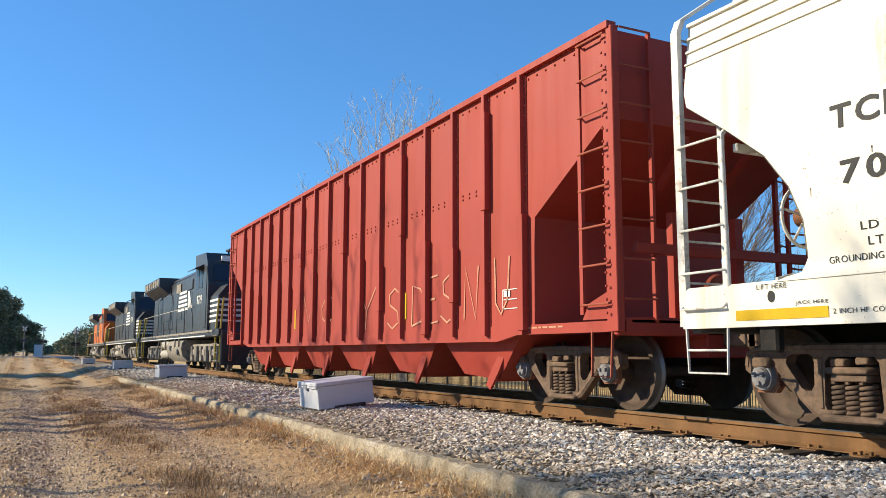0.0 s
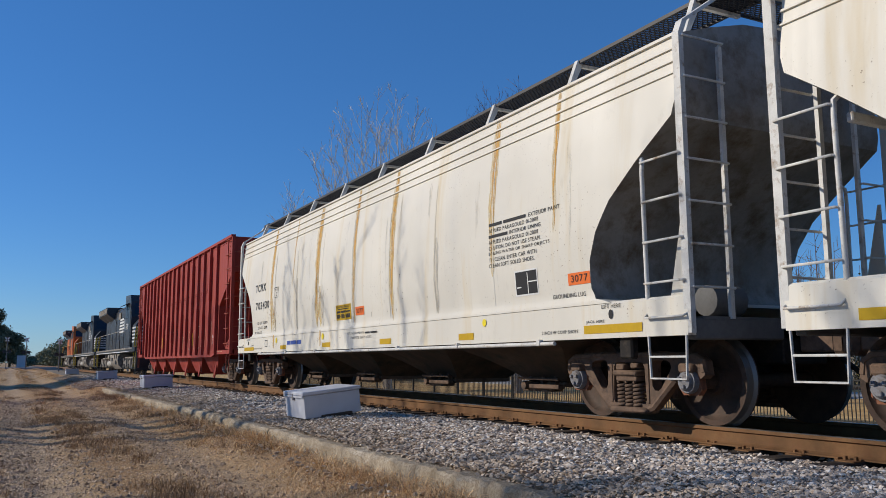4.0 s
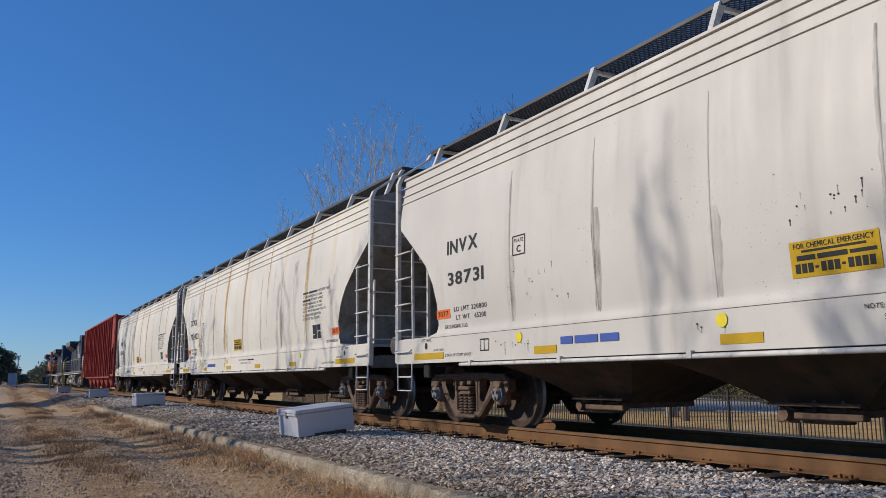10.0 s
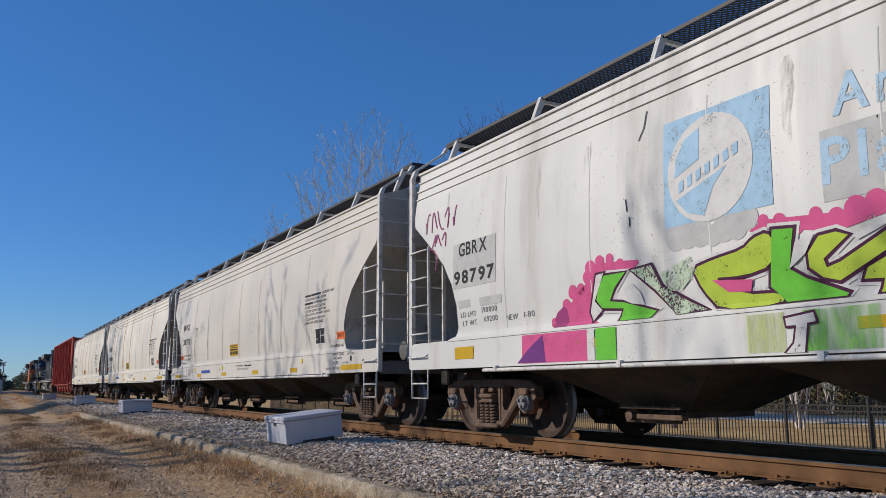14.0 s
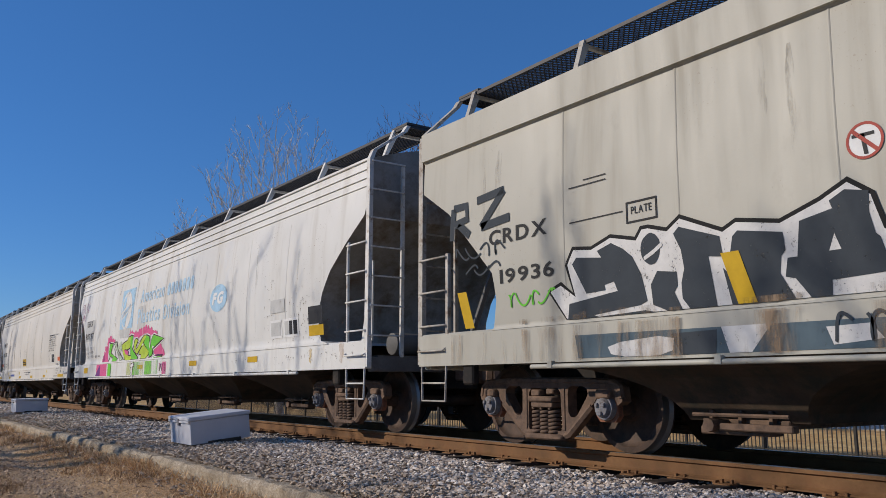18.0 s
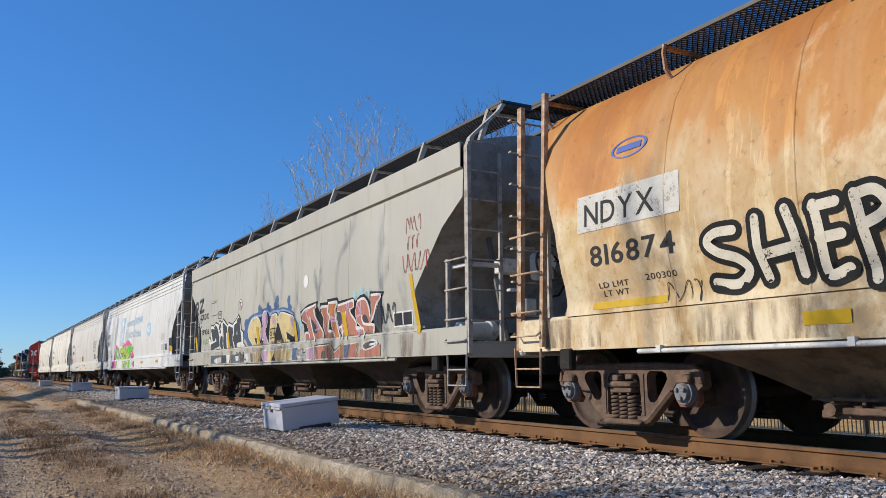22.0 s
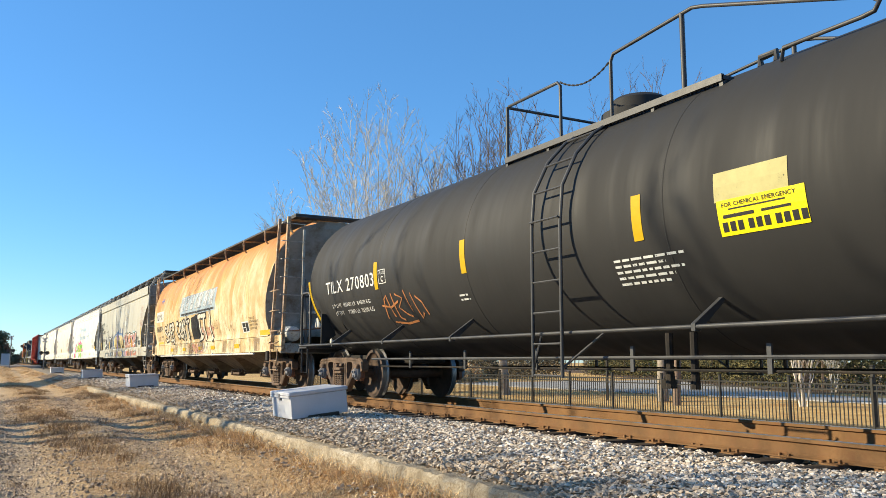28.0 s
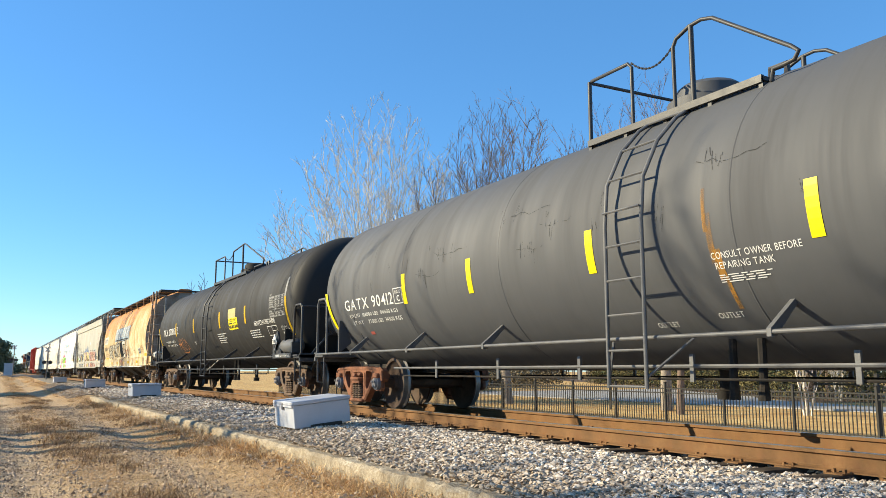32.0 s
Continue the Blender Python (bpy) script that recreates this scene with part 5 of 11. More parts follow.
                g = Geo().tube([(sx * (W - 0.04), ye, z + 0.05), (sx * (W - 0.04), ye + sy * 0.07, z + 0.03), (sx * (W - 0.48), ye + sy * 0.07, z + 0.03), (sx * (W - 0.50), ye, z + 0.05)], 0.013, 6)
                part("end_rung", g, GRIPS_RED, car, smooth=60)
            g = Geo().box(sx * W - 0.02, sx * W + 0.03, ye - sy * 0.62 - 0.03, ye - sy * 0.62 + 0.03, 1.1, Z1)
            part("ladder_stile", g, RED, car)
            g = Geo().box(sx * (W - 0.52) - 0.02, sx * (W - 0.52) + 0.02, ye - 0.02, ye + 0.03, 1.0, Z1)
            part("end_stile", g, RED, car)
            g = Geo().tube([(sx * W, ye - sy * 0.1, 0.95), (sx * (W + 0.02), ye - sy * 0.12, 0.42), (sx * (W + 0.02), ye - sy * 0.45, 0.42), (sx * W, ye - sy * 0.46, 0.95)], 0.016, 6)
            part("stirrup_step", g, GRIPS_RED, car, smooth=60)
            g = Geo().prism([(ye - sy * 0.02, 3.05), (ye - sy * 0.5, 2.6), (ye - sy * 0.5, 2.72), (ye - sy * 0.02, 3.16)], 0, sx * 0.5 - 0.03, sx * 0.5 + 0.03)
            g.box(sx * 0.5 - 0.06, sx * 0.5 + 0.06, ye - sy * 0.3 - 0.05, ye - sy * 0.3 + 0.05, 1.0, 2.3)
            part("end_brace", g, RED, car)
    g = Geo().box(-1.35, 1.35, -half - 0.05, -half + 0.02, 1.75, 1.87, 0.01)
    part("end_beam", g, RED, car)
    g = Geo().lathe([(0, 0.03), (0.02, 0.2), (0.05, 0.22), (0.08, 0.2), (0.05, 0.16), (0.05, 0.03)], (-0.2, -half - 0.12, 1.35), 1, 18)
    g.box(-0.5, -0.05, -half - 0.02, -half + 0.15, 1.06, 1.4, 0.03)
    part("brake_gear", g, GRIPS_RED, car, smooth=40)
    add_truck(car, half - 1.70)
    add_truck(car, -half + 1.70)
    return car, half, lambda z: W

# ---- the train ----
red, red_h, red_skin = red_car(25.6, 6.93)
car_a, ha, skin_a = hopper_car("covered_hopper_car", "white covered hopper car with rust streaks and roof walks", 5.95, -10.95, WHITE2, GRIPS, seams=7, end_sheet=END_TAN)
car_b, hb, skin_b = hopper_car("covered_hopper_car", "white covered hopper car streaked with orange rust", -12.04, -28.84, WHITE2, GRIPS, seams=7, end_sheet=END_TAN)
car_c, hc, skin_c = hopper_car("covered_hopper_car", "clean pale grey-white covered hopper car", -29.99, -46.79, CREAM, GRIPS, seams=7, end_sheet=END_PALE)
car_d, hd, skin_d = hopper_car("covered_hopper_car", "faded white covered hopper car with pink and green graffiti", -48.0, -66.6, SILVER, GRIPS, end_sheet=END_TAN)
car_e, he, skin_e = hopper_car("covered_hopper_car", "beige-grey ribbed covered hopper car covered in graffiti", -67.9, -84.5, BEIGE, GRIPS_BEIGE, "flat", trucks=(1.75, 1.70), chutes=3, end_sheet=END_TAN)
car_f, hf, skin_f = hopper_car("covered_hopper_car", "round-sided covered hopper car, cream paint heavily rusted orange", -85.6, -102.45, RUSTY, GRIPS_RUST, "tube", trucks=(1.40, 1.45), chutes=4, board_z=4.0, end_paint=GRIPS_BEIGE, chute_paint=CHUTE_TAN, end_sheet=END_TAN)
car_g, hg, skin_g = tank_car("tank_car", "matt black tank car with yellow reflective strips", -103.65, -121.5, TANK_BLACK, GRIPS_DARK, 1.5, 2.25, (1.40, 1.80), False, -0.13, (1.74, 0.46, -0.54, -1.71, -3.92, -2.95, -2.25))
car_h, hh, skin_h = tank_car("tank_car", "dull grey-black tank car with scuffed flanks and red-brown trucks", -122.4, -140.25, TANK_GREY, GRIPS_GREY, 1.5, 2.18, (1.38, 1.80), True, -0.62)

# ---- paint, tape and writing on the cars ----
def stain_mat(name, col, cover=0.5, scale=7.0, most=1.0):
    """A thin wash over the paint: rust bleeding or sprayed colour that breaks up at its edges."""
    m, nt, p = nodes_of(name, 0.7)
    n = noise_tex(nt, scale, 5, 0.7, stretch=(1, 1, 0.12))
    fine = noise_tex(nt, scale * 6, 4, 0.7, stretch=(1, 1, 0.3), seed=4)
    nt.links.new(ramp(nt, fine, [(0.3, tuple(c * 0.7 for c in col)), (0.7, col)]), p.inputs["Base Color"])
    a = maths(nt, 'MULTIPLY', grey(nt, n, 0.62 - cover * 0.4, 0.72 - cover * 0.2), grey(nt, fine, 0.25, 0.55, 0, most))
    nt.links.new(a, p.inputs["Alpha"])
    return m


def worn_mat(name, col, keep=0.75, rough=0.75):
    """Spray paint or faded print, flaking here and there."""
    m, nt, p = nodes_of(name, rough)
    n = noise_tex(nt, 5.0, 6, 0.75)
    fine = noise_tex(nt, 40.0, 4, 0.7, seed=3)
    nt.links.new(ramp(nt, n, [(0.3, tuple(c * 0.78 for c in col)), (0.7, col)]), p.inputs["Base Color"])
    nt.links.new(grey(nt, mix(nt, 0.5, n, fine), 0.30 + (1 - keep) * 0.3, 0.36 + (1 - keep) * 0.3), p.inputs["Alpha"])
    return m


STAIN = stain_mat("orange_rust_stain", (0.72, 0.37, 0.06), 1.2, 2.0, 0.78)
WASH = stain_mat("faint_rust_wash", (0.72, 0.55, 0.25), 0.9, 3.0, 0.6)
SEAM_DIRT = stain_mat("grey_seam_dirt", (0.24, 0.22, 0.19), 0.55, 2.0, 0.55)
SILL_DIRT = stain_mat("brown_sill_dirt", (0.30, 0.215, 0.14), 0.32, 2.5)
SILL_WASH = {k: stain_mat("thin_" + k + "_spray", c, 0.62, 1.6, 0.9) for k, c in (("green", (0.20, 0.55, 0.08)), ("lime", (0.52, 0.58, 0.22)), ("pink", (0.62, 0.12, 0.28)))}
RUN = stain_mat("brown_rust_run", (0.42, 0.20, 0.04), 0.7, 2.0, 0.75)
WASH_DIRT = stain_mat("thin_grey_wash", (0.25, 0.225, 0.18), 0.35, 6.0, 0.38)
SPRAY = {k: worn_mat("spray_" + k, c, keep) for k, c, keep in (
    ("pink", (0.62, 0.10, 0.25), 0.8), ("green", (0.14, 0.52, 0.05), 0.85), ("lime", (0.42, 0.55, 0.06), 0.8), ("plum", (0.07, 0.015, 0.05), 0.9), ("white", (0.66, 0.65, 0.62), 0.78),
    ("slate", (0.045, 0.055, 0.065), 0.85), ("cream", (0.60, 0.48, 0.24), 0.76), ("blue", (0.07, 0.13, 0.26), 0.7), ("lilac", (0.50, 0.32, 0.45), 0.85), ("brick", (0.43, 0.18, 0.125), 0.75),
    ("aqua", (0.34, 0.50, 0.52), 0.6), ("black", (0.012, 0.012, 0.012), 0.9), ("magenta", (0.32, 0.05, 0.17), 0.9), ("tagred", (0.40, 0.09, 0.07), 0.85), ("violet", (0.16, 0.04, 0.20), 0.9), ("sky", (0.36, 0.55, 0.70), 0.72), ("tan", (0.45, 0.18, 0.07), 0.75), ("haze_blue", (0.22, 0.33, 0.50), 0.72), ("pale_green", (0.50, 0.60, 0.44), 0.5), ("steel_blue", (0.085, 0.125, 0.15), 0.8))}
SPRAY["pale_patch"] = worn_mat("pale_patch_paint", (0.60, 0.58, 0.52), 0.7)
SPRAY["faded_sky"] = worn_mat("almost_gone_blue_paint", (0.40, 0.57, 0.70), 0.68)
SPRAY["dim_print"] = worn_mat("dim_silver_print", (0.27, 0.27, 0.265), 0.9)
SPRAY["dull_sky"] = worn_mat("faded_grey_blue_paint", (0.31, 0.39, 0.44), 0.85)
SPRAY["banner_white"] = worn_mat("crackled_grey_white_paint", (0.50, 0.53, 0.54), 0.56)
SPRAY["chalk"] = worn_mat("chalk_scrawl", (0.58, 0.29, 0.19), 0.7)
SPRAY["print"] = worn_mat("worn_silver_print", (0.60, 0.61, 0.60), 0.72)
SPRAY["ink"] = worn_mat("worn_black_stencil", (0.035, 0.035, 0.035), 0.8)
SPRAY["scuff"] = worn_mat("dark_scrape_marks", (0.036, 0.036, 0.036), 0.42)
SPRAY["faded_red"] = worn_mat("washed_out_red_spray", (0.56, 0.25, 0.19), 0.55)
SPRAY["bone"] = worn_mat("bone_white_spray", (0.66, 0.60, 0.48), 0.72)
SPRAY["patch"] = worn_mat("grey_patch_paint", (0.50, 0.50, 0.48), 0.85)


def fitted(text, w, h, bold=0.0, shear=0.0):
    vs, fs = lettering(text, bold, shear)
    x0, x1 = min(v[0] for v in vs), max(v[0] for v in vs)
    y0, y1 = min(v[1] for v in vs), max(v[1] for v in vs)
    return [((x - x0) / (x1 - x0) * w, (y - y0) / (y1 - y0) * h) for x, y in vs], fs


def paint_on(car, skin, mat, shapes, name="lettering", label="", off=0.006):
    """shapes: ((vertices, faces), y, z). The sheets are cut at many heights, so that they follow the curved side."""
    if len(shapes) > 1 and name in ("data_panel", "paint_patch", "plate_mark", "round_notice", "maker_mark", "panel_lines", "card_frame"):
        for shape in shapes:
            paint_on(car, skin, mat, [shape], name, label, off)
        return
    bm = bmesh.new()
    for (vs, fs), y0, z0 in shapes:
        bv = [bm.verts.new((0, y0 - u, z0 + v)) for u, v in vs]
        for f in fs:
            try:
                bm.faces.new([bv[i] for i in f])
            except ValueError:
                pass
    zs = [v.co.z for v in bm.verts]
    lo, hi = min(zs), max(zs)
    z = math.ceil(lo / 0.09) * 0.09
    while z < hi and hi - lo > 0.12:
        bmesh.ops.bisect_plane(bm, geom=list(bm.verts) + list(bm.edges) + list(bm.faces), plane_co=(0, 0, z), plane_no=(0, 0, 1))
        z += 0.09
    for v in bm.verts:
        v.co.x = -(skin(v.co.z) + off)
    for f in bm.faces:
        f.normal_update()
        if f.normal.x > 0:
            f.normal_flip()
    me = bpy.data.meshes.new(name)
    bm.to_mesh(me)
    bm.free()
    me.materials.append(mat)
    ob = new(name, me)
    ob.parent = car
    if label:
        ob["label"] = label
    if name in ("fine_lettering", "small_print", "panel_print", "rust_pitting", "notice_writing", "worn_stripe"):
        ob["kind"] = "stuff"
    return ob


def each_on(car, skin, mat, shapes, name="graffiti", label="", off=0.006):
    for i, s in enumerate(shapes):
        paint_on(car, skin, mat, [s], name, label, off + 0.0003 * (i % 6))


def pieces_of(vs, fs):
    """The separate shapes of a line of writing, one a letter."""
    root = list(range(len(vs)))

    def top(i):
        while root[i] != i:
            root[i] = root[root[i]]
            i = root[i]
        return i
    for f in fs:
        for i in f[1:]:
            root[top(i)] = top(f[0])
    groups = {}
    for f in fs:
        groups.setdefault(top(f[0]), []).append(f)
    for faces in groups.values():
        used = sorted({i for f in faces for i in f})
        at = {i: k for k, i in enumerate(used)}
        yield [vs[i] for i in used], [tuple(at[i] for i in f) for f in faces]


def word(car, skin, text, y, z, w, h, mat=INK, bold=0.005, shear=0.0, off=0.006, label=""):
    """Large letters are parts of their own; fine print stays one piece."""
    shape = fitted(text, w, h, bold, shear)
    if h >= 0.11:
        for piece in pieces_of(*shape):
            paint_on(car, skin, mat, [(piece, y, z)], "letter", label, off)
    else:
        paint_on(car, skin, mat, [(shape, y, z)], "fine_lettering", label, 0.0042 if off == 0.006 else off)


def tape(car, skin, y0, y1, z0, z1, mat=YELLOW, off=0.005, name="reflective_strip", label="yellow reflective strip"):
    return paint_on(car, skin, mat, [(rect(y0 - y1, z1 - z0), y0, z0)], name, label, off)


def streak(car, skin, y, z_top, z_low, w, mat=STAIN, seed=1, off=0.0035, power=0.75):
    rnd = random.Random(seed)
    n = 22
    sway = [0.02 * math.sin(i * 0.5 + seed) * i / n for i in range(n + 1)]
    thin = [(1 - i / n) ** power * (0.92 + 0.08 * math.sin(i * 1.3 + seed)) * min(1.0, 0.35 + i / 5) for i in range(n + 1)]
    left = [(sway[i] - w / 2 * thin[i] - rnd.uniform(0, 0.006) * (1 - i / n), (z_low - z_top) * i / n) for i in range(n + 1)]
    right = [(sway[i] + w / 2 * thin[i] + rnd.uniform(0, 0.006) * (1 - i / n), (z_low - z_top) * i / n) for i in range(n + 1)]
    vs = left + right
    fs = [(i, i + 1, n + 2 + i, n + 1 + i) for i in range(n)]
    return paint_on(car, skin, mat, [((vs, fs), y, z_top)], "rust_streak", "", off)


def grown(pts, k):
    """An outline pushed outwards by k."""
    n = len(pts)
    out = []
    area = sum(pts[i][0] * pts[(i + 1) % n][1] - pts[(i + 1) % n][0] * pts[i][1] for i in range(n))
    sg = 1 if area > 0 else -1
    for i in range(n):
        a, b, c = Vector(pts[i - 1]), Vector(pts[i]), Vector(pts[(i + 1) % n])
        d0, d1 = (b - a).normalized(), (c - b).normalized()
        nrm = Vector((d0.y + d1.y, -(d0.x + d1.x)))
        if nrm.length < 1e-6:
            nrm = Vector((d0.y, -d0.x))
        nrm.normalize()
        s = max(0.5, nrm.dot(Vector((d0.y, -d0.x))))
        out.append(tuple(b + nrm * (sg * min(k / s, 1.5 * k))))
    return out


def softened(pts, rounds=2):
    for _ in range(rounds):
        n = len(pts)
        pts = [p for i in range(n) for p in ((0.78 * pts[i][0] + 0.22 * pts[(i + 1) % n][0], 0.78 * pts[i][1] + 0.22 * pts[(i + 1) % n][1]),
                                             (0.22 * pts[i][0] + 0.78 * pts[(i + 1) % n][0], 0.22 * pts[i][1] + 0.78 * pts[(i + 1) % n][1]))]
    return pts


def daub(car, skin, key, pts, off=0.0135, soft=1, rims=()):
    """One sprayed letter or patch, drawn as an outline (y, z), over its rims (colour, width, height)."""
    y0, z0 = pts[0]
    low = 1.31 if z0 > 1.28 or max(z for _, z in pts) > 1.28 else 0.915
    high = 9.0 if low > 1 else 1.255
    shape = softened([(y0 - y, z) for y, z in pts], soft)
    for colour, k, height in rims:
        paint_on(car, skin, SPRAY[colour], [(blob([(u, min(high, max(low, z)) - z0) for u, z in grown(shape, k)]), y0, z0)], "graffiti", "", height)
    paint_on(car, skin, SPRAY[key], [(blob([(u, min(high, max(low, z)) - z0) for u, z in shape]), y0, z0)], "graffiti", "", off)


def cloud(car, skin, mat, spots, off=0.005, seed=1):
    """A sprayed cloud: soft overlapping lobes (y, z, radius) strung along its edge."""
    rnd = random.Random(seed)
    k = 0
    for (ya, za, ra), (yb, zb, rb) in zip(spots, spots[1:] + spots[-1:]):
        gap = math.hypot(yb - ya, zb - za)
        n = max(1, int(gap / 0.13)) if gap < 1.2 else 1
        for i in range(n):
            t = i / n
            r = (ra + (rb - ra) * t) * rnd.uniform(0.7, 1.0)
            y, z = ya + (yb - ya) * t, za + (zb - za) * t + rnd.uniform(-0.04, 0.04)
            z = max(z, 0.93 + r * 0.5)
            pts = [(r * (1 + 0.05 * math.sin(3 * a + k)) * math.cos(a), r * math.sin(a)) for a in [2 * math.pi * q / 26 for q in range(26)]]
            paint_on(car, skin, mat, [(blob(pts), y, z)], "graffiti", "", off + 0.0002 * (k % 9))
            k += 1


def scrawl(car, skin, mat, strokes, width=0.03, off=0.008):
    """Thin hand-drawn strokes, each a list of (y, z), laid as one ribbon."""
    for st in strokes:
        pts = [Vector((st[0][0] - y, z - st[0][1])) for y, z in st]
        left, right = [], []
        for i, p in enumerate(pts):
            d = (pts[min(i + 1, len(pts) - 1)] - pts[max(i - 1, 0)])
            nrm = Vector((-d.y, d.x))
            nrm = nrm.normalized() * width / 2 if nrm.length > 1e-6 else Vector((0, width / 2))
            left.append(tuple(p + nrm))
            right.append(tuple(p - nrm))
        n = len(pts)
        paint_on(car, skin, mat, [((left + right, [(i, i + 1, n + i + 1, n + i) for i in range(n - 1)]), st[0][0], st[0][1])], "graffiti", "", off)


def brush(car, skin, mat, strokes, width=0.05, off=0.012):
    """Smooth sprayed strokes with round ends, each through a few points (y, z)."""
    for st in strokes:
        p = [Vector((st[0][0] - y, z - st[0][1])) for y, z in st]
        p = [p[0] * 2 - p[1]] + p + [p[-1] * 2 - p[-2]]
        line = []
        for i in range(1, len(p) - 2):
            for q in range(6):
                t = q / 6
                line.append(0.5 * (2 * p[i] + (p[i + 1] - p[i - 1]) * t + (2 * p[i - 1] - 5 * p[i] + 4 * p[i + 1] - p[i + 2]) * t * t + (3 * p[i] - p[i - 1] - 3 * p[i + 1] + p[i + 2]) * t ** 3))
        line.append(p[-2])
        n = len(line)
        left, right = [], []
        for i, c in enumerate(line):
            d = (line[min(i + 1, n - 1)] - line[max(i - 1, 0)]).normalized()
            nrm = Vector((-d.y, d.x)) * width / 2
            left.append(tuple(c + nrm))
            right.append(tuple(c - nrm))
        vs = left + right
        fs = [(i, i + 1, n + i + 1, n + i) for i in range(n - 1)]
        for end, sg in ((0, -1), (n - 1, 1)):
            d = (line[min(end + 1, n - 1)] - line[max(end - 1, 0)]).normalized() * sg
            nrm = Vector((-d.y, d.x))
            o = len(vs)
            vs += [tuple(line[end] + (nrm * math.cos(a) + d * math.sin(a)) * width / 2) for a in [math.pi * k / 6 for k in range(1, 6)]]
            first, last = (end, n + end) if sg > 0 else (n + end, end)
            fs.append((first, *range(o, o + 5), last))
        paint_on(car, skin, mat, [((vs, fs), st[0][0], st[0][1])], "graffiti", "", off)


def loops(y, z, w, h, n, seed):
    """A quick looping tag, as strokes."""
    rnd = random.Random(seed)
    out = []
    for k in range(n):
        x0 = y - w * k / n
        pts = []
        ph, tw = rnd.uniform(0, 6.28), rnd.uniform(2.5, 5.5)
        for i in range(25):
            t = i / 24
            pts.append((x0 - w / n * (t * 0.9 + 0.25 * math.sin(ph + tw * t)), z + h * (0.5 + 0.5 * math.sin(ph * 2 + tw * 1.3 * t))))
        out.append(pts)
    return out


def white_hopper_marks(car, half, skin, mark, number, ld, lt, orange_far, streaks, chem=True, mark_at=(1.72, 0.93), number_at=(1.79, 1.20), plate_at=3.45):
    word(car, skin, mark, half - mark_at[0], 2.42, mark_at[1], 0.20, bold=0.022)
    word(car, skin, number, half - number_at[0], 1.97, number_at[1], 0.19, bold=0.022)
    word(car, skin, "LD LMT " + ld, half - 1.92, 1.60, 0.88, 0.068)
    word(car, skin, "LT WT   " + lt, half - 1.97, 1.48, 0.80, 0.068)
    word(car, skin, "GROUNDING LUG", half - 1.62, 1.37, 0.64, 0.055, bold=0.004)
    paint_on(car, skin, INK, [(ring_rect(0.28, 0.25, 0.014), half - plate_at, 2.18), (fitted("PLATE", 0.19, 0.045, 0.01), half - plate_at - 0.045, 2.345), (fitted("C", 0.085, 0.09, 0.02), half - plate_at - 0.095, 2.215)], "plate_mark")
    if orange_far:
        tape(car, skin, half - 1.40, half - 1.80, 1.52, 1.65, ORANGE, name="placard", label="orange number placard")
        word(car, skin, "3077", half - 1.45, 1.55, 0.30, 0.075, off=0.008)
    for y0, y1 in ((half - 0.66, half - 1.60), (4.53, 4.08), (1.65, 1.18), (-1.26, -1.72), (-4.04, -4.46), (-half + 1.56, -half + 0.62)):
        tape(car, skin, y0, y1, 0.955, 1.045)
    for y, s in ((half - 1.05, 1), (-half + 1.10, -1)):
        paint_on(car, skin, INK, [(([(0.035 * u / 0.05, v) for u, v in disc(0.05, 14)[0]], disc(0.05, 14)[1]), y, 1.15)], "lifting_hole")
        word(car, skin, "LIFT HERE", y + 0.15, 1.215, 0.31, 0.042, bold=0.004)
        word(car, skin, "JACK HERE", y - 0.24 if s > 0 else y + 0.42, 1.06, 0.31, 0.038, bold=0.004)
    word(car, skin, "2 INCH HF COMP SHOES", half - 1.64, 0.98, 0.74, 0.042, bold=0.003)
    # blue maker's lettering stays plain bars
    paint_on(car, skin, BLUE, [(rect(w, 0.085), y, 1.05) for y, w in ((4.0, 0.22), (3.74, 0.40), (3.30, 0.30))], "maker_mark", "blue maker's lettering bars")
    if chem:
        tape(car, skin, 0.86, 0.08, 1.45, 1.74, YELLOW, name="emergency_sign", label="yellow emergency notice")
        paint_on(car, skin, INK, [(fitted("FOR CHEMICAL EMERGENCY", 0.70, 0.045, 0.008), 0.82, 1.68), (rect(0.56, 0.018), 0.75, 1.648), (rect(0.17, 0.04), 0.80, 1.585), (rect(0.26, 0.04), 0.61, 1.585), (rect(0.22, 0.028), 0.33, 1.59)] + [(rect(0.045, 0.075), 0.82 - 0.0585 * q, 1.485) for q in (0, 1, 2, 4, 5, 6, 8, 9, 10, 11)] + [(rect(0.03, 0.018), 0.815 - 0.0585 * q, 1.515) for q in (3, 7)], "notice_writing", "", 0.008)
    word(car, skin, "NOTE: CAR IS EQUIPPED WITH", 0.25, 1.155, 0.80, 0.045, bold=0.006)
    paint_on(car, skin, INK, [(rect(0.22, 0.03), -0.60, 1.16), (rect(0.28, 0.03), -0.86, 1.16)], "small_print")
    word(car, skin, "STAINLESS STEEL GRAVITY OUTLETS", 0.10, 1.075, 0.98, 0.045, bold=0.0)
    # trade names stay plain bars
    paint_on(car, skin, INK, [(rect(0.32, 0.04), -4.92, 2.43), (rect(0.52, 0.04), -5.28, 2.43), (rect(0.46, 0.04), -4.92, 2.273)], "small_print")
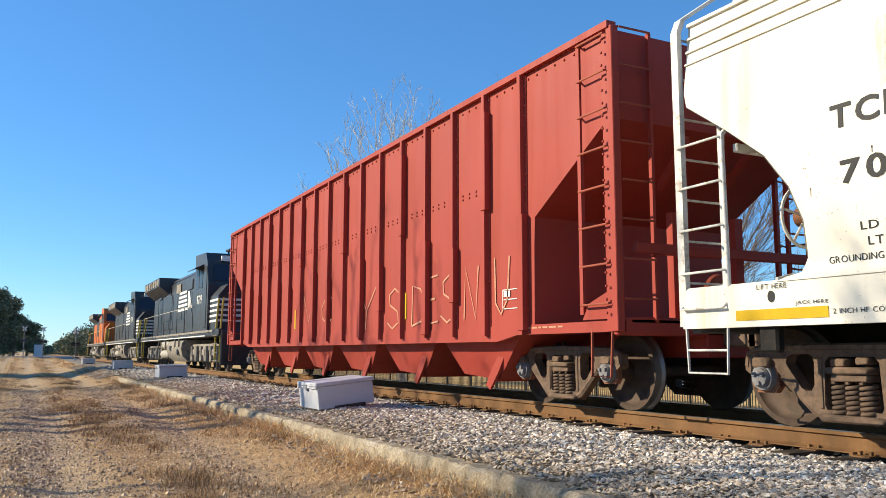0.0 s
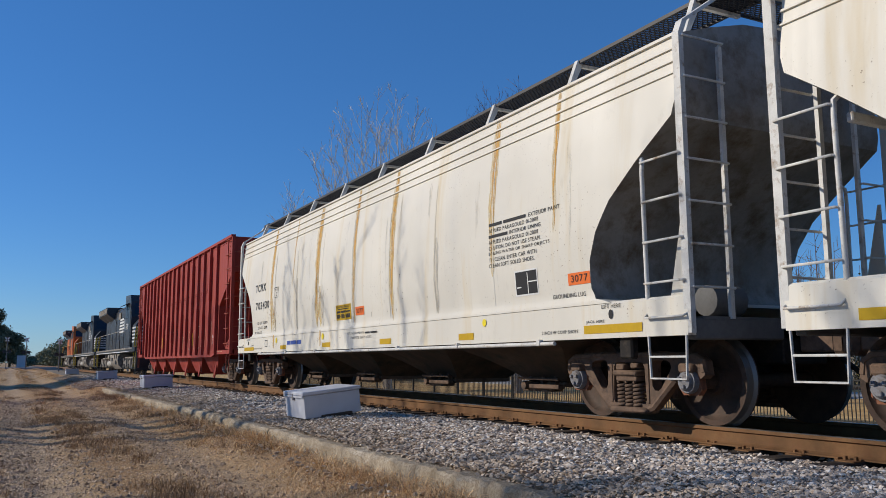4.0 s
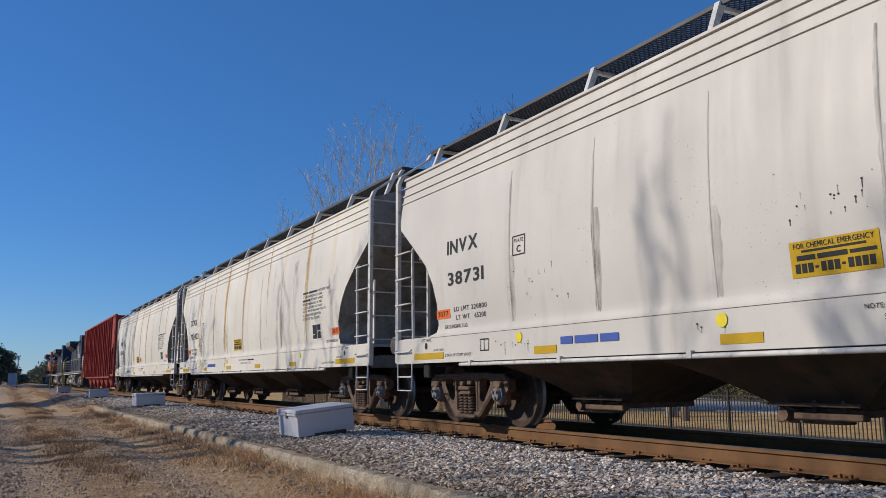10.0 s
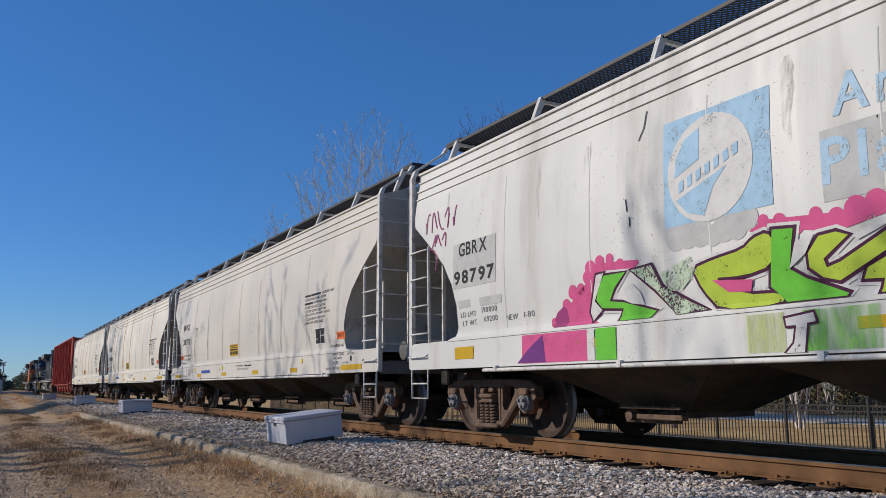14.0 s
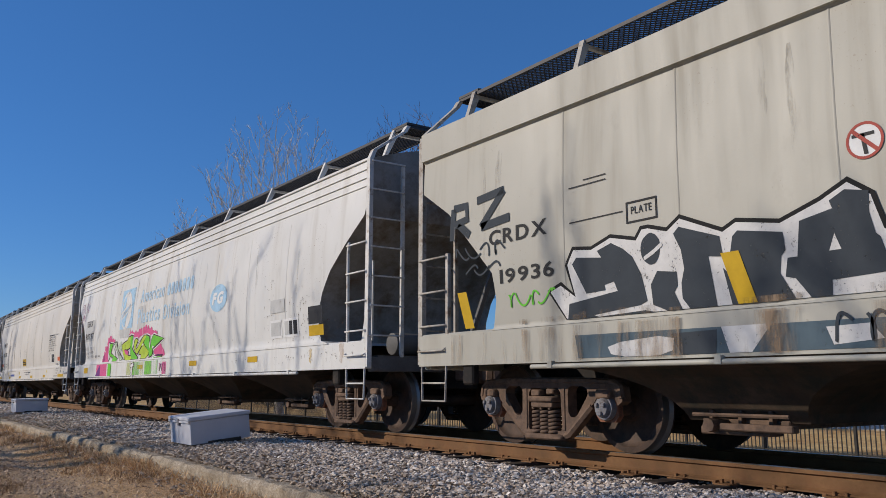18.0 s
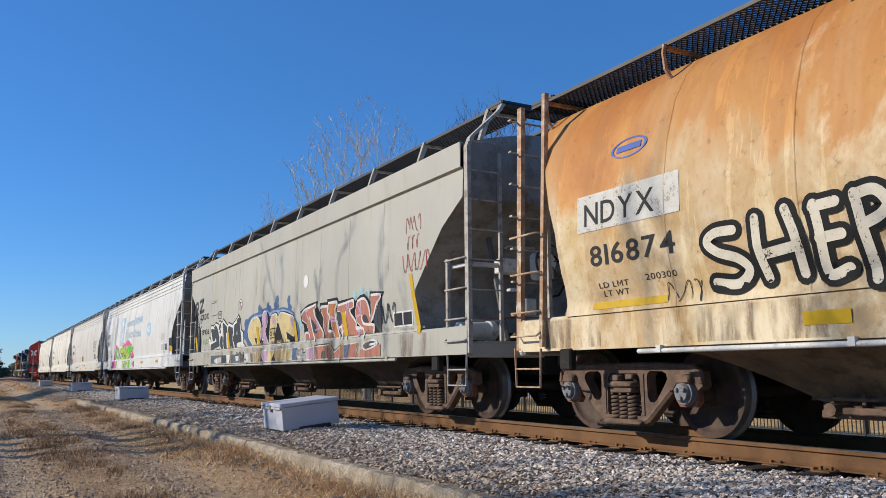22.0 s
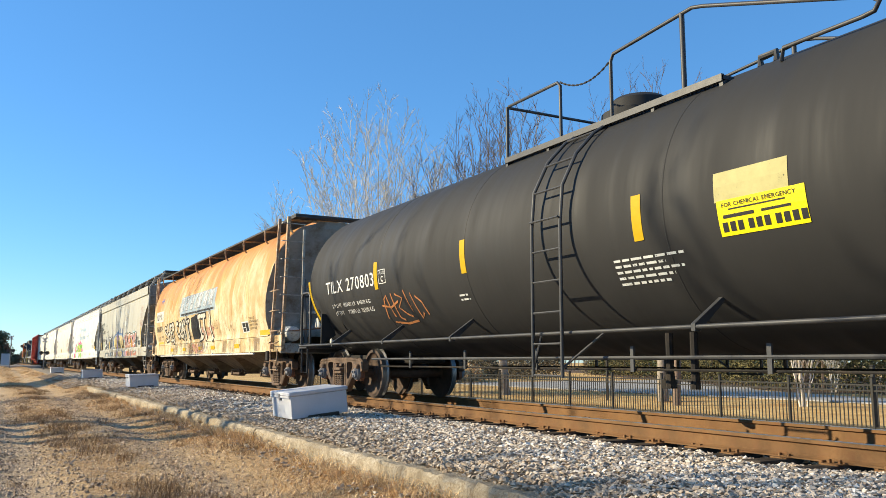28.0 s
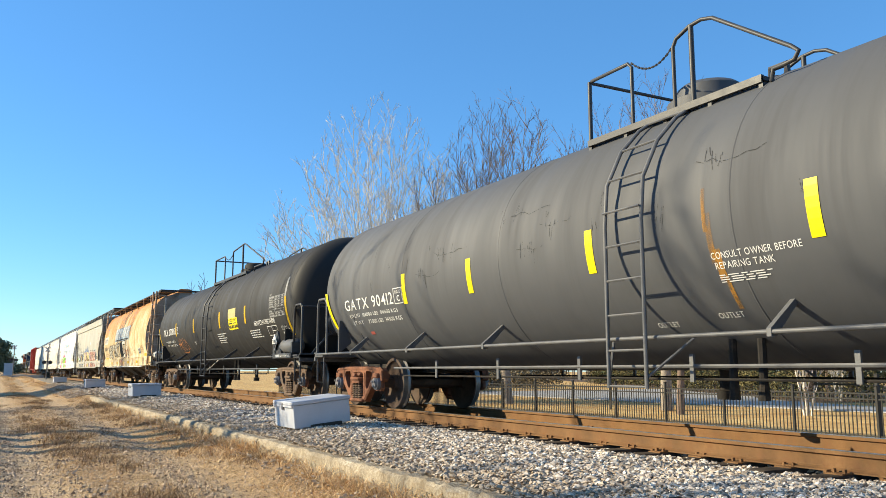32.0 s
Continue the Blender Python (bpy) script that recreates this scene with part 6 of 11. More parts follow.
    for k, (txt, y) in enumerate((("EXTERIOR PAINT", -5.86), ("APPLIED PARAGOULD 01-2008", -4.92), ("INTERIOR LINING", -5.43), ("APPLIED PARAGOULD 01-2008", -4.92), ("CAUTION. DO NOT USE STEAM.", -4.92), ("BOILING WATER OR SHARP OBJECTS", -4.92), ("TO CLEAN. ENTER CAR WITH", -4.92), ("CLEAN SOFT SOLED SHOES.", -4.92))):
        word(car, skin, txt, y, 2.425 - 0.078 * k, 0.046 * len(txt), 0.052, bold=0.005)
    if not streaks:
        for k, txt in enumerate(("EMPTY LOAD", "1/4\" ADJ", "BLOCK")):
            word(car, skin, txt, -6.46, 1.215 - 0.075 * k, 0.052 * len(txt), 0.052, bold=0.005)
    word(car, skin, "GROUNDING LUG", -6.30, 1.375, 0.62, 0.05, bold=0.004)
    word(car, skin, "2 INCH HF COMP SHOES", -6.08, 0.97, 0.70, 0.04, bold=0.003)
    paint_on(car, skin, CHALK, [(rect(0.50, 0.32), -5.52, 1.46)], "data_panel", "white-edged black data panel", 0.004)
    paint_on(car, skin, INK, [(rect(0.46, 0.28), -5.54, 1.48)], "data_panel", "", 0.0055)
    paint_on(car, skin, CHALK, [(rect(0.015, 0.26), -5.80, 1.48), (rect(0.20, 0.014), -5.82, 1.62), (rect(0.10, 0.014), -5.56, 1.56)], "panel_lines", "", 0.008)
    tape(car, skin, -6.62, -7.02, 1.51, 1.645, ORANGE, name="placard", label="orange number placard")
    word(car, skin, "3077", -6.68, 1.54, 0.30, 0.08, off=0.008)
    paint_on(car, skin, INK, [(ring_rect(0.22, 0.16, 0.014), half - 2.62, 1.03), (rect(0.014, 0.16), half - 2.72, 1.03)], "card_frame", "small routing card frame")
    each_on(car, skin, YELLOW2, [(disc(0.065), 4.85, 1.17), (disc(0.065), 1.62, 1.17), (disc(0.05), -4.75, 1.17)], "round_sticker")
    for i, (y, w, low) in enumerate(streaks):
        streak(car, skin, y + 0.01, 3.86, low - 0.05, w * 1.0, WASH, i + 31, 0.003, 0.3)
        streak(car, skin, y, 3.86, low, w * 0.21, STAIN, i + 3, 0.0035, 0.3)
        streak(car, skin, y - w * 0.20, 3.86, low + 0.5, w * 0.09, STAIN, i + 53, 0.0038, 0.4)
        streak(car, skin, y + w * 0.18, 3.86, low + 0.25, w * 0.07, STAIN, i + 73, 0.0038, 0.4)


white_hopper_marks(car_a, ha, skin_a, "TCMX", "703430", "221000", "65000", False, [(5.28, 0.26, 1.42), (3.6, 0.10, 2.4), (1.98, 0.34, 1.40), (-0.08, 0.20, 1.35), (-1.78, 0.24, 1.38), (-5.0, 0.22, 1.8), (-6.4, 0.12, 2.2)])
white_hopper_marks(car_b, hb, skin_b, "TCMX", "703423", "221000", "65000", True, [(5.2, 0.18, 1.42), (3.42, 0.08, 2.5), (1.93, 0.30, 1.45), (-0.05, 0.22, 1.38), (-2.2, 0.10, 2.6), (-5.12, 0.22, 1.40)])
white_hopper_marks(car_c, hc, skin_c, "INVX", "38731", "220800", "65200", True, [], True, (1.75, 0.85), (1.78, 0.98), 3.47)
tape(car_a, skin_a, -0.14, -0.55, 1.50, 1.655, ORANGE, name="placard", label="orange number placard")
word(car_a, skin_a, "3077", -0.19, 1.535, 0.31, 0.085, off=0.008)
for car, skin in ((car_a, skin_a), (car_b, skin_b), (car_c, skin_c)):
    for k in range(7):
        streak(car, skin, 5.01 - 1.67 * k, 3.3 - 0.15 * (k % 3), 1.36, 0.05, SEAM_DIRT, 200 + k, 0.0072, 0.2)
        streak(car, skin, 4.96 - 1.67 * k, 2.2 + 0.3 * (k % 2), 1.36, 0.16, SEAM_DIRT, 220 + k, 0.0028, 0.3)
PIT = flat("dark_brown_rust_pit", (0.075, 0.04, 0.022), 0.8)
PIT_ORANGE = flat("orange_brown_rust_spot", (0.36, 0.15, 0.045), 0.8)
rnd = random.Random(11)


def pit_shapes(count, y0, z0, sy, sz, low, high, tail):
    """Little round rust pits, most with a thin run below."""
    out = []
    while len(out) < count:
        y, z = rnd.gauss(y0, sy), rnd.gauss(z0, sz)
        if low < z < high:
            r = rnd.uniform(0.003, 0.0105)
            out.append((disc(r, 6), y, z))
            if rnd.random() < 0.55:
                ln = rnd.uniform(0.25, 1.0) * tail
                out.append((rect(r * 0.55, ln), y + r * 0.28, z - ln))
    return out


for car, skin, zones in ((car_a, skin_a, ((5.1, 1.75, 0.20, 0.22, 70), (4.6, 1.85, 0.9, 0.3, 60), (1.85, 1.8, 0.3, 0.25, 60), (-1.7, 1.8, 0.4, 0.25, 40))), (car_b, skin_b, ((5.12, 1.78, 0.17, 0.22, 120), (4.9, 1.9, 0.75, 0.25, 110), (2.6, 2.05, 0.5, 0.2, 36), (1.9, 1.8, 0.2, 0.25, 50), (-1.4, 1.9, 0.6, 0.25, 40), (-2.8, 1.7, 0.5, 0.2, 30))), (car_c, skin_c, ((4.6, 1.75, 0.3, 0.14, 30), (0.3, 2.05, 0.3, 0.14, 30), (-1.2, 2.1, 0.3, 0.14, 30), (-5.2, 1.7, 0.16, 0.12, 40)))):
    for y0, z0, sy, sz, n in zones:
        paint_on(car, skin, PIT, pit_shapes(n, y0, z0, sy, sz, 1.4, 2.5, 0.075), "rust_pitting", "", 0.0042)
    for y0 in (5.15, 4.78, 1.9):
        paint_on(car, skin, PIT, pit_shapes(9, y0, 1.12, 0.13, 0.03, 1.03, 1.2, 0.09), "rust_pitting", "", 0.0042)
for y0, z0, sy, sz, n in ((-6.1, 1.9, 0.14, 0.3, 60), (-7.3, 1.75, 0.45, 0.3, 130), (-8.1, 1.5, 0.25, 0.15, 40), (-3.4, 1.9, 0.5, 0.4, 40), (1.0, 2.2, 0.8, 0.4, 30)):
    paint_on(car_d, skin_d, PIT, pit_shapes(n, y0, z0, sy, sz, 1.36, 2.9, 0.05), "rust_pitting", "", 0.0042)
for y0, n in ((-7.0, 26), (-8.2, 20), (-5.0, 14)):
    paint_on(car_d, skin_d, PIT, pit_shapes(n, y0, 1.12, 0.35, 0.05, 1.0, 1.24, 0.05), "rust_pitting", "", 0.0042)
streak(car_d, skin_d, -8.62, 1.30, 0.98, 0.16, RUN, 341, 0.0034, 0.3)
streak(car_d, skin_d, -7.62, 1.24, 1.0, 0.10, WASH, 342, 0.0034, 0.3)
for car, skin, ys in ((car_a, skin_a, (5.2, 1.9)), (car_b, skin_b, (5.16, 1.95))):
    for k, yq in enumerate(ys):
        for q in range(6):
            streak(car, skin, yq + rnd.uniform(-0.24, 0.10), 2.2 - 0.12 * q, 1.36 + 0.05 * q, 0.10, WASH, 320 + 7 * k + q, 0.0024 + 0.0002 * q, 0.35)
        paint_on(car, skin, PIT_ORANGE, [(disc(rnd.uniform(0.006, 0.013), 7), rnd.gauss(yq - 0.06, 0.14), rnd.gauss(1.82, 0.14)) for _ in range(46)], "rust_pitting", "orange rust spots", 0.0038)
        streak(car, skin, yq - 0.1, 1.30, 0.98, 0.14, WASH, 311 + k, 0.0030, 0.25)
        streak(car, skin, yq - 0.12, 1.30, 0.97, 0.04, STAIN, 313 + k, 0.0034, 0.25)

# faded white hopper with the pink and green piece
word(car_d, skin_d, "GBRX", 7.80, 2.40, 0.72, 0.19, SPRAY["ink"], 0.02)
paint_on(car_d, skin_d, SPRAY["patch"], [(rect(1.08, 0.62), 7.95, 1.97), (rect(0.30, 0.10), 7.82, 1.70), (rect(0.52, 0.11), 7.28, 1.69)], "paint_patch", "grey touch-up patches", 0.004)
word(car_d, skin_d, "98797", 7.92, 2.02, 1.02, 0.19, SPRAY["ink"], 0.03)
word(car_d, skin_d, "LD LMT", 7.78, 1.575, 0.40, 0.07, INK_GREY, 0.0)
word(car_d, skin_d, "198800", 7.24, 1.60, 0.36, 0.07, INK_GREY, 0.0)
word(car_d, skin_d, "LT WT", 7.74, 1.455, 0.36, 0.07, INK_GREY, 0.0)
word(car_d, skin_d, "69200", 7.20, 1.48, 0.32, 0.07, INK_GREY, 0.0)
word(car_d, skin_d, "NEW", 6.68, 1.46, 0.25, 0.07, INK_GREY, 0.0)
word(car_d, skin_d, "1-80", 6.30, 1.47, 0.22, 0.07, INK_GREY, 0.0)
scrawl(car_d, skin_d, SPRAY["magenta"], loops(8.85, 2.88, 1.0, 0.30, 5, 3) + loops(8.62, 2.62, 0.5, 0.2, 3, 6) + [[(8.55, 2.62), (8.42, 2.5), (8.46, 2.3)]], 0.02)
for y0, y1, z0, z1 in ((7.95, 7.46, 1.02, 1.18), (5.4, 4.95, 1.07, 1.16), (2.0, 1.55, 1.07, 1.16), (-1.94, -2.39, 1.07, 1.17), (-5.12, -5.56, 1.07, 1.17), (-7.54, -8.03, 1.42, 1.58)):
    tape(car_d, skin_d, y0, y1, z0, z1)
tape(car_d, skin_d, 3.88, 2.64, 2.13, 3.17, SPRAY["sky"], name="faded_logo", label="faded blue logo panel with a white ring")
paint_on(car_d, skin_d, SPRAY["white"], [(disc(0.50, 32), 3.32, 2.61)], "faded_logo", "", 0.008)
paint_on(car_d, skin_d, SPRAY["sky"], [(blob([(-0.41, -0.02), (-0.10, 0.10), (-0.10, 0.40), (-0.28, 0.33), (-0.39, 0.16)]), 3.32, 2.61)], "faded_logo", "", 0.011)
paint_on(car_d, skin_d, SPRAY["sky"], [(blob([(-0.40, -0.24), (0.22, -0.03), (0.06, -0.18), (-0.06, -0.44), (-0.26, -0.38)]), 3.32, 2.61)], "faded_logo", "", 0.011)
for q in range(7):
    paint_on(car_d, skin_d, SPRAY["sky"], [(blob([(-0.36 + 0.108 * q, -0.175 + 0.034 * q), (-0.30 + 0.108 * q, -0.15 + 0.034 * q), (-0.30 + 0.108 * q, -0.05 + 0.034 * q), (-0.36 + 0.108 * q, -0.075 + 0.034 * q)]), 3.32, 2.61)], "faded_logo", "", 0.0125)
cloud(car_d, skin_d, SPRAY["patch"], [(3.75, 2.02, 0.16), (3.3, 1.98, 0.14), (2.9, 2.08, 0.12)], 0.0036, 5)
tape(car_d, skin_d, 2.18, 1.55, 2.05, 2.62, SPRAY["patch"], 0.0038, "paint_patch", "grey touch-up patch")
scrawl(car_d, skin_d, SPRAY["ink"], [[(4.13, 3.39), (4.16, 3.22), (4.23, 3.10)], [(4.42, 2.53), (4.40, 2.4)], [(4.37, 2.34), (4.36, 2.24)]], 0.014)
word(car_d, skin_d, "American", 2.06, 2.70, 1.95, 0.34, SPRAY["faded_sky"], 0.02, label="faded pale blue lettering")
each_on(car_d, skin_d, SPRAY["faded_sky"], [(blob(softened([(0, 0), (0.2, 0), (0.2, 0.28), (0, 0.28)], 1)), -0.15 - 0.27 * k, 2.70) for k in range(7)], "faded_block", "faded pale blue blocks")
word(car_d, skin_d, "Plastics", 2.18, 2.18, 1.88, 0.37, SPRAY["faded_sky"], 0.02, label="faded pale blue lettering")
word(car_d, skin_d, "Division", 0.03, 2.16, 1.85, 0.34, SPRAY["faded_sky"], 0.02, label="faded pale blue lettering")
paint_on(car_d, skin_d, SPRAY["sky"], [(([(0.62 * x / 0.36, y) for x, y in disc(0.27, 28)[0]], disc(0.36, 28)[1]), -3.55, 2.35)], "oval_sign", "pale blue oval sign")
paint_on(car_d, skin_d, CHALK, [(fitted("FG", 0.62, 0.24, 0.05, 0.2), -3.22, 2.23)], "oval_sign", "", 0.010)
paint_on(car_d, skin_d, CHALK, [(rect(0.46, 0.30), -6.08, 1.44), (rect(0.56, 0.30), -6.62, 1.44)], "data_panel", "white-edged data panels", 0.005)
paint_on(car_d, skin_d, SPRAY["patch"], [(rect(0.38, 0.22), -6.12, 1.48), (rect(0.14, 0.22), -6.66, 1.48), (rect(0.55, 0.22), -6.1, 1.86)], "data_panel", "", 0.008)
paint_on(car_d, skin_d, INK, [(rect(0.12, 0.22), -6.83, 1.48), (rect(0.14, 0.22), -6.99, 1.48), (rect(0.47, 0.27), -7.54, 1.60)], "data_panel", "", 0.008)
# pink cloud and green word
cloud(car_d, skin_d, SPRAY["pink"], [(5.71, 1.34, 0.07), (5.46, 1.54, 0.09), (5.33, 1.65, 0.09), (5.05, 1.81, 0.09), (5.01, 1.94, 0.09), (4.54, 1.91, 0.07)], 0.0037)
cloud(car_d, skin_d, SPRAY["pink"], [(2.76, 2.01, 0.07), (2.44, 1.95, 0.08), (2.09, 1.95, 0.09), (1.76, 1.99, 0.09), (1.54, 2.03, 0.1), (1.17, 2.0, 0.09), (0.9, 1.97, 0.08), (0.56, 1.9, 0.06), (0.44, 1.85, 0.05)], 0.0039, 3)
daub(car_d, skin_d, "pink", [(5.69, 1.26), (5.47, 1.48), (5.27, 1.65), (5.02, 1.78), (5.01, 1.94), (4.47, 1.91), (4.21, 1.88), (4.44, 1.77), (4.79, 1.76), (5.06, 1.39), (4.87, 1.24)], 0.0045, 1)
daub(car_d, skin_d, "pink", [(2.91, 1.94), (2.76, 2.02), (2.09, 1.96), (1.76, 1.99), (1.53, 2.04), (1.17, 2.01), (0.9, 1.99), (0.46, 1.9), (0.43, 1.82), (0.84, 1.84), (1.3, 1.88), (1.64, 1.89), (2.1, 1.81), (2.5, 1.9)], 0.0046, 0)
daub(car_d, skin_d, "pink", [(0.72, 1.48), (0.6, 1.55), (0.13, 1.64), (0.07, 1.55), (-0.11, 1.46), (-0.16, 1.33), (0.04, 1.34), (0.7, 1.38)], 0.0047, 1)
daub(car_d, skin_d, "magenta", [(5.72, 1.26), (5.68, 1.45), (5.47, 1.56), (5.42, 1.3)], 0.0055, 1)
daub(car_d, skin_d, "white", [(4.91, 1.81), (4.79, 1.82), (4.97, 1.54), (4.86, 1.44), (5.01, 1.34), (5.05, 1.43)], 0.0125, 0, [("plum", 0.028, 0.0100)])
daub(car_d, skin_d, "green", [(4.89, 1.67), (4.79, 1.79), (4.46, 1.79), (4.64, 1.65), (4.73, 1.52), (4.52, 1.49), (4.07, 1.37), (4.15, 1.29), (4.59, 1.28), (4.53, 1.43), (4.86, 1.46), (4.94, 1.55)], 0.0135, 0, [("white", 0.055, 0.0070), ("plum", 0.028, 0.0100)])
daub(car_d, skin_d, "white", [(4.65, 1.57), (4.38, 1.67), (4.27, 1.57), (4.22, 1.44), (4.41, 1.47)], 0.014, 0)
daub(car_d, skin_d, "pale_green", [(4.38, 1.8), (4.09, 1.81), (3.98, 1.6), (3.62, 1.41), (3.42, 1.33), (3.8, 1.3), (4.06, 1.57)], 0.0128, 0, [("plum", 0.028, 0.0100)])
daub(car_d, skin_d, "pale_green", [(3.98, 1.72), (3.59, 1.83), (3.52, 1.68), (3.74, 1.52), (3.9, 1.55)], 0.0126, 0)
daub(car_d, skin_d, "lime", [(3.56, 1.71), (3.31, 1.76), (2.98, 1.8), (2.87, 1.88), (2.72, 1.91), (2.65, 1.8), (2.71, 1.63), (2.98, 1.58), (3.37, 1.6), (3.01, 1.42), (2.63, 1.4), (2.62, 1.31), (3.28, 1.31), (3.47, 1.51)], 0.0138, 1, [("white", 0.055, 0.0070), ("plum", 0.028, 0.0100)])
daub(car_d, skin_d, "pink", [(3.35, 1.58), (2.91, 1.54), (2.94, 1.44), (3.18, 1.46)], 0.0168, 0)
daub(car_d, skin_d, "green", [(2.67, 1.92), (2.47, 1.9), (2.54, 1.58), (2.4, 1.49), (2.05, 1.34), (2.06, 1.32), (2.59, 1.32), (2.74, 1.46)], 0.0141, 0, [("white", 0.055, 0.0070), ("plum", 0.028, 0.0100)])
daub(car_d, skin_d, "lime", [(2.36, 1.68), (2.25, 1.8), (2.1, 1.81), (2.0, 1.77), (2.23, 1.62), (2.21, 1.55), (2.09, 1.58), (1.47, 1.86), (1.27, 1.86), (1.39, 1.77), (1.76, 1.6), (2.11, 1.44), (2.25, 1.48), (2.36, 1.57)], 0.0144, 0, [("white", 0.055, 0.0070), ("plum", 0.028, 0.0100)])
daub(car_d, skin_d, "lime", [(1.88, 1.51), (1.63, 1.61), (1.49, 1.67), (1.42, 1.6), (1.09, 1.48), (1.13, 1.41), (1.36, 1.31), (1.79, 1.32), (1.76, 1.42), (1.92, 1.43)], 0.0147, 0, [("white", 0.055, 0.0070), ("plum", 0.028, 0.0100)])
daub(car_d, skin_d, "green", [(1.38, 1.77), (1.26, 1.86), (1.02, 1.82), (0.99, 1.75), (1.03, 1.66), (1.0, 1.51), (0.94, 1.57), (0.82, 1.76), (0.66, 1.84), (-0.13, 1.73), (0.11, 1.69), (0.64, 1.56), (0.79, 1.54), (0.79, 1.43), (0.88, 1.36), (1.08, 1.34), (1.1, 1.48), (1.34, 1.6), (1.48, 1.69)], 0.015, 0, [("white", 0.055, 0.0070), ("plum", 0.028, 0.0100)])
daub(car_d, skin_d, "white", [(2.54, 1.58), (2.46, 1.79), (2.28, 1.83), (2.38, 1.68)], 0.0185, 0)
daub(car_d, skin_d, "white", [(1.96, 1.76), (1.82, 1.81), (1.51, 1.89), (1.57, 1.84), (1.93, 1.72)], 0.0185, 0)
daub(car_d, skin_d, "white", [(1.01, 1.72), (0.95, 1.62), (0.98, 1.52), (1.03, 1.6)], 0.0185, 0)
daub(car_d, skin_d, "white", [(0.77, 1.59), (0.64, 1.58), (0.71, 1.53), (0.79, 1.53)], 0.0185, 0)
daub(car_d, skin_d, "white", [(0.77, 1.38), (0.4, 1.33), (0.41, 1.31), (0.7, 1.34)], 0.0185, 0)
daub(car_d, skin_d, "white", [(0.82, 1.85), (0.7, 1.86), (0.67, 1.82), (0.77, 1.82)], 0.0185, 0)
daub(car_d, skin_d, "white", [(1.62, 1.66), (1.5, 1.69), (1.54, 1.64), (1.67, 1.61)], 0.0185, 0)
daub(car_d, skin_d, "green", [(0.72, 1.35), (0.37, 1.36), (0.02, 1.35), (0.03, 1.32), (0.66, 1.31)], 0.012, 0, [("plum", 0.028, 0.0100)])
tape(car_d, skin_d, 6.34, 5.12, 0.925, 1.255, SPRAY["pink"], 0.0052, "graffiti", "")
daub(car_d, skin_d, "violet", [(6.44, 0.93), (6.19, 1.10), (5.92, 1.24), (5.87, 0.93)], 0.007, 0)
tape(car_d, skin_d, 5.12, 5.0, 0.925, 1.255, SPRAY["white"], 0.0072, "graffiti", "")
tape(car_d, skin_d, 4.98, 4.66, 0.925, 1.255, SPRAY["green"], 0.0074, "graffiti", "")
tape(car_d, skin_d, 3.01, 2.63, 0.925, 1.245, SILL_WASH["lime"], 0.0058, "graffiti", "")
tape(car_d, skin_d, 2.46, 1.81, 0.925, 1.245, SILL_WASH["green"], 0.0064, "graffiti", "")
tape(car_d, skin_d, 1.76, 1.51, 0.925, 1.245, SILL_WASH["lime"], 0.0058, "graffiti", "")
tape(car_d, skin_d, 1.37, 0.32, 0.925, 1.245, SILL_WASH["green"], 0.0070, "graffiti", "")
tape(car_d, skin_d, -0.04, -0.33, 0.925, 1.20, SILL_WASH["pink"], 0.0052, "graffiti", "")
daub(car_d, skin_d, "white", [(2.62, 1.19), (2.36, 1.22), (2.34, 1.15), (2.42, 1.14), (2.46, 0.88), (2.63, 0.88), (2.55, 0.99), (2.52, 1.13), (2.61, 1.13)], 0.0115, 0, [("plum", 0.02, 0.0095)])
scrawl(car_d, skin_d, SPRAY["magenta"], loops(0.2, 1.0, 0.5, 0.16, 3, 8), 0.03)

# beige car, lettered and sprayed along its whole lower side
word(car_e, skin_e, "CRDX", 6.88, 2.20, 0.95, 0.17, SPRAY["ink"], 0.022)
word(car_e, skin_e, "19936", 6.70, 1.76, 0.86, 0.16, SPRAY["ink"], 0.022)
for st in ([(7.58, 2.36), (7.55, 2.74)], [(7.55, 2.74), (7.30, 2.74), (7.28, 2.58), (7.52, 2.54)], [(7.45, 2.54), (7.24, 2.38)], [(7.10, 2.76), (6.62, 2.80)], [(6.62, 2.80), (7.02, 2.44)], [(7.02, 2.44), (6.52, 2.48)]):
    scrawl(car_e, skin_e, SPRAY["slate"], [st], 0.095, 0.0085)
scrawl(car_e, skin_e, SPRAY["slate"], loops(7.5, 2.1, 0.9, 0.15, 4, 12) + loops(7.3, 1.9, 0.6, 0.12, 3, 15), 0.022)
scrawl(car_e, skin_e, SPRAY["green"], loops(6.6, 1.5, 0.9, 0.14, 5, 21), 0.02)
each_on(car_e, skin_e, CHALK, [(disc(0.135, 22), 2.64, 2.37), (disc(0.13, 22), -2.08, 2.48)], "round_notice", "round white notice", 0.005)
paint_on(car_e, skin_e, SPRAY["tagred"], [(([(0.115 * math.cos(a) if k % 2 == 0 else 0.135 * math.cos(a), 0.115 * math.sin(a) if k % 2 == 0 else 0.135 * math.sin(a)) for k in range(2) for a in [i * 2 * math.pi / 22 for i in range(22)]], [(i, (i + 1) % 22, 22 + (i + 1) % 22, 22 + i) for i in range(22)]), 2.64, 2.37), (blob([(-0.09, 0.07), (-0.07, 0.09), (0.09, -0.07), (0.07, -0.09)]), 2.64, 2.37)], "round_notice", "", 0.008)
paint_on(car_e, skin_e, INK, [(rect(0.16, 0.025), 2.73, 2.40), (blob([(-0.01, -0.09), (0.02, -0.09), (0.0, 0.06), (-0.03, 0.06)]), 2.64, 2.36)], "round_notice", "", 0.0075)
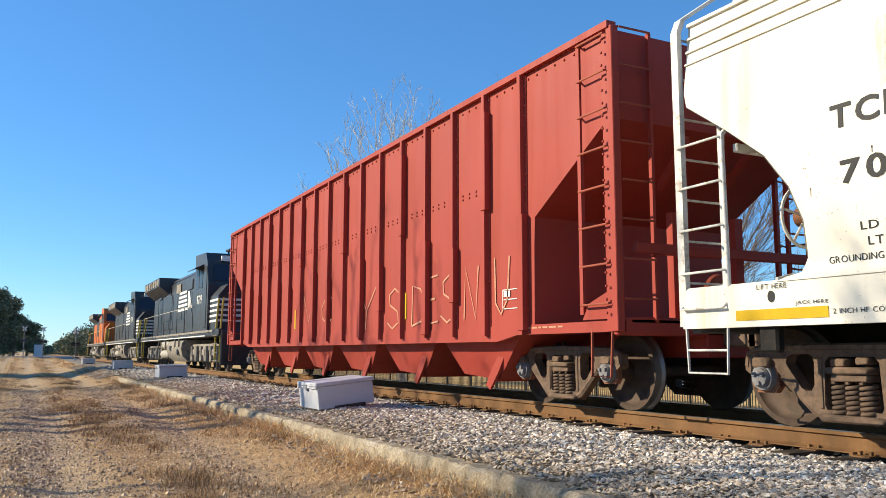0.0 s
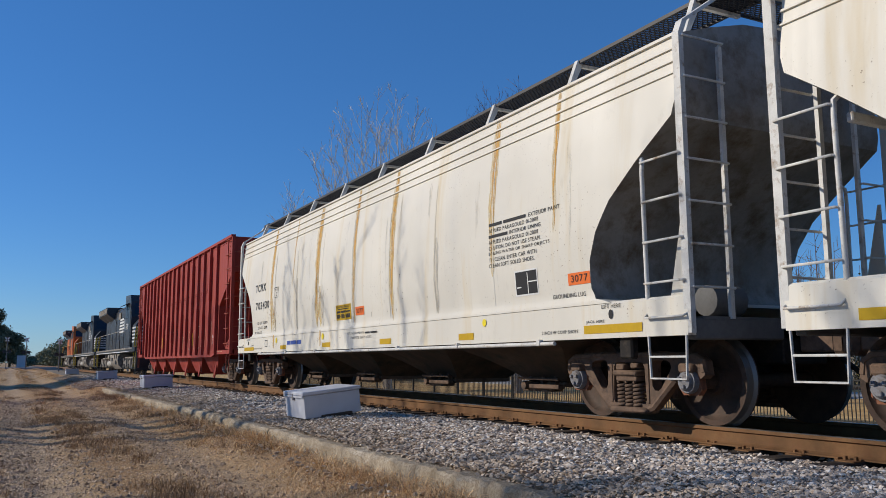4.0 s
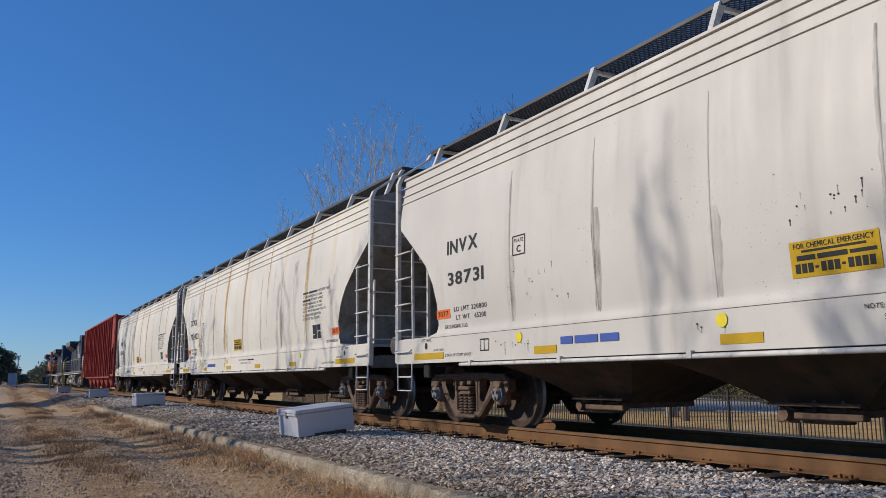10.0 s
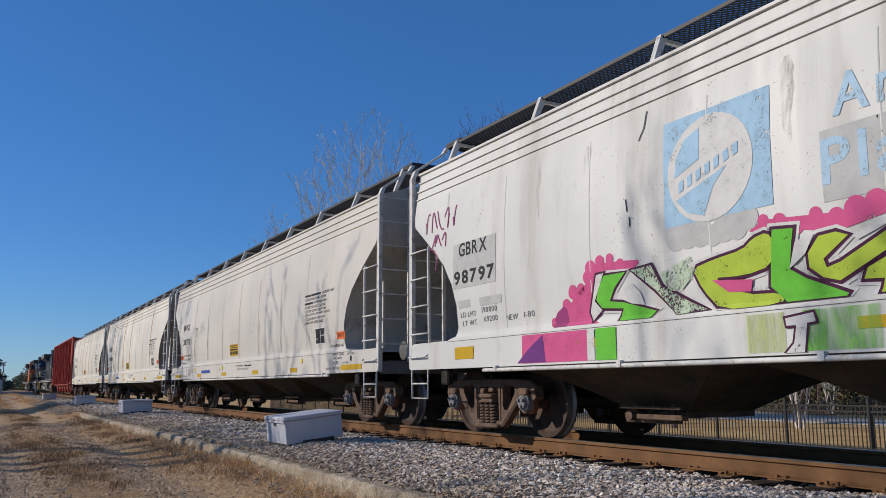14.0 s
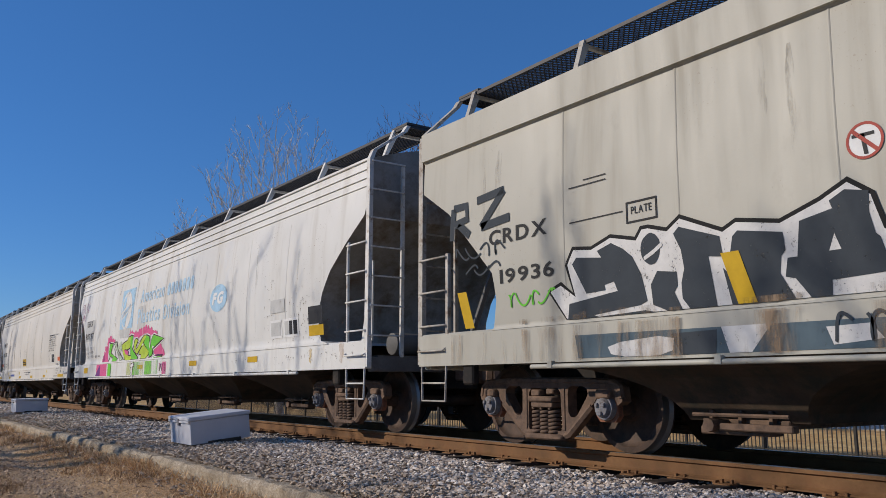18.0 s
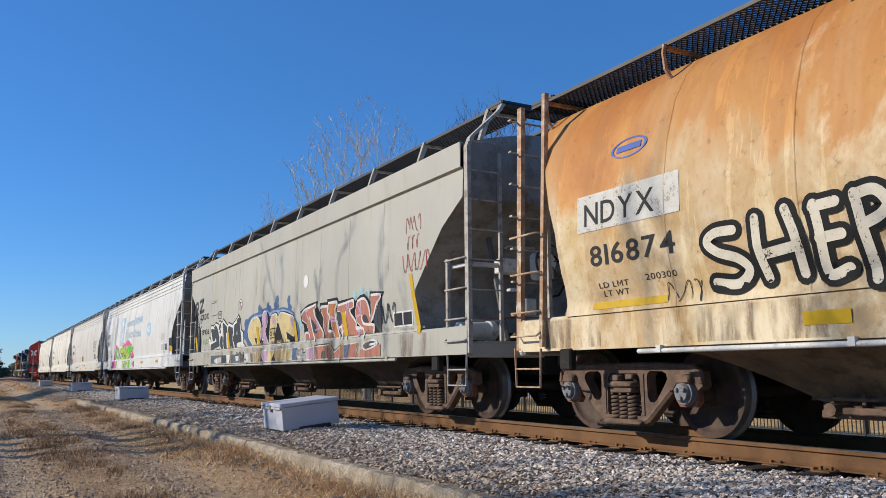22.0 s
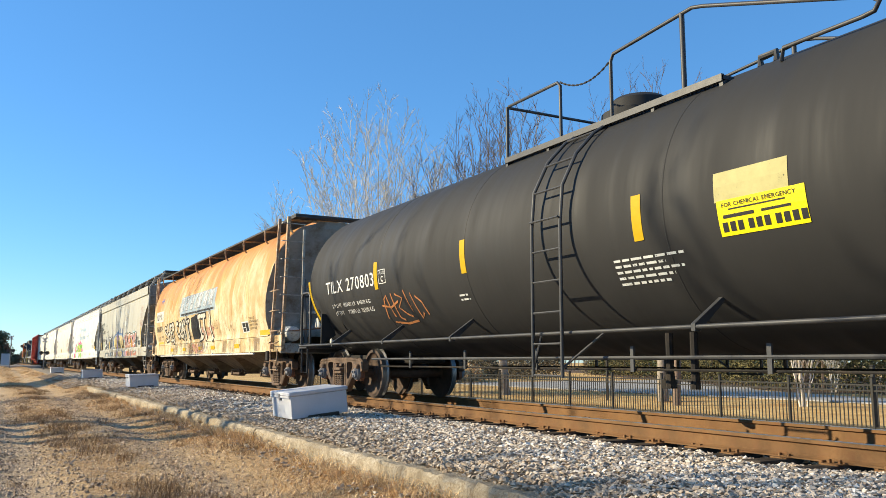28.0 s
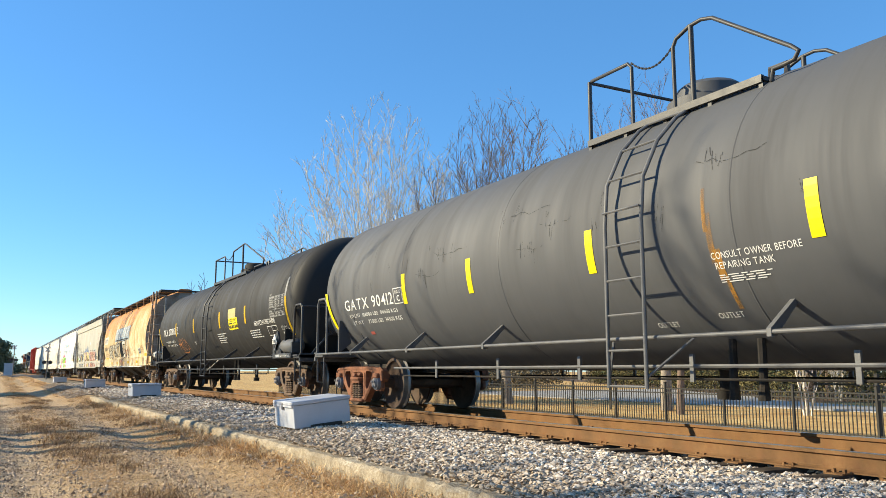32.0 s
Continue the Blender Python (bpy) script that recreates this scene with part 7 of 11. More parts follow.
for y in (7.35, 3.75, 1.14, -1.46, -4.1):
    paint_on(car_e, skin_e, YELLOW, [(blob([(0, 0.42), (0.17, 0.42), (0.30, 0), (0.13, 0)]), y + 0.12, 1.31)], "reflective_strip", "slanted yellow reflective strip", 0.020)
paint_on(car_e, skin_e, YELLOW, [(blob([(0, 0.9), (0.10, 0.9), (0.36, 0), (0.24, 0)]), -6.64, 1.24)], "reflective_strip", "slanted yellow reflective strip", 0.006)
# dark angular word on white
daub(car_e, skin_e, "white", [(5.9, 1.6), (5.75, 1.65), (5.55, 1.52), (5.64, 1.84), (5.55, 1.98), (5.31, 1.95), (5.06, 2.03), (4.75, 1.96), (4.68, 2.05), (4.61, 2.05), (4.4, 1.99), (4.26, 2.08), (3.84, 1.9), (3.71, 1.96), (3.33, 1.89), (3.0, 2.0), (2.79, 2.1), (2.63, 1.98), (2.56, 1.73), (2.37, 1.66), (2.37, 1.39), (2.17, 1.23), (2.54, 1.21), (3.9, 1.2), (5.68, 1.26)], 0.0105, 0, [("black", 0.035, 0.0075)])
daub(car_e, skin_e, "slate", [(5.57, 1.84), (5.51, 1.9), (5.18, 1.86), (5.23, 1.93), (5.05, 1.98), (4.91, 1.91), (4.8, 1.82), (4.71, 1.65), (4.66, 1.41), (4.74, 1.38), (5.32, 1.33), (5.25, 1.27), (4.69, 1.33), (4.59, 1.22), (5.67, 1.25), (5.64, 1.46), (5.0, 1.53), (5.04, 1.62), (5.16, 1.6), (5.15, 1.55), (5.4, 1.54)], 0.0135, 0)
daub(car_e, skin_e, "slate", [(4.48, 1.85), (4.5, 1.78), (4.54, 1.73), (4.6, 1.72), (4.65, 1.75), (4.69, 1.8), (4.7, 1.88), (4.68, 1.95), (4.63, 1.99), (4.58, 2.01), (4.52, 1.98), (4.48, 1.92)], 0.0135, 1)
brush(car_e, skin_e, SPRAY["white"], [[(4.65, 1.79), (4.56, 1.83), (4.47, 1.88)]], 0.035, 0.0165)
daub(car_e, skin_e, "slate", [(4.61, 1.55), (4.53, 1.66), (4.32, 1.63), (4.32, 1.51), (4.36, 1.46), (4.29, 1.29), (4.22, 1.24), (4.45, 1.25), (4.6, 1.37)], 0.0136, 0)
daub(car_e, skin_e, "slate", [(4.33, 1.96), (4.27, 2.01), (3.87, 1.87), (3.85, 1.7), (3.99, 1.72), (3.94, 1.25), (4.21, 1.26), (4.28, 1.4), (4.28, 1.53), (4.24, 1.65), (4.26, 1.81)], 0.0137, 0)
daub(car_e, skin_e, "slate", [(3.75, 1.85), (3.7, 1.89), (3.31, 1.82), (3.3, 1.68), (3.34, 1.64), (3.36, 1.51), (3.25, 1.28), (3.57, 1.25), (3.65, 1.39), (3.67, 1.26), (3.8, 1.27), (3.86, 1.61), (3.82, 1.57)], 0.0138, 0)
daub(car_e, skin_e, "slate", [(3.17, 1.88), (2.91, 1.93), (2.93, 1.99), (2.81, 2.05), (2.64, 2.01), (2.65, 1.86), (2.62, 1.71), (2.59, 1.68), (2.53, 1.44), (2.96, 1.42), (2.97, 1.3), (3.13, 1.28), (3.24, 1.46), (3.32, 1.48), (3.29, 1.62), (3.21, 1.62)], 0.0139, 0)
daub(car_e, skin_e, "white", [(2.91, 1.75), (2.87, 1.63), (2.96, 1.63)], 0.0165, 0)
paint_on(car_e, skin_e, SPRAY["ink"], [(ring_rect(0.36, 0.20, 0.018), 4.86, 2.13), (fitted("PLATE", 0.24, 0.07, 0.01), 4.8, 2.21)], "plate_mark")
# cream and pink word on a blue haze
daub(car_e, skin_e, "blue", [(2.31, 1.61), (2.16, 1.82), (2.0, 1.93), (1.87, 2.0), (1.49, 2.06), (1.2, 2.06), (0.86, 2.13), (0.58, 2.13), (0.36, 2.14), (0.12, 2.07), (-0.03, 2.09), (-0.2, 2.09), (-0.4, 2.05), (-0.66, 2.07), (-0.96, 2.03), (-1.29, 1.95), (-1.43, 1.89), (-1.47, 1.77), (-1.61, 1.69), (-1.71, 1.56), (-1.7, 1.28), (-1.56, 1.24), (-0.77, 1.17), (1.47, 1.17), (1.98, 1.27)], 0.0055, 1)
daub(car_e, skin_e, "blue", [(0.82, 2.09), (0.84, 2.05), (0.9, 2.02), (0.97, 2.02), (1.05, 2.04), (1.1, 2.08), (1.12, 2.13), (1.1, 2.18), (1.04, 2.2), (0.97, 2.2), (0.89, 2.18), (0.84, 2.14)], 0.0052, 1)
daub(car_e, skin_e, "blue", [(0.13, 2.07), (0.14, 2.03), (0.19, 2.01), (0.24, 2.0), (0.3, 2.02), (0.34, 2.06), (0.35, 2.11), (0.34, 2.15), (0.29, 2.17), (0.23, 2.17), (0.18, 2.15), (0.14, 2.11)], 0.0052, 1)
daub(car_e, skin_e, "blue", [(-0.39, 2.1), (-0.37, 2.06), (-0.3, 2.03), (-0.22, 2.03), (-0.13, 2.06), (-0.06, 2.11), (-0.04, 2.16), (-0.07, 2.21), (-0.14, 2.23), (-0.23, 2.23), (-0.31, 2.2), (-0.37, 2.15)], 0.0052, 1)
daub(car_e, skin_e, "blue", [(-1.25, 2.01), (-1.23, 1.99), (-1.18, 1.97), (-1.11, 1.98), (-1.05, 1.99), (-1.0, 2.03), (-0.99, 2.06), (-1.01, 2.09), (-1.06, 2.1), (-1.12, 2.1), (-1.19, 2.08), (-1.23, 2.05)], 0.0052, 1)
daub(car_e, skin_e, "blue", [(1.94, 1.83), (1.96, 1.76), (2.02, 1.72), (2.11, 1.71), (2.19, 1.74), (2.25, 1.79), (2.27, 1.86), (2.24, 1.92), (2.18, 1.96), (2.09, 1.97), (2.01, 1.94), (1.95, 1.89)], 0.0052, 1)
daub(car_e, skin_e, "blue", [(2.07, 1.59), (2.09, 1.52), (2.14, 1.47), (2.21, 1.46), (2.28, 1.48), (2.32, 1.54), (2.33, 1.61), (2.31, 1.68), (2.26, 1.73), (2.19, 1.74), (2.12, 1.72), (2.08, 1.66)], 0.0052, 1)
daub(car_e, skin_e, "haze_blue", [(2.06, 1.61), (1.94, 1.79), (1.69, 1.96), (1.44, 2.01), (1.16, 2.01), (0.84, 2.01), (0.63, 2.09), (0.39, 2.07), (0.23, 2.0), (0.01, 2.04), (-0.27, 2.03), (-0.42, 2.02), (-0.67, 2.03), (-0.98, 1.98), (-1.28, 1.91), (-1.41, 1.86), (-1.45, 1.77), (-1.44, 1.27), (-0.78, 1.2), (1.47, 1.22)], 0.0068, 1)
daub(car_e, skin_e, "black", [(2.01, 1.6), (1.89, 1.78), (1.64, 1.93), (1.39, 1.97), (1.13, 1.97), (0.87, 1.95), (0.76, 2.05), (0.59, 2.07), (0.41, 2.03), (0.22, 1.92), (-0.02, 1.99), (-0.27, 1.99), (-0.39, 1.92), (-0.5, 1.98), (-0.71, 1.98), (-0.97, 1.95), (-1.27, 1.88), (-1.42, 1.84), (-1.43, 1.76), (-1.41, 1.26), (-0.78, 1.21), (1.47, 1.24)], 0.0085, 0)
daub(car_e, skin_e, "cream", [(1.94, 1.61), (1.89, 1.73), (1.72, 1.87), (1.49, 1.94), (1.2, 1.96), (1.01, 1.88), (0.91, 1.76), (0.88, 1.62), (0.96, 1.47), (1.08, 1.33), (1.01, 1.24), (1.47, 1.24), (1.63, 1.38), (1.9, 1.51)], 0.0135, 1, [("white", 0.03, 0.0108)])
daub(car_e, skin_e, "black", [(1.38, 1.48), (1.24, 1.48), (1.22, 1.36), (1.3, 1.33)], 0.0165, 0)
daub(car_e, skin_e, "lilac", [(0.4, 1.84), (0.43, 1.76), (0.51, 1.7), (0.6, 1.69), (0.7, 1.72), (0.77, 1.8), (0.79, 1.89), (0.76, 1.98), (0.68, 2.04), (0.58, 2.05), (0.48, 2.01), (0.42, 1.93)], 0.0136, 1, [("white", 0.03, 0.0108)])
daub(car_e, skin_e, "lilac", [(0.87, 1.61), (0.69, 1.73), (0.56, 1.67), (0.6, 1.59), (0.51, 1.45), (0.35, 1.23), (0.71, 1.22), (0.67, 1.44), (0.82, 1.43)], 0.0138, 0, [("white", 0.03, 0.0108)])
daub(car_e, skin_e, "cream", [(0.14, 1.9), (-0.06, 1.94), (-0.25, 1.94), (-0.34, 1.84), (-0.32, 1.77), (-0.19, 1.65), (-0.11, 1.41), (-0.04, 1.2), (0.27, 1.21), (0.25, 1.53)], 0.014, 1, [("white", 0.03, 0.0108)])
daub(car_e, skin_e, "cream", [(-0.34, 1.83), (-0.43, 1.88), (-0.52, 1.94), (-0.74, 1.93), (-1.11, 1.86), (-1.38, 1.81), (-1.38, 1.7), (-1.37, 1.59), (-1.37, 1.42), (-1.13, 1.47), (-0.91, 1.53), (-0.96, 1.36), (-1.1, 1.35), (-1.13, 1.24), (-0.72, 1.23), (-0.63, 1.41), (-0.5, 1.61), (-0.39, 1.77)], 0.0142, 1, [("white", 0.03, 0.0108)])
daub(car_e, skin_e, "black", [(-0.32, 1.74), (-0.39, 1.75), (-0.73, 1.26), (-0.59, 1.25), (-0.22, 1.26), (-0.08, 1.25), (-0.13, 1.49)], 0.0165, 0)
daub(car_e, skin_e, "white", [(-0.26, 1.34), (-0.47, 1.33), (-0.58, 1.28), (-0.26, 1.27)], 0.0175, 0)
daub(car_e, skin_e, "black", [(-0.91, 1.53), (-1.38, 1.4), (-1.39, 1.25), (-1.14, 1.24), (-1.1, 1.35), (-0.96, 1.37)], 0.0166, 0)
brush(car_e, skin_e, SPRAY["black"], [[(0.19, 1.63), (0.0, 1.64), (-0.19, 1.64)], [(0.21, 1.43), (0.06, 1.44), (-0.1, 1.43)], [(0.16, 1.58), (0.2, 1.52), (0.13, 1.48), (0.09, 1.54), (0.14, 1.59)], [(0.0, 1.65), (0.0, 1.48)], [(-0.12, 1.65), (-0.12, 1.44)], [(-0.02, 1.5), (-0.08, 1.55), (-0.1, 1.49)]], 0.022, 0.0172)
brush(car_e, skin_e, SPRAY["lilac"], [[(0.02, 1.88), (-0.02, 1.75), (-0.12, 1.83), (-0.2, 1.74)], [(-1.18, 1.79), (-1.25, 1.7), (-1.28, 1.79), (-1.32, 1.62)]], 0.05, 0.0168)
# brick-red word
cloud(car_e, skin_e, SPRAY["aqua"], [(-1.75, 1.6, 0.12), (-1.95, 1.82, 0.09), (-4.55, 1.98, 0.09), (-4.85, 2.02, 0.10), (-5.2, 1.97, 0.08)], 0.0035)
daub(car_e, skin_e, "black", [(-1.92, 1.74), (-2.69, 1.98), (-2.88, 1.82), (-2.97, 1.92), (-3.32, 1.92), (-3.75, 1.96), (-3.85, 1.9), (-4.52, 1.91), (-4.62, 1.82), (-4.75, 1.89), (-4.96, 1.93), (-5.15, 1.8), (-5.26, 1.95), (-5.67, 1.94), (-5.62, 1.26), (-5.1, 1.25), (-3.83, 1.25), (-2.06, 1.26)], 0.0062, 0)
daub(car_e, skin_e, "brick", [(-1.88, 1.84), (-2.24, 1.93), (-2.68, 1.98), (-2.6, 1.87), (-2.64, 1.75), (-2.8, 1.6), (-3.03, 1.43), (-3.04, 1.32), (-2.64, 1.26), (-2.35, 1.25), (-2.11, 1.28), (-2.07, 1.44), (-2.28, 1.44), (-2.16, 1.64), (-1.91, 1.72)], 0.0135, 0, [("black", 0.075, 0.0078), ("white", 0.022, 0.0108)])
daub(car_e, skin_e, "slate", [(-2.4, 1.72), (-2.55, 1.65), (-2.71, 1.51), (-2.7, 1.42), (-2.55, 1.42)], 0.0158, 0)
daub(car_e, skin_e, "brick", [(-2.97, 1.91), (-3.3, 1.9), (-3.29, 1.81), (-3.36, 1.68), (-3.31, 1.44), (-3.5, 1.42), (-3.61, 1.3), (-3.22, 1.28), (-3.06, 1.53), (-3.1, 1.69), (-2.97, 1.82)], 0.0137, 0, [("black", 0.075, 0.0078), ("white", 0.022, 0.0108)])
daub(car_e, skin_e, "tan", [(-3.35, 1.95), (-3.73, 1.95), (-3.78, 1.9), (-3.69, 1.83), (-3.72, 1.66), (-3.82, 1.39), (-3.89, 1.27), (-3.65, 1.27), (-3.48, 1.52), (-3.43, 1.69), (-3.36, 1.83)], 0.0139, 0, [("black", 0.075, 0.0078), ("white", 0.022, 0.0108)])
daub(car_e, skin_e, "brick", [(-3.82, 1.87), (-4.47, 1.89), (-4.53, 1.85), (-4.52, 1.81), (-4.35, 1.77), (-4.37, 1.69), (-4.56, 1.57), (-4.62, 1.44), (-4.93, 1.4), (-4.95, 1.35), (-4.93, 1.24), (-4.0, 1.25), (-3.86, 1.44), (-3.97, 1.53), (-3.96, 1.74), (-3.8, 1.78)], 0.0141, 0, [("black", 0.075, 0.0078), ("white", 0.022, 0.0108)])
daub(car_e, skin_e, "slate", [(-3.77, 1.76), (-3.92, 1.75), (-3.97, 1.68), (-3.97, 1.53), (-3.82, 1.5), (-3.74, 1.66)], 0.0158, 0)
daub(car_e, skin_e, "brick", [(-4.61, 1.72), (-4.67, 1.84), (-4.81, 1.9), (-4.96, 1.91), (-5.09, 1.84), (-5.17, 1.74), (-5.21, 1.6), (-5.25, 1.53), (-5.13, 1.5), (-5.35, 1.44), (-5.34, 1.33), (-5.16, 1.31), (-5.03, 1.26), (-4.95, 1.38), (-4.8, 1.46), (-4.66, 1.53), (-4.61, 1.64)], 0.0143, 0, [("black", 0.075, 0.0078), ("white", 0.022, 0.0108)])
daub(car_e, skin_e, "slate", [(-4.89, 1.61), (-4.97, 1.64), (-5.06, 1.61), (-5.16, 1.49), (-4.98, 1.5), (-4.91, 1.54)], 0.016, 0)
daub(car_e, skin_e, "brick", [(-5.27, 1.93), (-5.65, 1.92), (-5.47, 1.75), (-5.3, 1.54), (-5.25, 1.52), (-5.26, 1.73)], 0.0145, 0, [("black", 0.075, 0.0078), ("white", 0.022, 0.0108)])
daub(car_e, skin_e, "slate", [(-5.66, 1.85), (-5.54, 1.8), (-5.44, 1.66), (-5.33, 1.53), (-5.37, 1.44), (-5.5, 1.35), (-5.62, 1.28)], 0.009, 0)
brush(car_e, skin_e, SPRAY["white"], [[(-1.87, 1.83), (-2.07, 1.91), (-2.4, 1.94), (-2.68, 1.97), (-2.7, 1.92)], [(-2.35, 1.74), (-2.47, 1.51), (-2.61, 1.28)], [(-2.57, 1.87), (-2.66, 1.73), (-2.86, 1.57), (-3.04, 1.43), (-3.04, 1.33)], [(-2.96, 1.89), (-3.3, 1.89), (-3.31, 1.78), (-3.39, 1.69), (-3.31, 1.51), (-3.32, 1.43), (-3.51, 1.42)], [(-3.36, 1.95), (-3.75, 1.93), (-3.76, 1.89), (-3.68, 1.82), (-3.69, 1.67), (-3.79, 1.45), (-3.88, 1.29)], [(-3.83, 1.87), (-4.17, 1.89), (-4.52, 1.91), (-4.53, 1.83)], [(-4.35, 1.76), (-4.4, 1.68), (-4.55, 1.58), (-4.63, 1.5), (-4.62, 1.42), (-4.87, 1.41), (-4.94, 1.36), (-4.94, 1.25)], [(-4.18, 1.73), (-4.15, 1.55), (-4.2, 1.26)], [(-3.84, 1.47), (-3.97, 1.47), (-4.0, 1.27)]], 0.042, 0.0172)
brush(car_e, skin_e, SPRAY["white"], [[(-4.72, 1.88), (-4.91, 1.91), (-5.06, 1.87), (-5.16, 1.75), (-5.21, 1.59)], [(-4.88, 1.62), (-4.86, 1.58), (-4.93, 1.49), (-5.12, 1.46), (-5.34, 1.44), (-5.34, 1.33)], [(-5.28, 1.94), (-5.65, 1.91), (-5.47, 1.77), (-5.37, 1.63), (-5.26, 1.52)], [(-2.06, 1.29), (-2.08, 1.44), (-2.28, 1.43), (-2.35, 1.28)]], 0.042, 0.0174)
brush(car_e, skin_e, SPRAY["lilac"], [[(-2.12, 1.89), (-2.21, 1.77), (-2.28, 1.71)], [(-2.17, 1.89), (-2.24, 1.89)], [(-2.72, 1.61), (-2.86, 1.51)], [(-2.65, 1.48), (-2.84, 1.5)], [(-3.49, 1.68), (-3.66, 1.65)], [(-3.47, 1.61), (-3.68, 1.6)], [(-4.23, 1.86), (-4.26, 1.71)], [(-4.32, 1.86), (-4.25, 1.72)], [(-4.69, 1.83), (-4.86, 1.64)], [(-4.83, 1.88), (-4.85, 1.67)], [(-4.66, 1.62), (-4.84, 1.65)], [(-3.99, 1.51), (-4.16, 1.45)], [(-3.96, 1.38), (-4.16, 1.42)], [(-4.68, 1.37), (-4.84, 1.34)], [(-4.71, 1.29), (-4.84, 1.37)]], 0.045, 0.0171)
# the same pieces run on over the side sill
daub(car_e, skin_e, "steel_blue", [(5.57, 1.15), (2.22, 1.13), (2.24, 0.93), (5.53, 0.93)], 0.005, 0)
daub(car_e, skin_e, "white", [(5.16, 1.05), (4.38, 1.11), (4.4, 0.93), (5.09, 0.93)], 0.008, 1)
daub(car_e, skin_e, "white", [(3.91, 1.14), (3.46, 1.14), (3.64, 0.93), (3.84, 0.93)], 0.008, 0)
daub(car_e, skin_e, "white", [(3.03, 1.09), (2.71, 1.1), (2.62, 0.99), (2.98, 0.96)], 0.0082, 0)
daub(car_e, skin_e, "slate", [(4.42, 1.11), (3.95, 1.12), (3.97, 0.93), (4.31, 0.93)], 0.0078, 0)
daub(car_e, skin_e, "white", [(2.22, 1.13), (1.71, 1.14), (1.72, 0.93), (2.2, 0.93)], 0.0075, 0)
daub(car_e, skin_e, "blue", [(1.67, 1.14), (-1.61, 1.17), (-1.62, 0.93), (1.66, 0.93)], 0.005, 0)
daub(car_e, skin_e, "cream", [(1.52, 1.14), (-1.31, 1.16), (-1.3, 0.96), (-0.65, 0.93), (1.44, 0.93)], 0.0105, 0, [("white", 0.02, 0.0085)])
daub(car_e, skin_e, "black", [(1.09, 0.93), (0.88, 1.11), (0.71, 0.93)], 0.013, 0)
daub(car_e, skin_e, "lilac", [(0.73, 1.15), (0.4, 1.17), (0.35, 0.93), (0.68, 0.93)], 0.0135, 0, [("white", 0.02, 0.0118)])
daub(car_e, skin_e, "black", [(0.07, 0.94), (-0.09, 1.08), (-0.24, 0.93)], 0.013, 0)
daub(car_e, skin_e, "white", [(-1.58, 1.16), (-2.13, 1.17), (-2.13, 0.96), (-1.59, 0.95)], 0.006, 1)
daub(car_e, skin_e, "lilac", [(-2.18, 1.13), (-2.56, 1.16), (-2.6, 0.93), (-2.2, 0.93)], 0.009, 0, [("white", 0.02, 0.0065)])
daub(car_e, skin_e, "brick", [(-2.65, 1.16), (-3.42, 1.17), (-3.62, 1.02), (-3.89, 1.12), (-3.89, 0.93), (-2.65, 0.93)], 0.0092, 0, [("black", 0.04, 0.005), ("white", 0.02, 0.0068)])
daub(car_e, skin_e, "slate", [(-2.96, 0.93), (-3.0, 1.07), (-3.17, 1.08), (-3.23, 0.93)], 0.012, 1)
daub(car_e, skin_e, "tan", [(-3.93, 1.14), (-4.08, 1.16), (-4.06, 0.93), (-3.92, 0.93)], 0.0094, 0)
daub(car_e, skin_e, "blue", [(-4.1, 1.15), (-4.37, 1.16), (-4.23, 0.93), (-4.08, 0.93)], 0.0096, 0, [("white", 0.02, 0.0066)])
daub(car_e, skin_e, "brick", [(-4.38, 1.15), (-4.72, 1.17), (-4.63, 1.05), (-4.76, 0.93), (-4.23, 0.93)], 0.0098, 0, [("white", 0.02, 0.0067)])
daub(car_e, skin_e, "brick", [(-4.77, 0.93), (-4.79, 1.05), (-5.61, 1.12), (-5.61, 0.93)], 0.0065, 0)
daub(car_e, skin_e, "slate", [(-4.91, 1.14), (-5.28, 1.19), (-5.5, 1.15), (-5.3, 1.09), (-4.97, 1.05)], 0.0112, 1, [("white", 0.03, 0.0085)])
daub(car_e, skin_e, "white", [(-5.16, 1.14), (-5.54, 1.16), (-5.52, 1.13), (-5.21, 1.1)], 0.014, 1)
for y, z, r in ((1.05, 2.14, 0.09), (0.4, 2.16, 0.08), (-0.25, 2.22, 0.11), (-1.05, 2.18, 0.09), (2.05, 1.85, 0.10)):
    paint_on(car_e, skin_e, SPRAY["blue"], [(blob([(r * (1 + 0.12 * math.sin(3 * a + y)) * math.cos(a), r * (1.2 + 0.12 * math.sin(2 * a)) * math.sin(a)) for a in [2 * math.pi * q / 24 for q in range(24)]]), y, z)], "graffiti", "", 0.005)
for k in range(16):
    tape(car_e, skin_e, 7.6 - k * 0.93, 6.6 - k * 0.93, 0.915, 1.25, SILL_DIRT, 0.019 + 0.0004 * (k % 2), "sill_grime", "brown road grime")
    tape(car_e, skin_e, 7.3 - k * 0.9, 6.3 - k * 0.9, 1.305, 1.335 + 0.02 * (k % 3), SILL_DIRT, 0.021 + 0.0004 * (k % 2), "sill_grime", "brown road grime")
word(car_e, skin_e, "WITH", -1.62, 0.99, 0.5, 0.16, SPRAY["ink"], 0.0, 0.2, 0.017)
scrawl(car_e, skin_e, SPRAY["slate"], loops(3.0, 0.98, 0.9, 0.2, 4, 41) + loops(-5.4, 1.45, 0.8, 0.3, 5, 43), 0.025, 0.012)
scrawl(car_e, skin_e, SPRAY["tagred"], loops(-6.5, 2.78, 0.55, 0.24, 4, 47) + loops(-6.55, 2.52, 0.45, 0.2, 3, 51) + loops(-6.45, 2.18, 0.85, 0.27, 6, 53), 0.014)
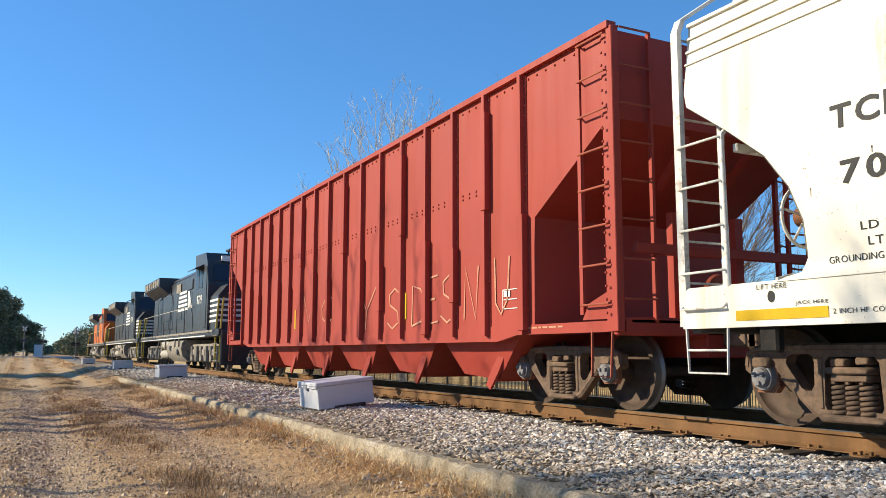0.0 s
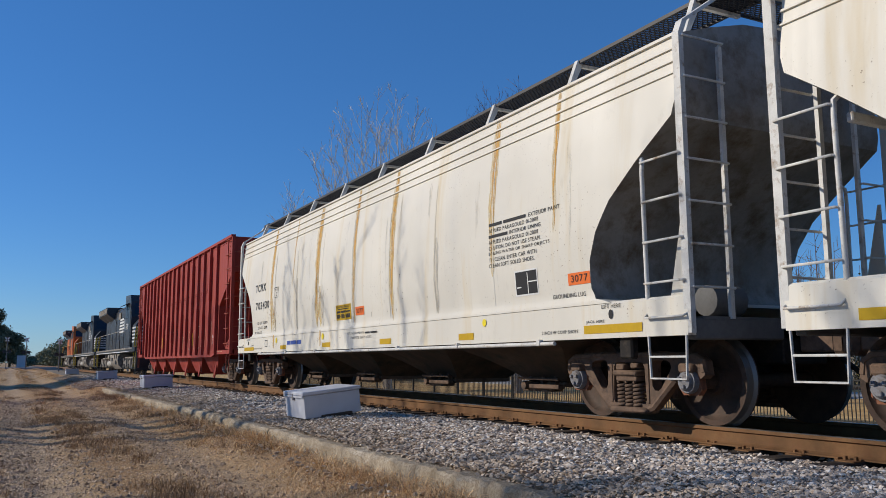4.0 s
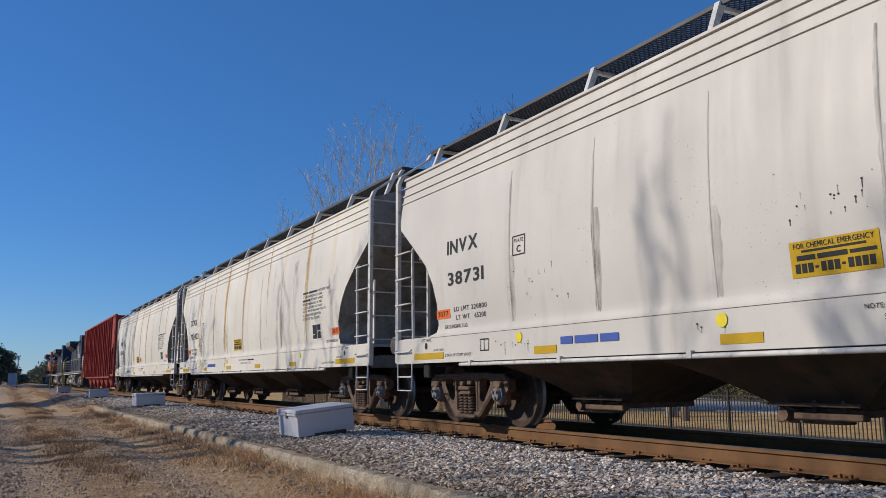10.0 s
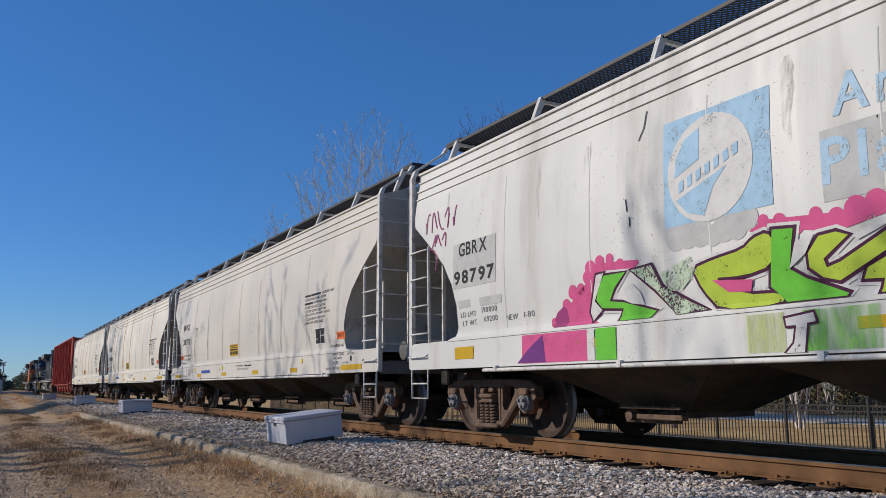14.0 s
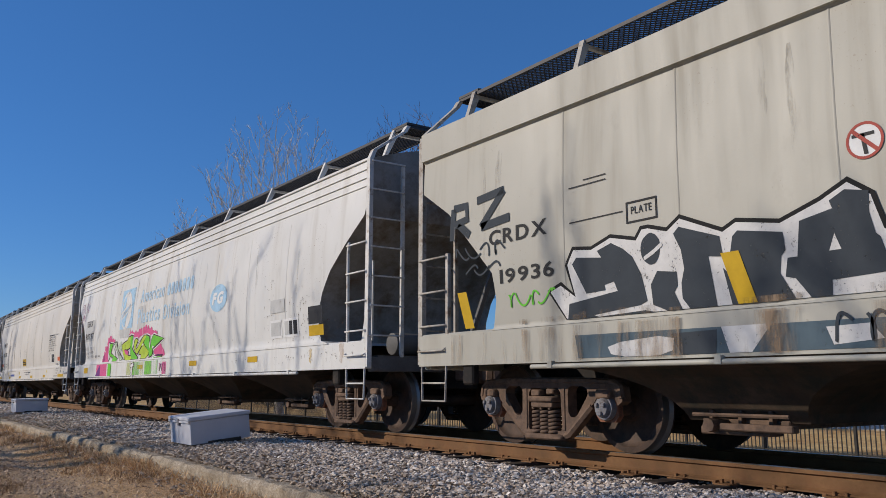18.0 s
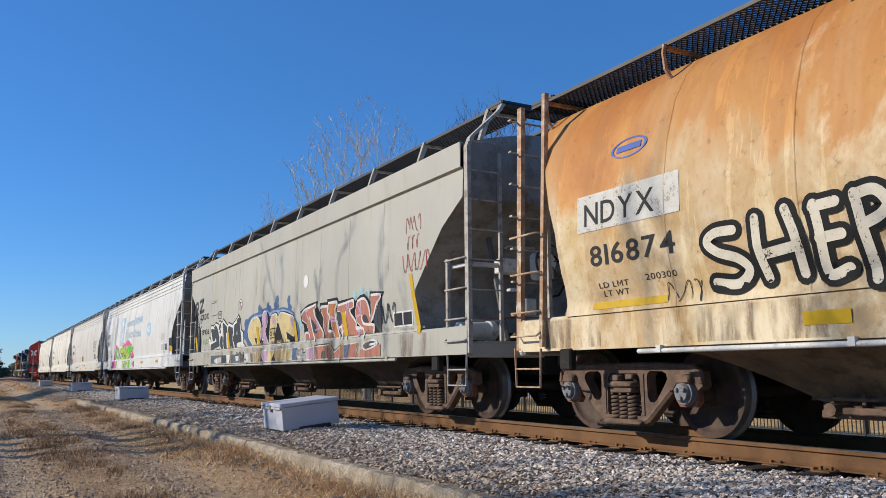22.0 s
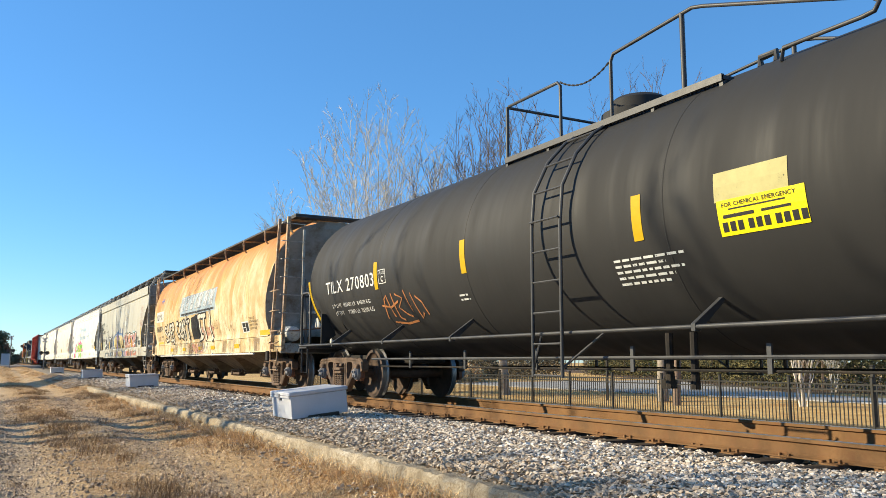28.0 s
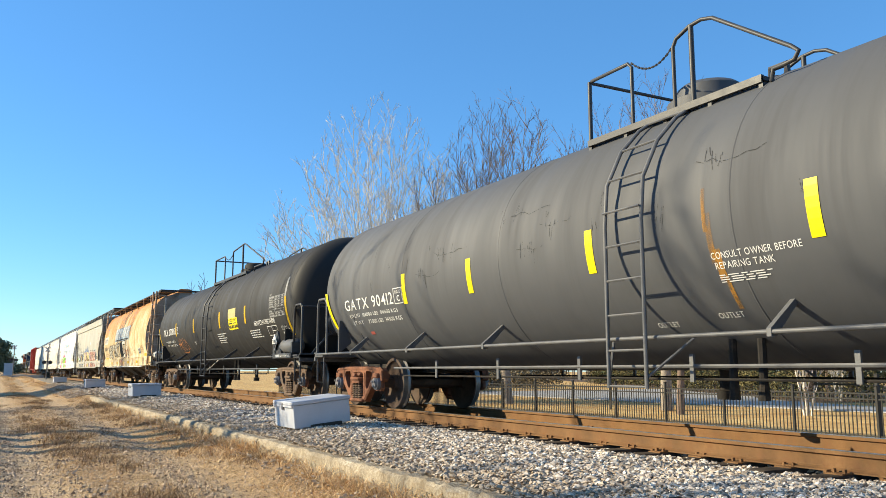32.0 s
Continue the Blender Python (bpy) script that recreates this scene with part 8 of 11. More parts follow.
paint_on(car_e, skin_e, CHALK, [(rect(0.66, 0.24), -6.07, 1.36)], "data_panel", "white-edged data panel", 0.005)
paint_on(car_e, skin_e, INK, [(rect(0.28, 0.19), -6.10, 1.385), (rect(0.28, 0.19), -6.42, 1.385)], "data_panel", "", 0.008)
paint_on(car_e, skin_e, INK, [(s, 5.6 - u2, 2.5 + v2) for s, u2, v2 in ((rect(0.5, 0.012), 0, 0.1), (rect(0.7, 0.012), 0, -0.25), (rect(0.3, 0.012), 0.2, 0.15))], "worn_stripe")

# grime washed down from the eaves
rnd = random.Random(131)
for car, skin, top, span in ((car_e, skin_e, 3.42, 7.2), (car_d, skin_d, 3.45, 8.2), (car_a, skin_a, 3.45, 7.0), (car_b, skin_b, 3.45, 7.0)):
    for k in range(11):
        y = rnd.uniform(-span, span)
        streak(car, skin, y, top - rnd.uniform(0, 0.3), rnd.uniform(1.5, 2.9), rnd.uniform(0.05, 0.20), WASH_DIRT, 300 + k, 0.0024 + 0.00008 * k, 0.4)

# rusted round-sided car with the big white letters
tape(car_f, skin_f, 7.10, 5.60, 2.14, 2.54, SPRAY["pale_patch"], 0.004, "paint_patch", "pale touch-up patch")
paint_on(car_f, skin_f, BLUE, [(([(0.27 * math.cos(a) * k, 0.11 * math.sin(a) * k) for k in (1.0, 0.86) for a in [i * 2 * math.pi / 24 for i in range(24)]], [(i, (i + 1) % 24, 24 + (i + 1) % 24, 24 + i) for i in range(24)]), 6.35, 2.95), (rect(0.36, 0.07), 6.53, 2.915)], "maker_mark", "faded blue oval maker's mark", 0.006)
word(car_f, skin_f, "NDYX", 6.98, 2.20, 1.05, 0.24, SPRAY["ink"], 0.01)
word(car_f, skin_f, "816874", 6.92, 1.76, 1.22, 0.22, SPRAY["ink"], 0.01)
word(car_f, skin_f, "LD LMT", 6.85, 1.53, 0.45, 0.06, SPRAY["ink"], 0.0)
word(car_f, skin_f, "200300", 6.15, 1.55, 0.42, 0.06, SPRAY["ink"], 0.0)
word(car_f, skin_f, "LT WT", 6.8, 1.44, 0.38, 0.06, SPRAY["ink"], 0.0)
tape(car_f, skin_f, 2.55, -2.43, 2.16, 2.83, SPRAY["dull_sky"], 0.004, "faded_banner", "faded grey-blue banner panel")
for y0, y1 in ((2.43, 2.02), (1.82, 1.24), (1.04, 0.50), (0.30, 0.05), (-0.06, -0.70), (-0.89, -1.42), (-1.57, -2.20)):
    w = y0 - y1
    outline = [(0, 0), (w * 0.80, 0), (w * 0.80 + 0.14, 0.46), (0.14, 0.46)]
    paint_on(car_f, skin_f, SPRAY["dim_print"], [(blob(grown(outline, 0.02)), y0, 2.35)], "banner_block", "", 0.007)
    paint_on(car_f, skin_f, SPRAY["banner_white"], [(blob(outline), y0, 2.35)], "banner_block", "", 0.009)
paint_on(car_f, skin_f, SPRAY["ink"], [(s, 2.36 - u2, 2.19 + v2) for s, u2, v2 in bars(4.7, 1, 0.15, 9, 0.02)], "small_print", "", 0.008)
# white hand-sprayed letters outlined in black
SLOGAN = [[(5.01, 1.87), (5.21, 1.87), (5.31, 1.8), (5.2, 1.7), (4.99, 1.62), (4.9, 1.51), (5.04, 1.41), (5.28, 1.44)],
          [(4.77, 1.93), (4.77, 1.66), (4.72, 1.43)],
          [(4.47, 1.96), (4.4, 1.71), (4.38, 1.43)],
          [(4.75, 1.62), (4.43, 1.65)],
          [(4.21, 1.95), (4.18, 1.73), (4.17, 1.41), (3.99, 1.43)],
          [(4.22, 1.93), (4.02, 1.94)],
          [(4.19, 1.68), (4.0, 1.69)],
          [(3.86, 1.97), (3.83, 1.77), (3.78, 1.33)],
          [(3.86, 1.96), (3.7, 1.97), (3.61, 1.86), (3.67, 1.78), (3.81, 1.73)],
          [(2.84, 1.93), (3.01, 1.98), (3.14, 1.88), (3.11, 1.7), (3.0, 1.55), (2.85, 1.5), (2.72, 1.54)],
          [(2.34, 1.89), (2.46, 1.94), (2.61, 1.85), (2.61, 1.68), (2.54, 1.54), (2.42, 1.51)],
          [(2.34, 1.88), (2.33, 1.68), (2.33, 1.49)],
          [(2.15, 1.98), (2.13, 1.69), (2.15, 1.44)],
          [(2.13, 1.97), (1.92, 1.67), (1.78, 1.44)],
          [(1.88, 2.0), (1.81, 1.72), (1.78, 1.44)],
          [(1.57, 2.11), (1.63, 2.01), (1.72, 1.9)],
          [(1.43, 1.95), (1.26, 1.97), (1.06, 1.98)],
          [(1.24, 1.96), (1.24, 1.71), (1.23, 1.45)],
          [(-0.28, 2.03), (-0.44, 2.05), (-0.6, 2.06)],
          [(-0.43, 2.03), (-0.53, 1.69), (-0.51, 1.4)],
          [(-0.38, 1.37), (-0.54, 1.39), (-0.74, 1.43)],
          [(-0.73, 2.05), (-1.03, 2.05), (-1.27, 2.05)],
          [(-1.03, 2.03), (-1.09, 1.7), (-1.15, 1.37)],
          [(-1.81, 2.11), (-1.85, 1.82), (-1.87, 1.56)],
          [(-1.89, 1.43), (-1.94, 1.38), (-2.0, 1.34)]]
for k, st in enumerate(SLOGAN):
    wide = 0.085 if k < 9 else 0.10 if k < 18 else 0.125
    brush(car_f, skin_f, SPRAY["black"], [st], wide + 0.10, 0.009 + 0.0001 * (k % 12))
    brush(car_f, skin_f, SPRAY["bone"], [st], wide, 0.013 + 0.0001 * (k % 12))
paint_on(car_f, skin_f, SPRAY["black"], [(blob([(0.0, 0.0), (0.48, 0.03), (0.7, 0.08), (1.04, 0.04), (1.11, 0.0), (1.1, -0.21), (1.13, -0.41), (1.2, -0.61), (1.18, -0.68), (0.63, -0.69), (0.05, -0.69), (0.03, -0.5), (0.02, -0.3)]), 0.74, 2.06)], "painted_out_block", "black painted-out rectangle", 0.010)
scrawl(car_f, skin_f, SPRAY["faded_red"], loops(-0.7, 1.36, 1.5, 0.34, 6, 71) + loops(-1.3, 1.4, 0.9, 0.26, 4, 72) + loops(0.9, 0.95, 1.6, 0.25, 6, 73), 0.055, 0.0055)
scrawl(car_f, skin_f, SPRAY["pale_patch"], loops(-0.2, 1.38, 0.8, 0.3, 4, 74) + loops(0.1, 0.97, 1.4, 0.24, 5, 75), 0.05, 0.005)
scrawl(car_f, skin_f, SPRAY["faded_red"], loops(1.2, 0.98, 1.2, 0.22, 5, 61) + loops(-0.3, 1.3, 1.0, 0.2, 4, 62), 0.035, 0.006)
scrawl(car_f, skin_f, SPRAY["ink"], loops(5.9, 1.30, 0.5, 0.2, 3, 63) + loops(-2.1, 1.6, 0.7, 0.25, 3, 64) + loops(-3.6, 1.5, 0.9, 0.15, 3, 65), 0.009, 0.008)
for y0, y1, z0, z1 in ((7.0, 5.9, 1.315, 1.39), (4.44, 4.02, 1.02, 1.13), (2.37, 1.90, 1.02, 1.13), (-0.05, -0.51, 1.02, 1.13), (-1.7, -2.2, 1.02, 1.13), (-4.4, -4.9, 1.02, 1.13), (-6.78, -7.6, 1.30, 1.42)):
    tape(car_f, skin_f, y0, y1, z0, z1)
for k in range(16):
    tape(car_f, skin_f, 7.9 - k * 0.98, 6.9 - k * 0.98, 0.92, 1.25, SILL_DIRT, 0.004 + 0.0004 * (k % 2), "sill_grime", "brown road grime")
paint_on(car_f, skin_f, CHALK, [(rect(0.62, 0.28), -5.28, 1.40)], "data_panel", "white-edged data panel", 0.005)
paint_on(car_f, skin_f, INK, [(rect(0.25, 0.11), -5.34, 1.54), (rect(0.25, 0.09), -5.34, 1.43), (rect(0.22, 0.22), -5.64, 1.43)], "data_panel", "", 0.008)
for k, txt in enumerate(("EXH 15-2", "EXW 10-8 H 8-9", "EW 9-0 H 14-5", "CU FT 4650")):
    word(car_f, skin_f, txt, -6.0, 1.72 - 0.085 * k, 0.055 * len(txt), 0.055, SPRAY["ink"], 0.0)

# tank cars
word(car_g, skin_g, "TILX 270803", 7.35, 1.97, 2.28, 0.235, CHALK, 0.006)
word(car_g, skin_g, "LD LMT  185200 LB  84000 KG", 7.18, 1.70, 1.80, 0.072, CHALK, 0.0)
word(car_g, skin_g, "LT WT     77800 LB  35300 KG", 7.13, 1.56, 1.80, 0.072, CHALK, 0.0)
paint_on(car_g, skin_g, CHALK, [(ring_rect(0.28, 0.24, 0.012), 4.86, 1.98), (fitted("PLATE", 0.2, 0.05, 0.01), 4.82, 2.14), (fitted("C", 0.09, 0.10, 0.02), 4.76, 2.01)], "plate_mark")
for y in (4.98, 2.00, -1.56, -4.36):
    tape(car_g, skin_g, y + 0.07, y - 0.07, 1.90, 2.37, YELLOW)
scrawl(car_g, skin_g, SPRAY["tan"], [[(4.92, 1.40), (4.80, 1.72), (4.70, 1.78), (4.62, 1.42)], [(4.95, 1.62), (4.60, 1.58), (4.30, 1.66)], [(4.50, 1.80), (4.46, 1.40), (4.34, 1.36)],
    [(4.36, 1.78), (4.12, 1.70), (4.34, 1.56), (4.14, 1.44), (4.0, 1.40)], [(4.02, 1.82), (3.92, 1.48), (3.80, 1.76), (3.70, 1.36), (3.58, 1.44)], [(3.66, 1.70), (3.50, 1.60), (3.44, 1.40)], [(4.75, 1.34), (4.3, 1.30), (3.9, 1.33)]], 0.032)
word(car_g, skin_g, "HEXAMETHYLENEDIAMINE", -5.15, 1.80, 1.75, 0.12, CHALK, 0.0)
paint_on(car_g, skin_g, SPRAY["print"], [(s, -4.6 - u2, 1.68 + v2) for s, u2, v2 in bars(1.1, 4, 0.055, 81)] + [(s, -1.1 - u2, 1.72 + v2) for s, u2, v2 in bars(1.1, 5, 0.06, 82)] + [(s, 2.3 - u2, 1.6 + v2) for s, u2, v2 in bars(0.3, 2, 0.06, 83)], "small_print")
paint_on(car_g, skin_g, CHALK, [(ring_rect(0.75, 0.22, 0.012), -6.15, 1.52), (rect(0.012, 0.22), -6.5, 1.52), (rect(0.3, 0.012), -6.5, 1.62)], "data_panel")
tape(car_g, skin_g, -2.62, -3.55, 1.80, 2.12, YELLOW2, name="emergency_sign", label="yellow emergency notice")
paint_on(car_g, skin_g, worn_mat("sun_bleached_sticker", (0.47, 0.42, 0.20), 0.85), [(rect(0.80, 0.27), -2.60, 2.11)], "sun_bleached_panel", "old sun-bleached yellow sticker", 0.004)
word(car_g, skin_g, "FOR CHEMICAL EMERGENCY", -2.68, 2.055, 0.78, 0.04, INK, 0.004, off=0.009)
paint_on(car_g, skin_g, INK, [(rect(0.6, 0.012), -2.75, 2.025), (rect(0.34, 0.03), -2.68, 1.955), (rect(0.30, 0.022), -3.1, 1.96)] + [(rect(0.058, 0.085), -2.66 - 0.085 * q - 0.03 * (q > 2) - 0.03 * (q > 5), 1.835) for q in range(10)], "notice_writing", "", 0.008)
# stencilled test record: thin ruled table with dark filled boxes
each_on(car_g, skin_g, SPRAY["dim_print"], [(ring_rect(1.17, 0.49, 0.012), -6.55, 1.93)], "test_panel", "bleached stencilled test record table")
paint_on(car_g, skin_g, SPRAY["dim_print"], [(rect(1.14, 0.007), -6.565, 1.93 + 0.054 * k) for k in range(1, 9)] + [(rect(0.008, 0.47), y, 1.94) for y in (-7.0, -7.2, -7.46)] + [(rect(w, 0.026), -6.58, 1.945 + 0.054 * k) for k, w in enumerate((0.38, 0.34, 0.22, 0.0, 0.36, 0.30, 0.34, 0.26, 0.38)) if w] + [(rect(0.13, 0.028), -7.03, 1.943 + 0.054 * k) for k in (0, 1, 3, 4, 5, 6, 7, 8)] + [(rect(0.14, 0.030), y, 1.942 + 0.054 * k) for y in (-7.26, -7.52) for k in (0, 1, 4, 5, 6, 7, 8)], "panel_print", "", 0.0065)
word(car_g, skin_g, "DOT", -6.55, 2.44, 0.16, 0.05, SPRAY["dim_print"], 0.005)
for k, txt in enumerate(("EMPTY LOAD", "1/4\" ADJ BLOCK", "", "NO ADJ BLOCK", "")):
    if txt:
        word(car_g, skin_g, txt, -7.22 - 0.015 * k, 1.66 - 0.066 * k, 0.040 * len(txt), 0.046, SPRAY["print"], 0.004)
    else:
        paint_on(car_g, skin_g, SPRAY["print"], [(rect(0.48 if k == 2 else 0.30, 0.040), -7.22 - 0.015 * k, 1.66 - 0.066 * k)], "small_print")
paint_on(car_g, skin_g, YELLOW, [(blob([(0, 0.85), (0.10, 0.85), (0.36, 0), (0.26, 0)]), 8.37, 1.45)], "reflective_strip", "yellow reflective strip", 0.006)
paint_on(car_g, skin_g, YELLOW, [(blob([(0, 0.88), (0.12, 0.88), (0.28, 0), (0.16, 0)]), -7.74, 1.47)], "reflective_strip", "yellow reflective strip", 0.006)
paint_on(car_g, skin_g, SPRAY["dim_print"], [(blob([(0, 0.44), (0.12, 0.44), (0.12, 0), (0, 0)]), -7.74, 2.355)], "bleached_strip", "bleached grey end of the strip", 0.006)
# brake cylinder on its shelf beside the trailing end, with a stencilled edge plate
shelf = part("cylinder_shelf", Geo().box(-1.545, -1.0, -8.45, -7.12, 0.95, 1.06, 0.008), GRIPS_DARK, car_g)
part("brake_cylinder", Geo().lathe([(-0.50, 0.0), (-0.50, 0.10), (-0.44, 0.16), (0.40, 0.165), (0.48, 0.10), (0.50, 0.0)], (-1.34, -7.88, 1.22), 1, 20), GRIPS_GREY, car_g, "grey brake cylinder", smooth=40)
part("cylinder_clamp", Geo().box(-1.54, -1.30, -8.50, -8.40, 1.06, 1.30, 0.01), GRIPS_DARK, car_g)
part("corner_shield", Geo().prism([(-7.10, 1.02), (-7.16, 1.52), (-7.32, 1.58), (-7.60, 1.06), (-7.60, 1.02)], 0, -1.50, -1.46), GRIPS_DARK, car_g)
tape(car_g, lambda z: 1.545, -7.36, -7.62, 0.975, 1.035, SPRAY["print"], 0.004, "edge_patch", "bleached paint patch")
word(car_g, lambda z: 1.545, "2 INCH HF COMP SHOES", -7.68, 0.98, 0.70, 0.045, CHALK, 0.003, off=0.007)
# hazard placard in its holder
plac = part("placard", Geo().prism([(0, -0.19), (0.19, 0), (0, 0.19), (-0.19, 0)], 0, -1.56, -1.55), CHALK, car_g, "white-edged diamond placard, black below", m=pose(0, -7.27, 1.32))
part("placard_mark", Geo().prism([(0, -0.175), (0.172, 0.0), (0.11, 0.06), (-0.11, 0.06), (-0.172, 0.0)], 0, -1.566, -1.561), INK, plac)
part("placard_panel", Geo().box(-1.570, -1.567, -0.125, 0.125, -0.035, 0.075), CHALK, plac)
gv, gf = fitted("2280", 0.20, 0.075, 0.01)
part("placard_number", Geo().add([(-1.573, 0.10 - u2, -0.018 + v2) for u2, v2 in gv], gf), INK, plac, fix=False)
part("placard_post", Geo().box(-1.55, -1.53, -7.22, -7.14, 1.0, 1.4), GRIPS_DARK, car_g)

word(car_h, skin_h, "GATX 90412", 7.35, 1.77, 2.10, 0.20, CHALK, 0.006)
paint_on(car_h, skin_h, CHALK, [(ring_rect(0.32, 0.26, 0.014), 5.20, 1.76), (fitted("PLATE", 0.22, 0.05, 0.01), 5.15, 1.93), (fitted("C", 0.10, 0.10, 0.02), 5.09, 1.80)], "plate_mark")
word(car_h, skin_h, "LD LMT  186000 LBS  84400 KGS", 7.22, 1.64, 2.05, 0.065, CHALK, 0.0)
word(car_h, skin_h, "LT WT     77000 LBS  34900 KGS", 7.15, 1.51, 2.05, 0.065, CHALK, 0.0)
paint_on(car_h, skin_h, SPRAY["tagred"], [(rect(0.16, 0.05), 6.6, 1.32)], "red_mark")
for y in (4.80, 2.72, 0.07, -2.78):
    tape(car_h, skin_h, y + 0.065, y - 0.065, 1.74, 2.22, YELLOW2, label="bright yellow reflective strip")
paint_on(car_h, skin_h, YELLOW2, [(blob([(0, 0.70), (0.11, 0.70), (0.36, 0), (0.25, 0)]), 8.30, 1.47)], "reflective_strip", "bright yellow reflective strip", 0.02)
word(car_h, skin_h, "CONSULT OWNER BEFORE", -1.63, 1.69, 0.98, 0.062, CHALK, 0.0)
word(car_h, skin_h, "REPAIRING TANK", -1.65, 1.60, 0.66, 0.062, CHALK, 0.0)
word(car_h, skin_h, "OUTLET", -1.42, 1.17, 0.30, 0.05, CHALK, 0.0)
word(car_h, skin_h, "OUTLET", -0.55, 1.12, 0.30, 0.05, CHALK, 0.0)
paint_on(car_h, skin_h, CHALK, [(s, -1.66 - u2, 1.54 + v2) for s, u2, v2 in bars(0.6, 4, 0.02, 91, 0.2)], "small_print")
for k, (dy, w, z1, z0) in enumerate(((0.0, 0.045, 2.36, 1.95), (-0.025, 0.07, 2.12, 1.66), (-0.06, 0.09, 1.78, 1.50), (-0.11, 0.05, 1.52, 1.24))):
    tape(car_h, skin_h, -1.60 + dy, -1.60 + dy - w, z0, z1, RUN, 0.003 + 0.0005 * k, "rust_streak", "orange-brown rust run")
rnd = random.Random(97)
for k in range(26):
    # tight bunches of short scrapes, some ending in a long sagging line
    y, z, n = rnd.uniform(-6.5, 7.2), rnd.uniform(2.2, 2.9), rnd.randint(1, 7)
    for i in range(n):
        a, h = y - 0.045 * i + rnd.uniform(-0.02, 0.02), rnd.uniform(0.04, 0.26)
        b = z - 0.02 * i + rnd.uniform(-0.05, 0.05)
        lean = rnd.uniform(-0.05, 0.05)
        scrawl(car_h, skin_h, SPRAY["scuff"], [[(a, b), (a + lean * 0.4, b - h * 0.5), (a + lean, b - h)]], rnd.uniform(0.004, 0.009), 0.003)
    if n > 5:
        w = rnd.uniform(0.5, 1.1)
        scrawl(car_h, skin_h, SPRAY["scuff"], [[(y + 0.1 - w * q / 8, z - 0.10 - 0.05 * math.sin(math.pi * q / 10) + rnd.uniform(-0.03, 0.03)) for q in range(9)]], 0.007, 0.0035)

# red car: reflective strips, scrawls, data panel
for y in (-3.84, -7.43, 2.4, 6.8):
    tape(red, red_skin, y + 0.05, y - 0.05, 1.22, 1.95 if y == -7.43 else 1.66, YELLOW, 0.012)
# chalked capitals between the posts
CHALKED = {"S": [[(1, 0.85), (0.6, 1.0), (0.15, 0.85), (0.2, 0.6), (0.8, 0.42), (0.9, 0.15), (0.4, 0.0), (0.0, 0.15)]],
           "D": [[(0.1, 0.0), (0.15, 1.0), (0.7, 0.9), (1.0, 0.55), (0.75, 0.1), (0.1, 0.0)]],
           "E": [[(0.95, 1.0), (0.1, 0.95), (0.1, 0.0), (0.95, 0.05)], [(0.1, 0.5), (0.75, 0.52)]],
           "N": [[(0.0, 0.0), (0.1, 1.0), (0.8, 0.0), (1.0, 1.0)]],
           "U": [[(0.05, 1.0), (0.1, 0.2), (0.45, 0.0), (0.85, 0.25), (1.0, 1.0)]],
           "C": [[(1.0, 0.9), (0.5, 1.0), (0.05, 0.6), (0.1, 0.2), (0.55, 0.0), (1.0, 0.12)]],
           "Y": [[(0.0, 1.0), (0.45, 0.45), (1.0, 1.0)], [(0.45, 0.45), (0.4, 0.0)]],
           "V": [[(0.0, 1.0), (0.45, 0.0), (1.0, 1.0)]]}
for ch, y0, y1, z0, z1 in (("V", 1.75, 0.95, 1.35, 1.95), ("C", 0.5, -0.15, 1.28, 1.85), ("Y", -1.75, -2.55, 1.10, 1.84), ("S", -3.1, -3.62, 1.08, 1.76), ("D", -4.05, -4.6, 1.10, 1.75), ("E", -4.62, -5.08, 1.11, 1.86), ("S", -5.15, -5.68, 1.12, 1.84), ("N", -5.9, -6.32, 1.15, 1.88), ("U", -6.75, -7.15, 1.18, 1.94)):
    scrawl(red, red_skin, SPRAY["chalk"], [[(y0 + (y1 - y0) * u, z0 + (z1 - z0) * v) for u, v in st] for st in CHALKED[ch]], 0.032, 0.012)
paint_on(red, red_skin, CHALK, [(ring_rect(0.45, 0.26, 0.012), -6.97, 1.24), (rect(0.38, 0.012), -7.0, 1.36), (rect(0.16, 0.08), -7.0, 1.40)], "data_panel", "", 0.012)
paint_on(red, red_skin, SPRAY["chalk"], [(s, -7.55 - u2, 0.97 + v2) for s, u2, v2 in bars(0.8, 1, 0.05, 109, 0.1)], "small_print", "", 0.016)


# ---- locomotives ----
LOCO_BLACK = plain("black_locomotive_paint", (0.040, 0.042, 0.048), 0.38, vary=0.3, dirt=(0.05, 0.045, 0.04), dirt_amount=0.15)
LOCO_ORANGE = plain("orange_locomotive_paint", (0.55, 0.13, 0.02), 0.45, vary=0.2, dirt=(0.2, 0.09, 0.04), dirt_amount=0.2)
LOCO_GREY = plain("dusty_grey_underframe", (0.27, 0.24, 0.205), 0.75, vary=0.35, dirt=(0.08, 0.07, 0.06), dirt_amount=0.4)
GLASS = flat("dark_cab_glass", (0.02, 0.03, 0.05), 0.35)
RAIL_YELLOW = flat("yellow_handrail_paint", (0.62, 0.42, 0.05), 0.5)


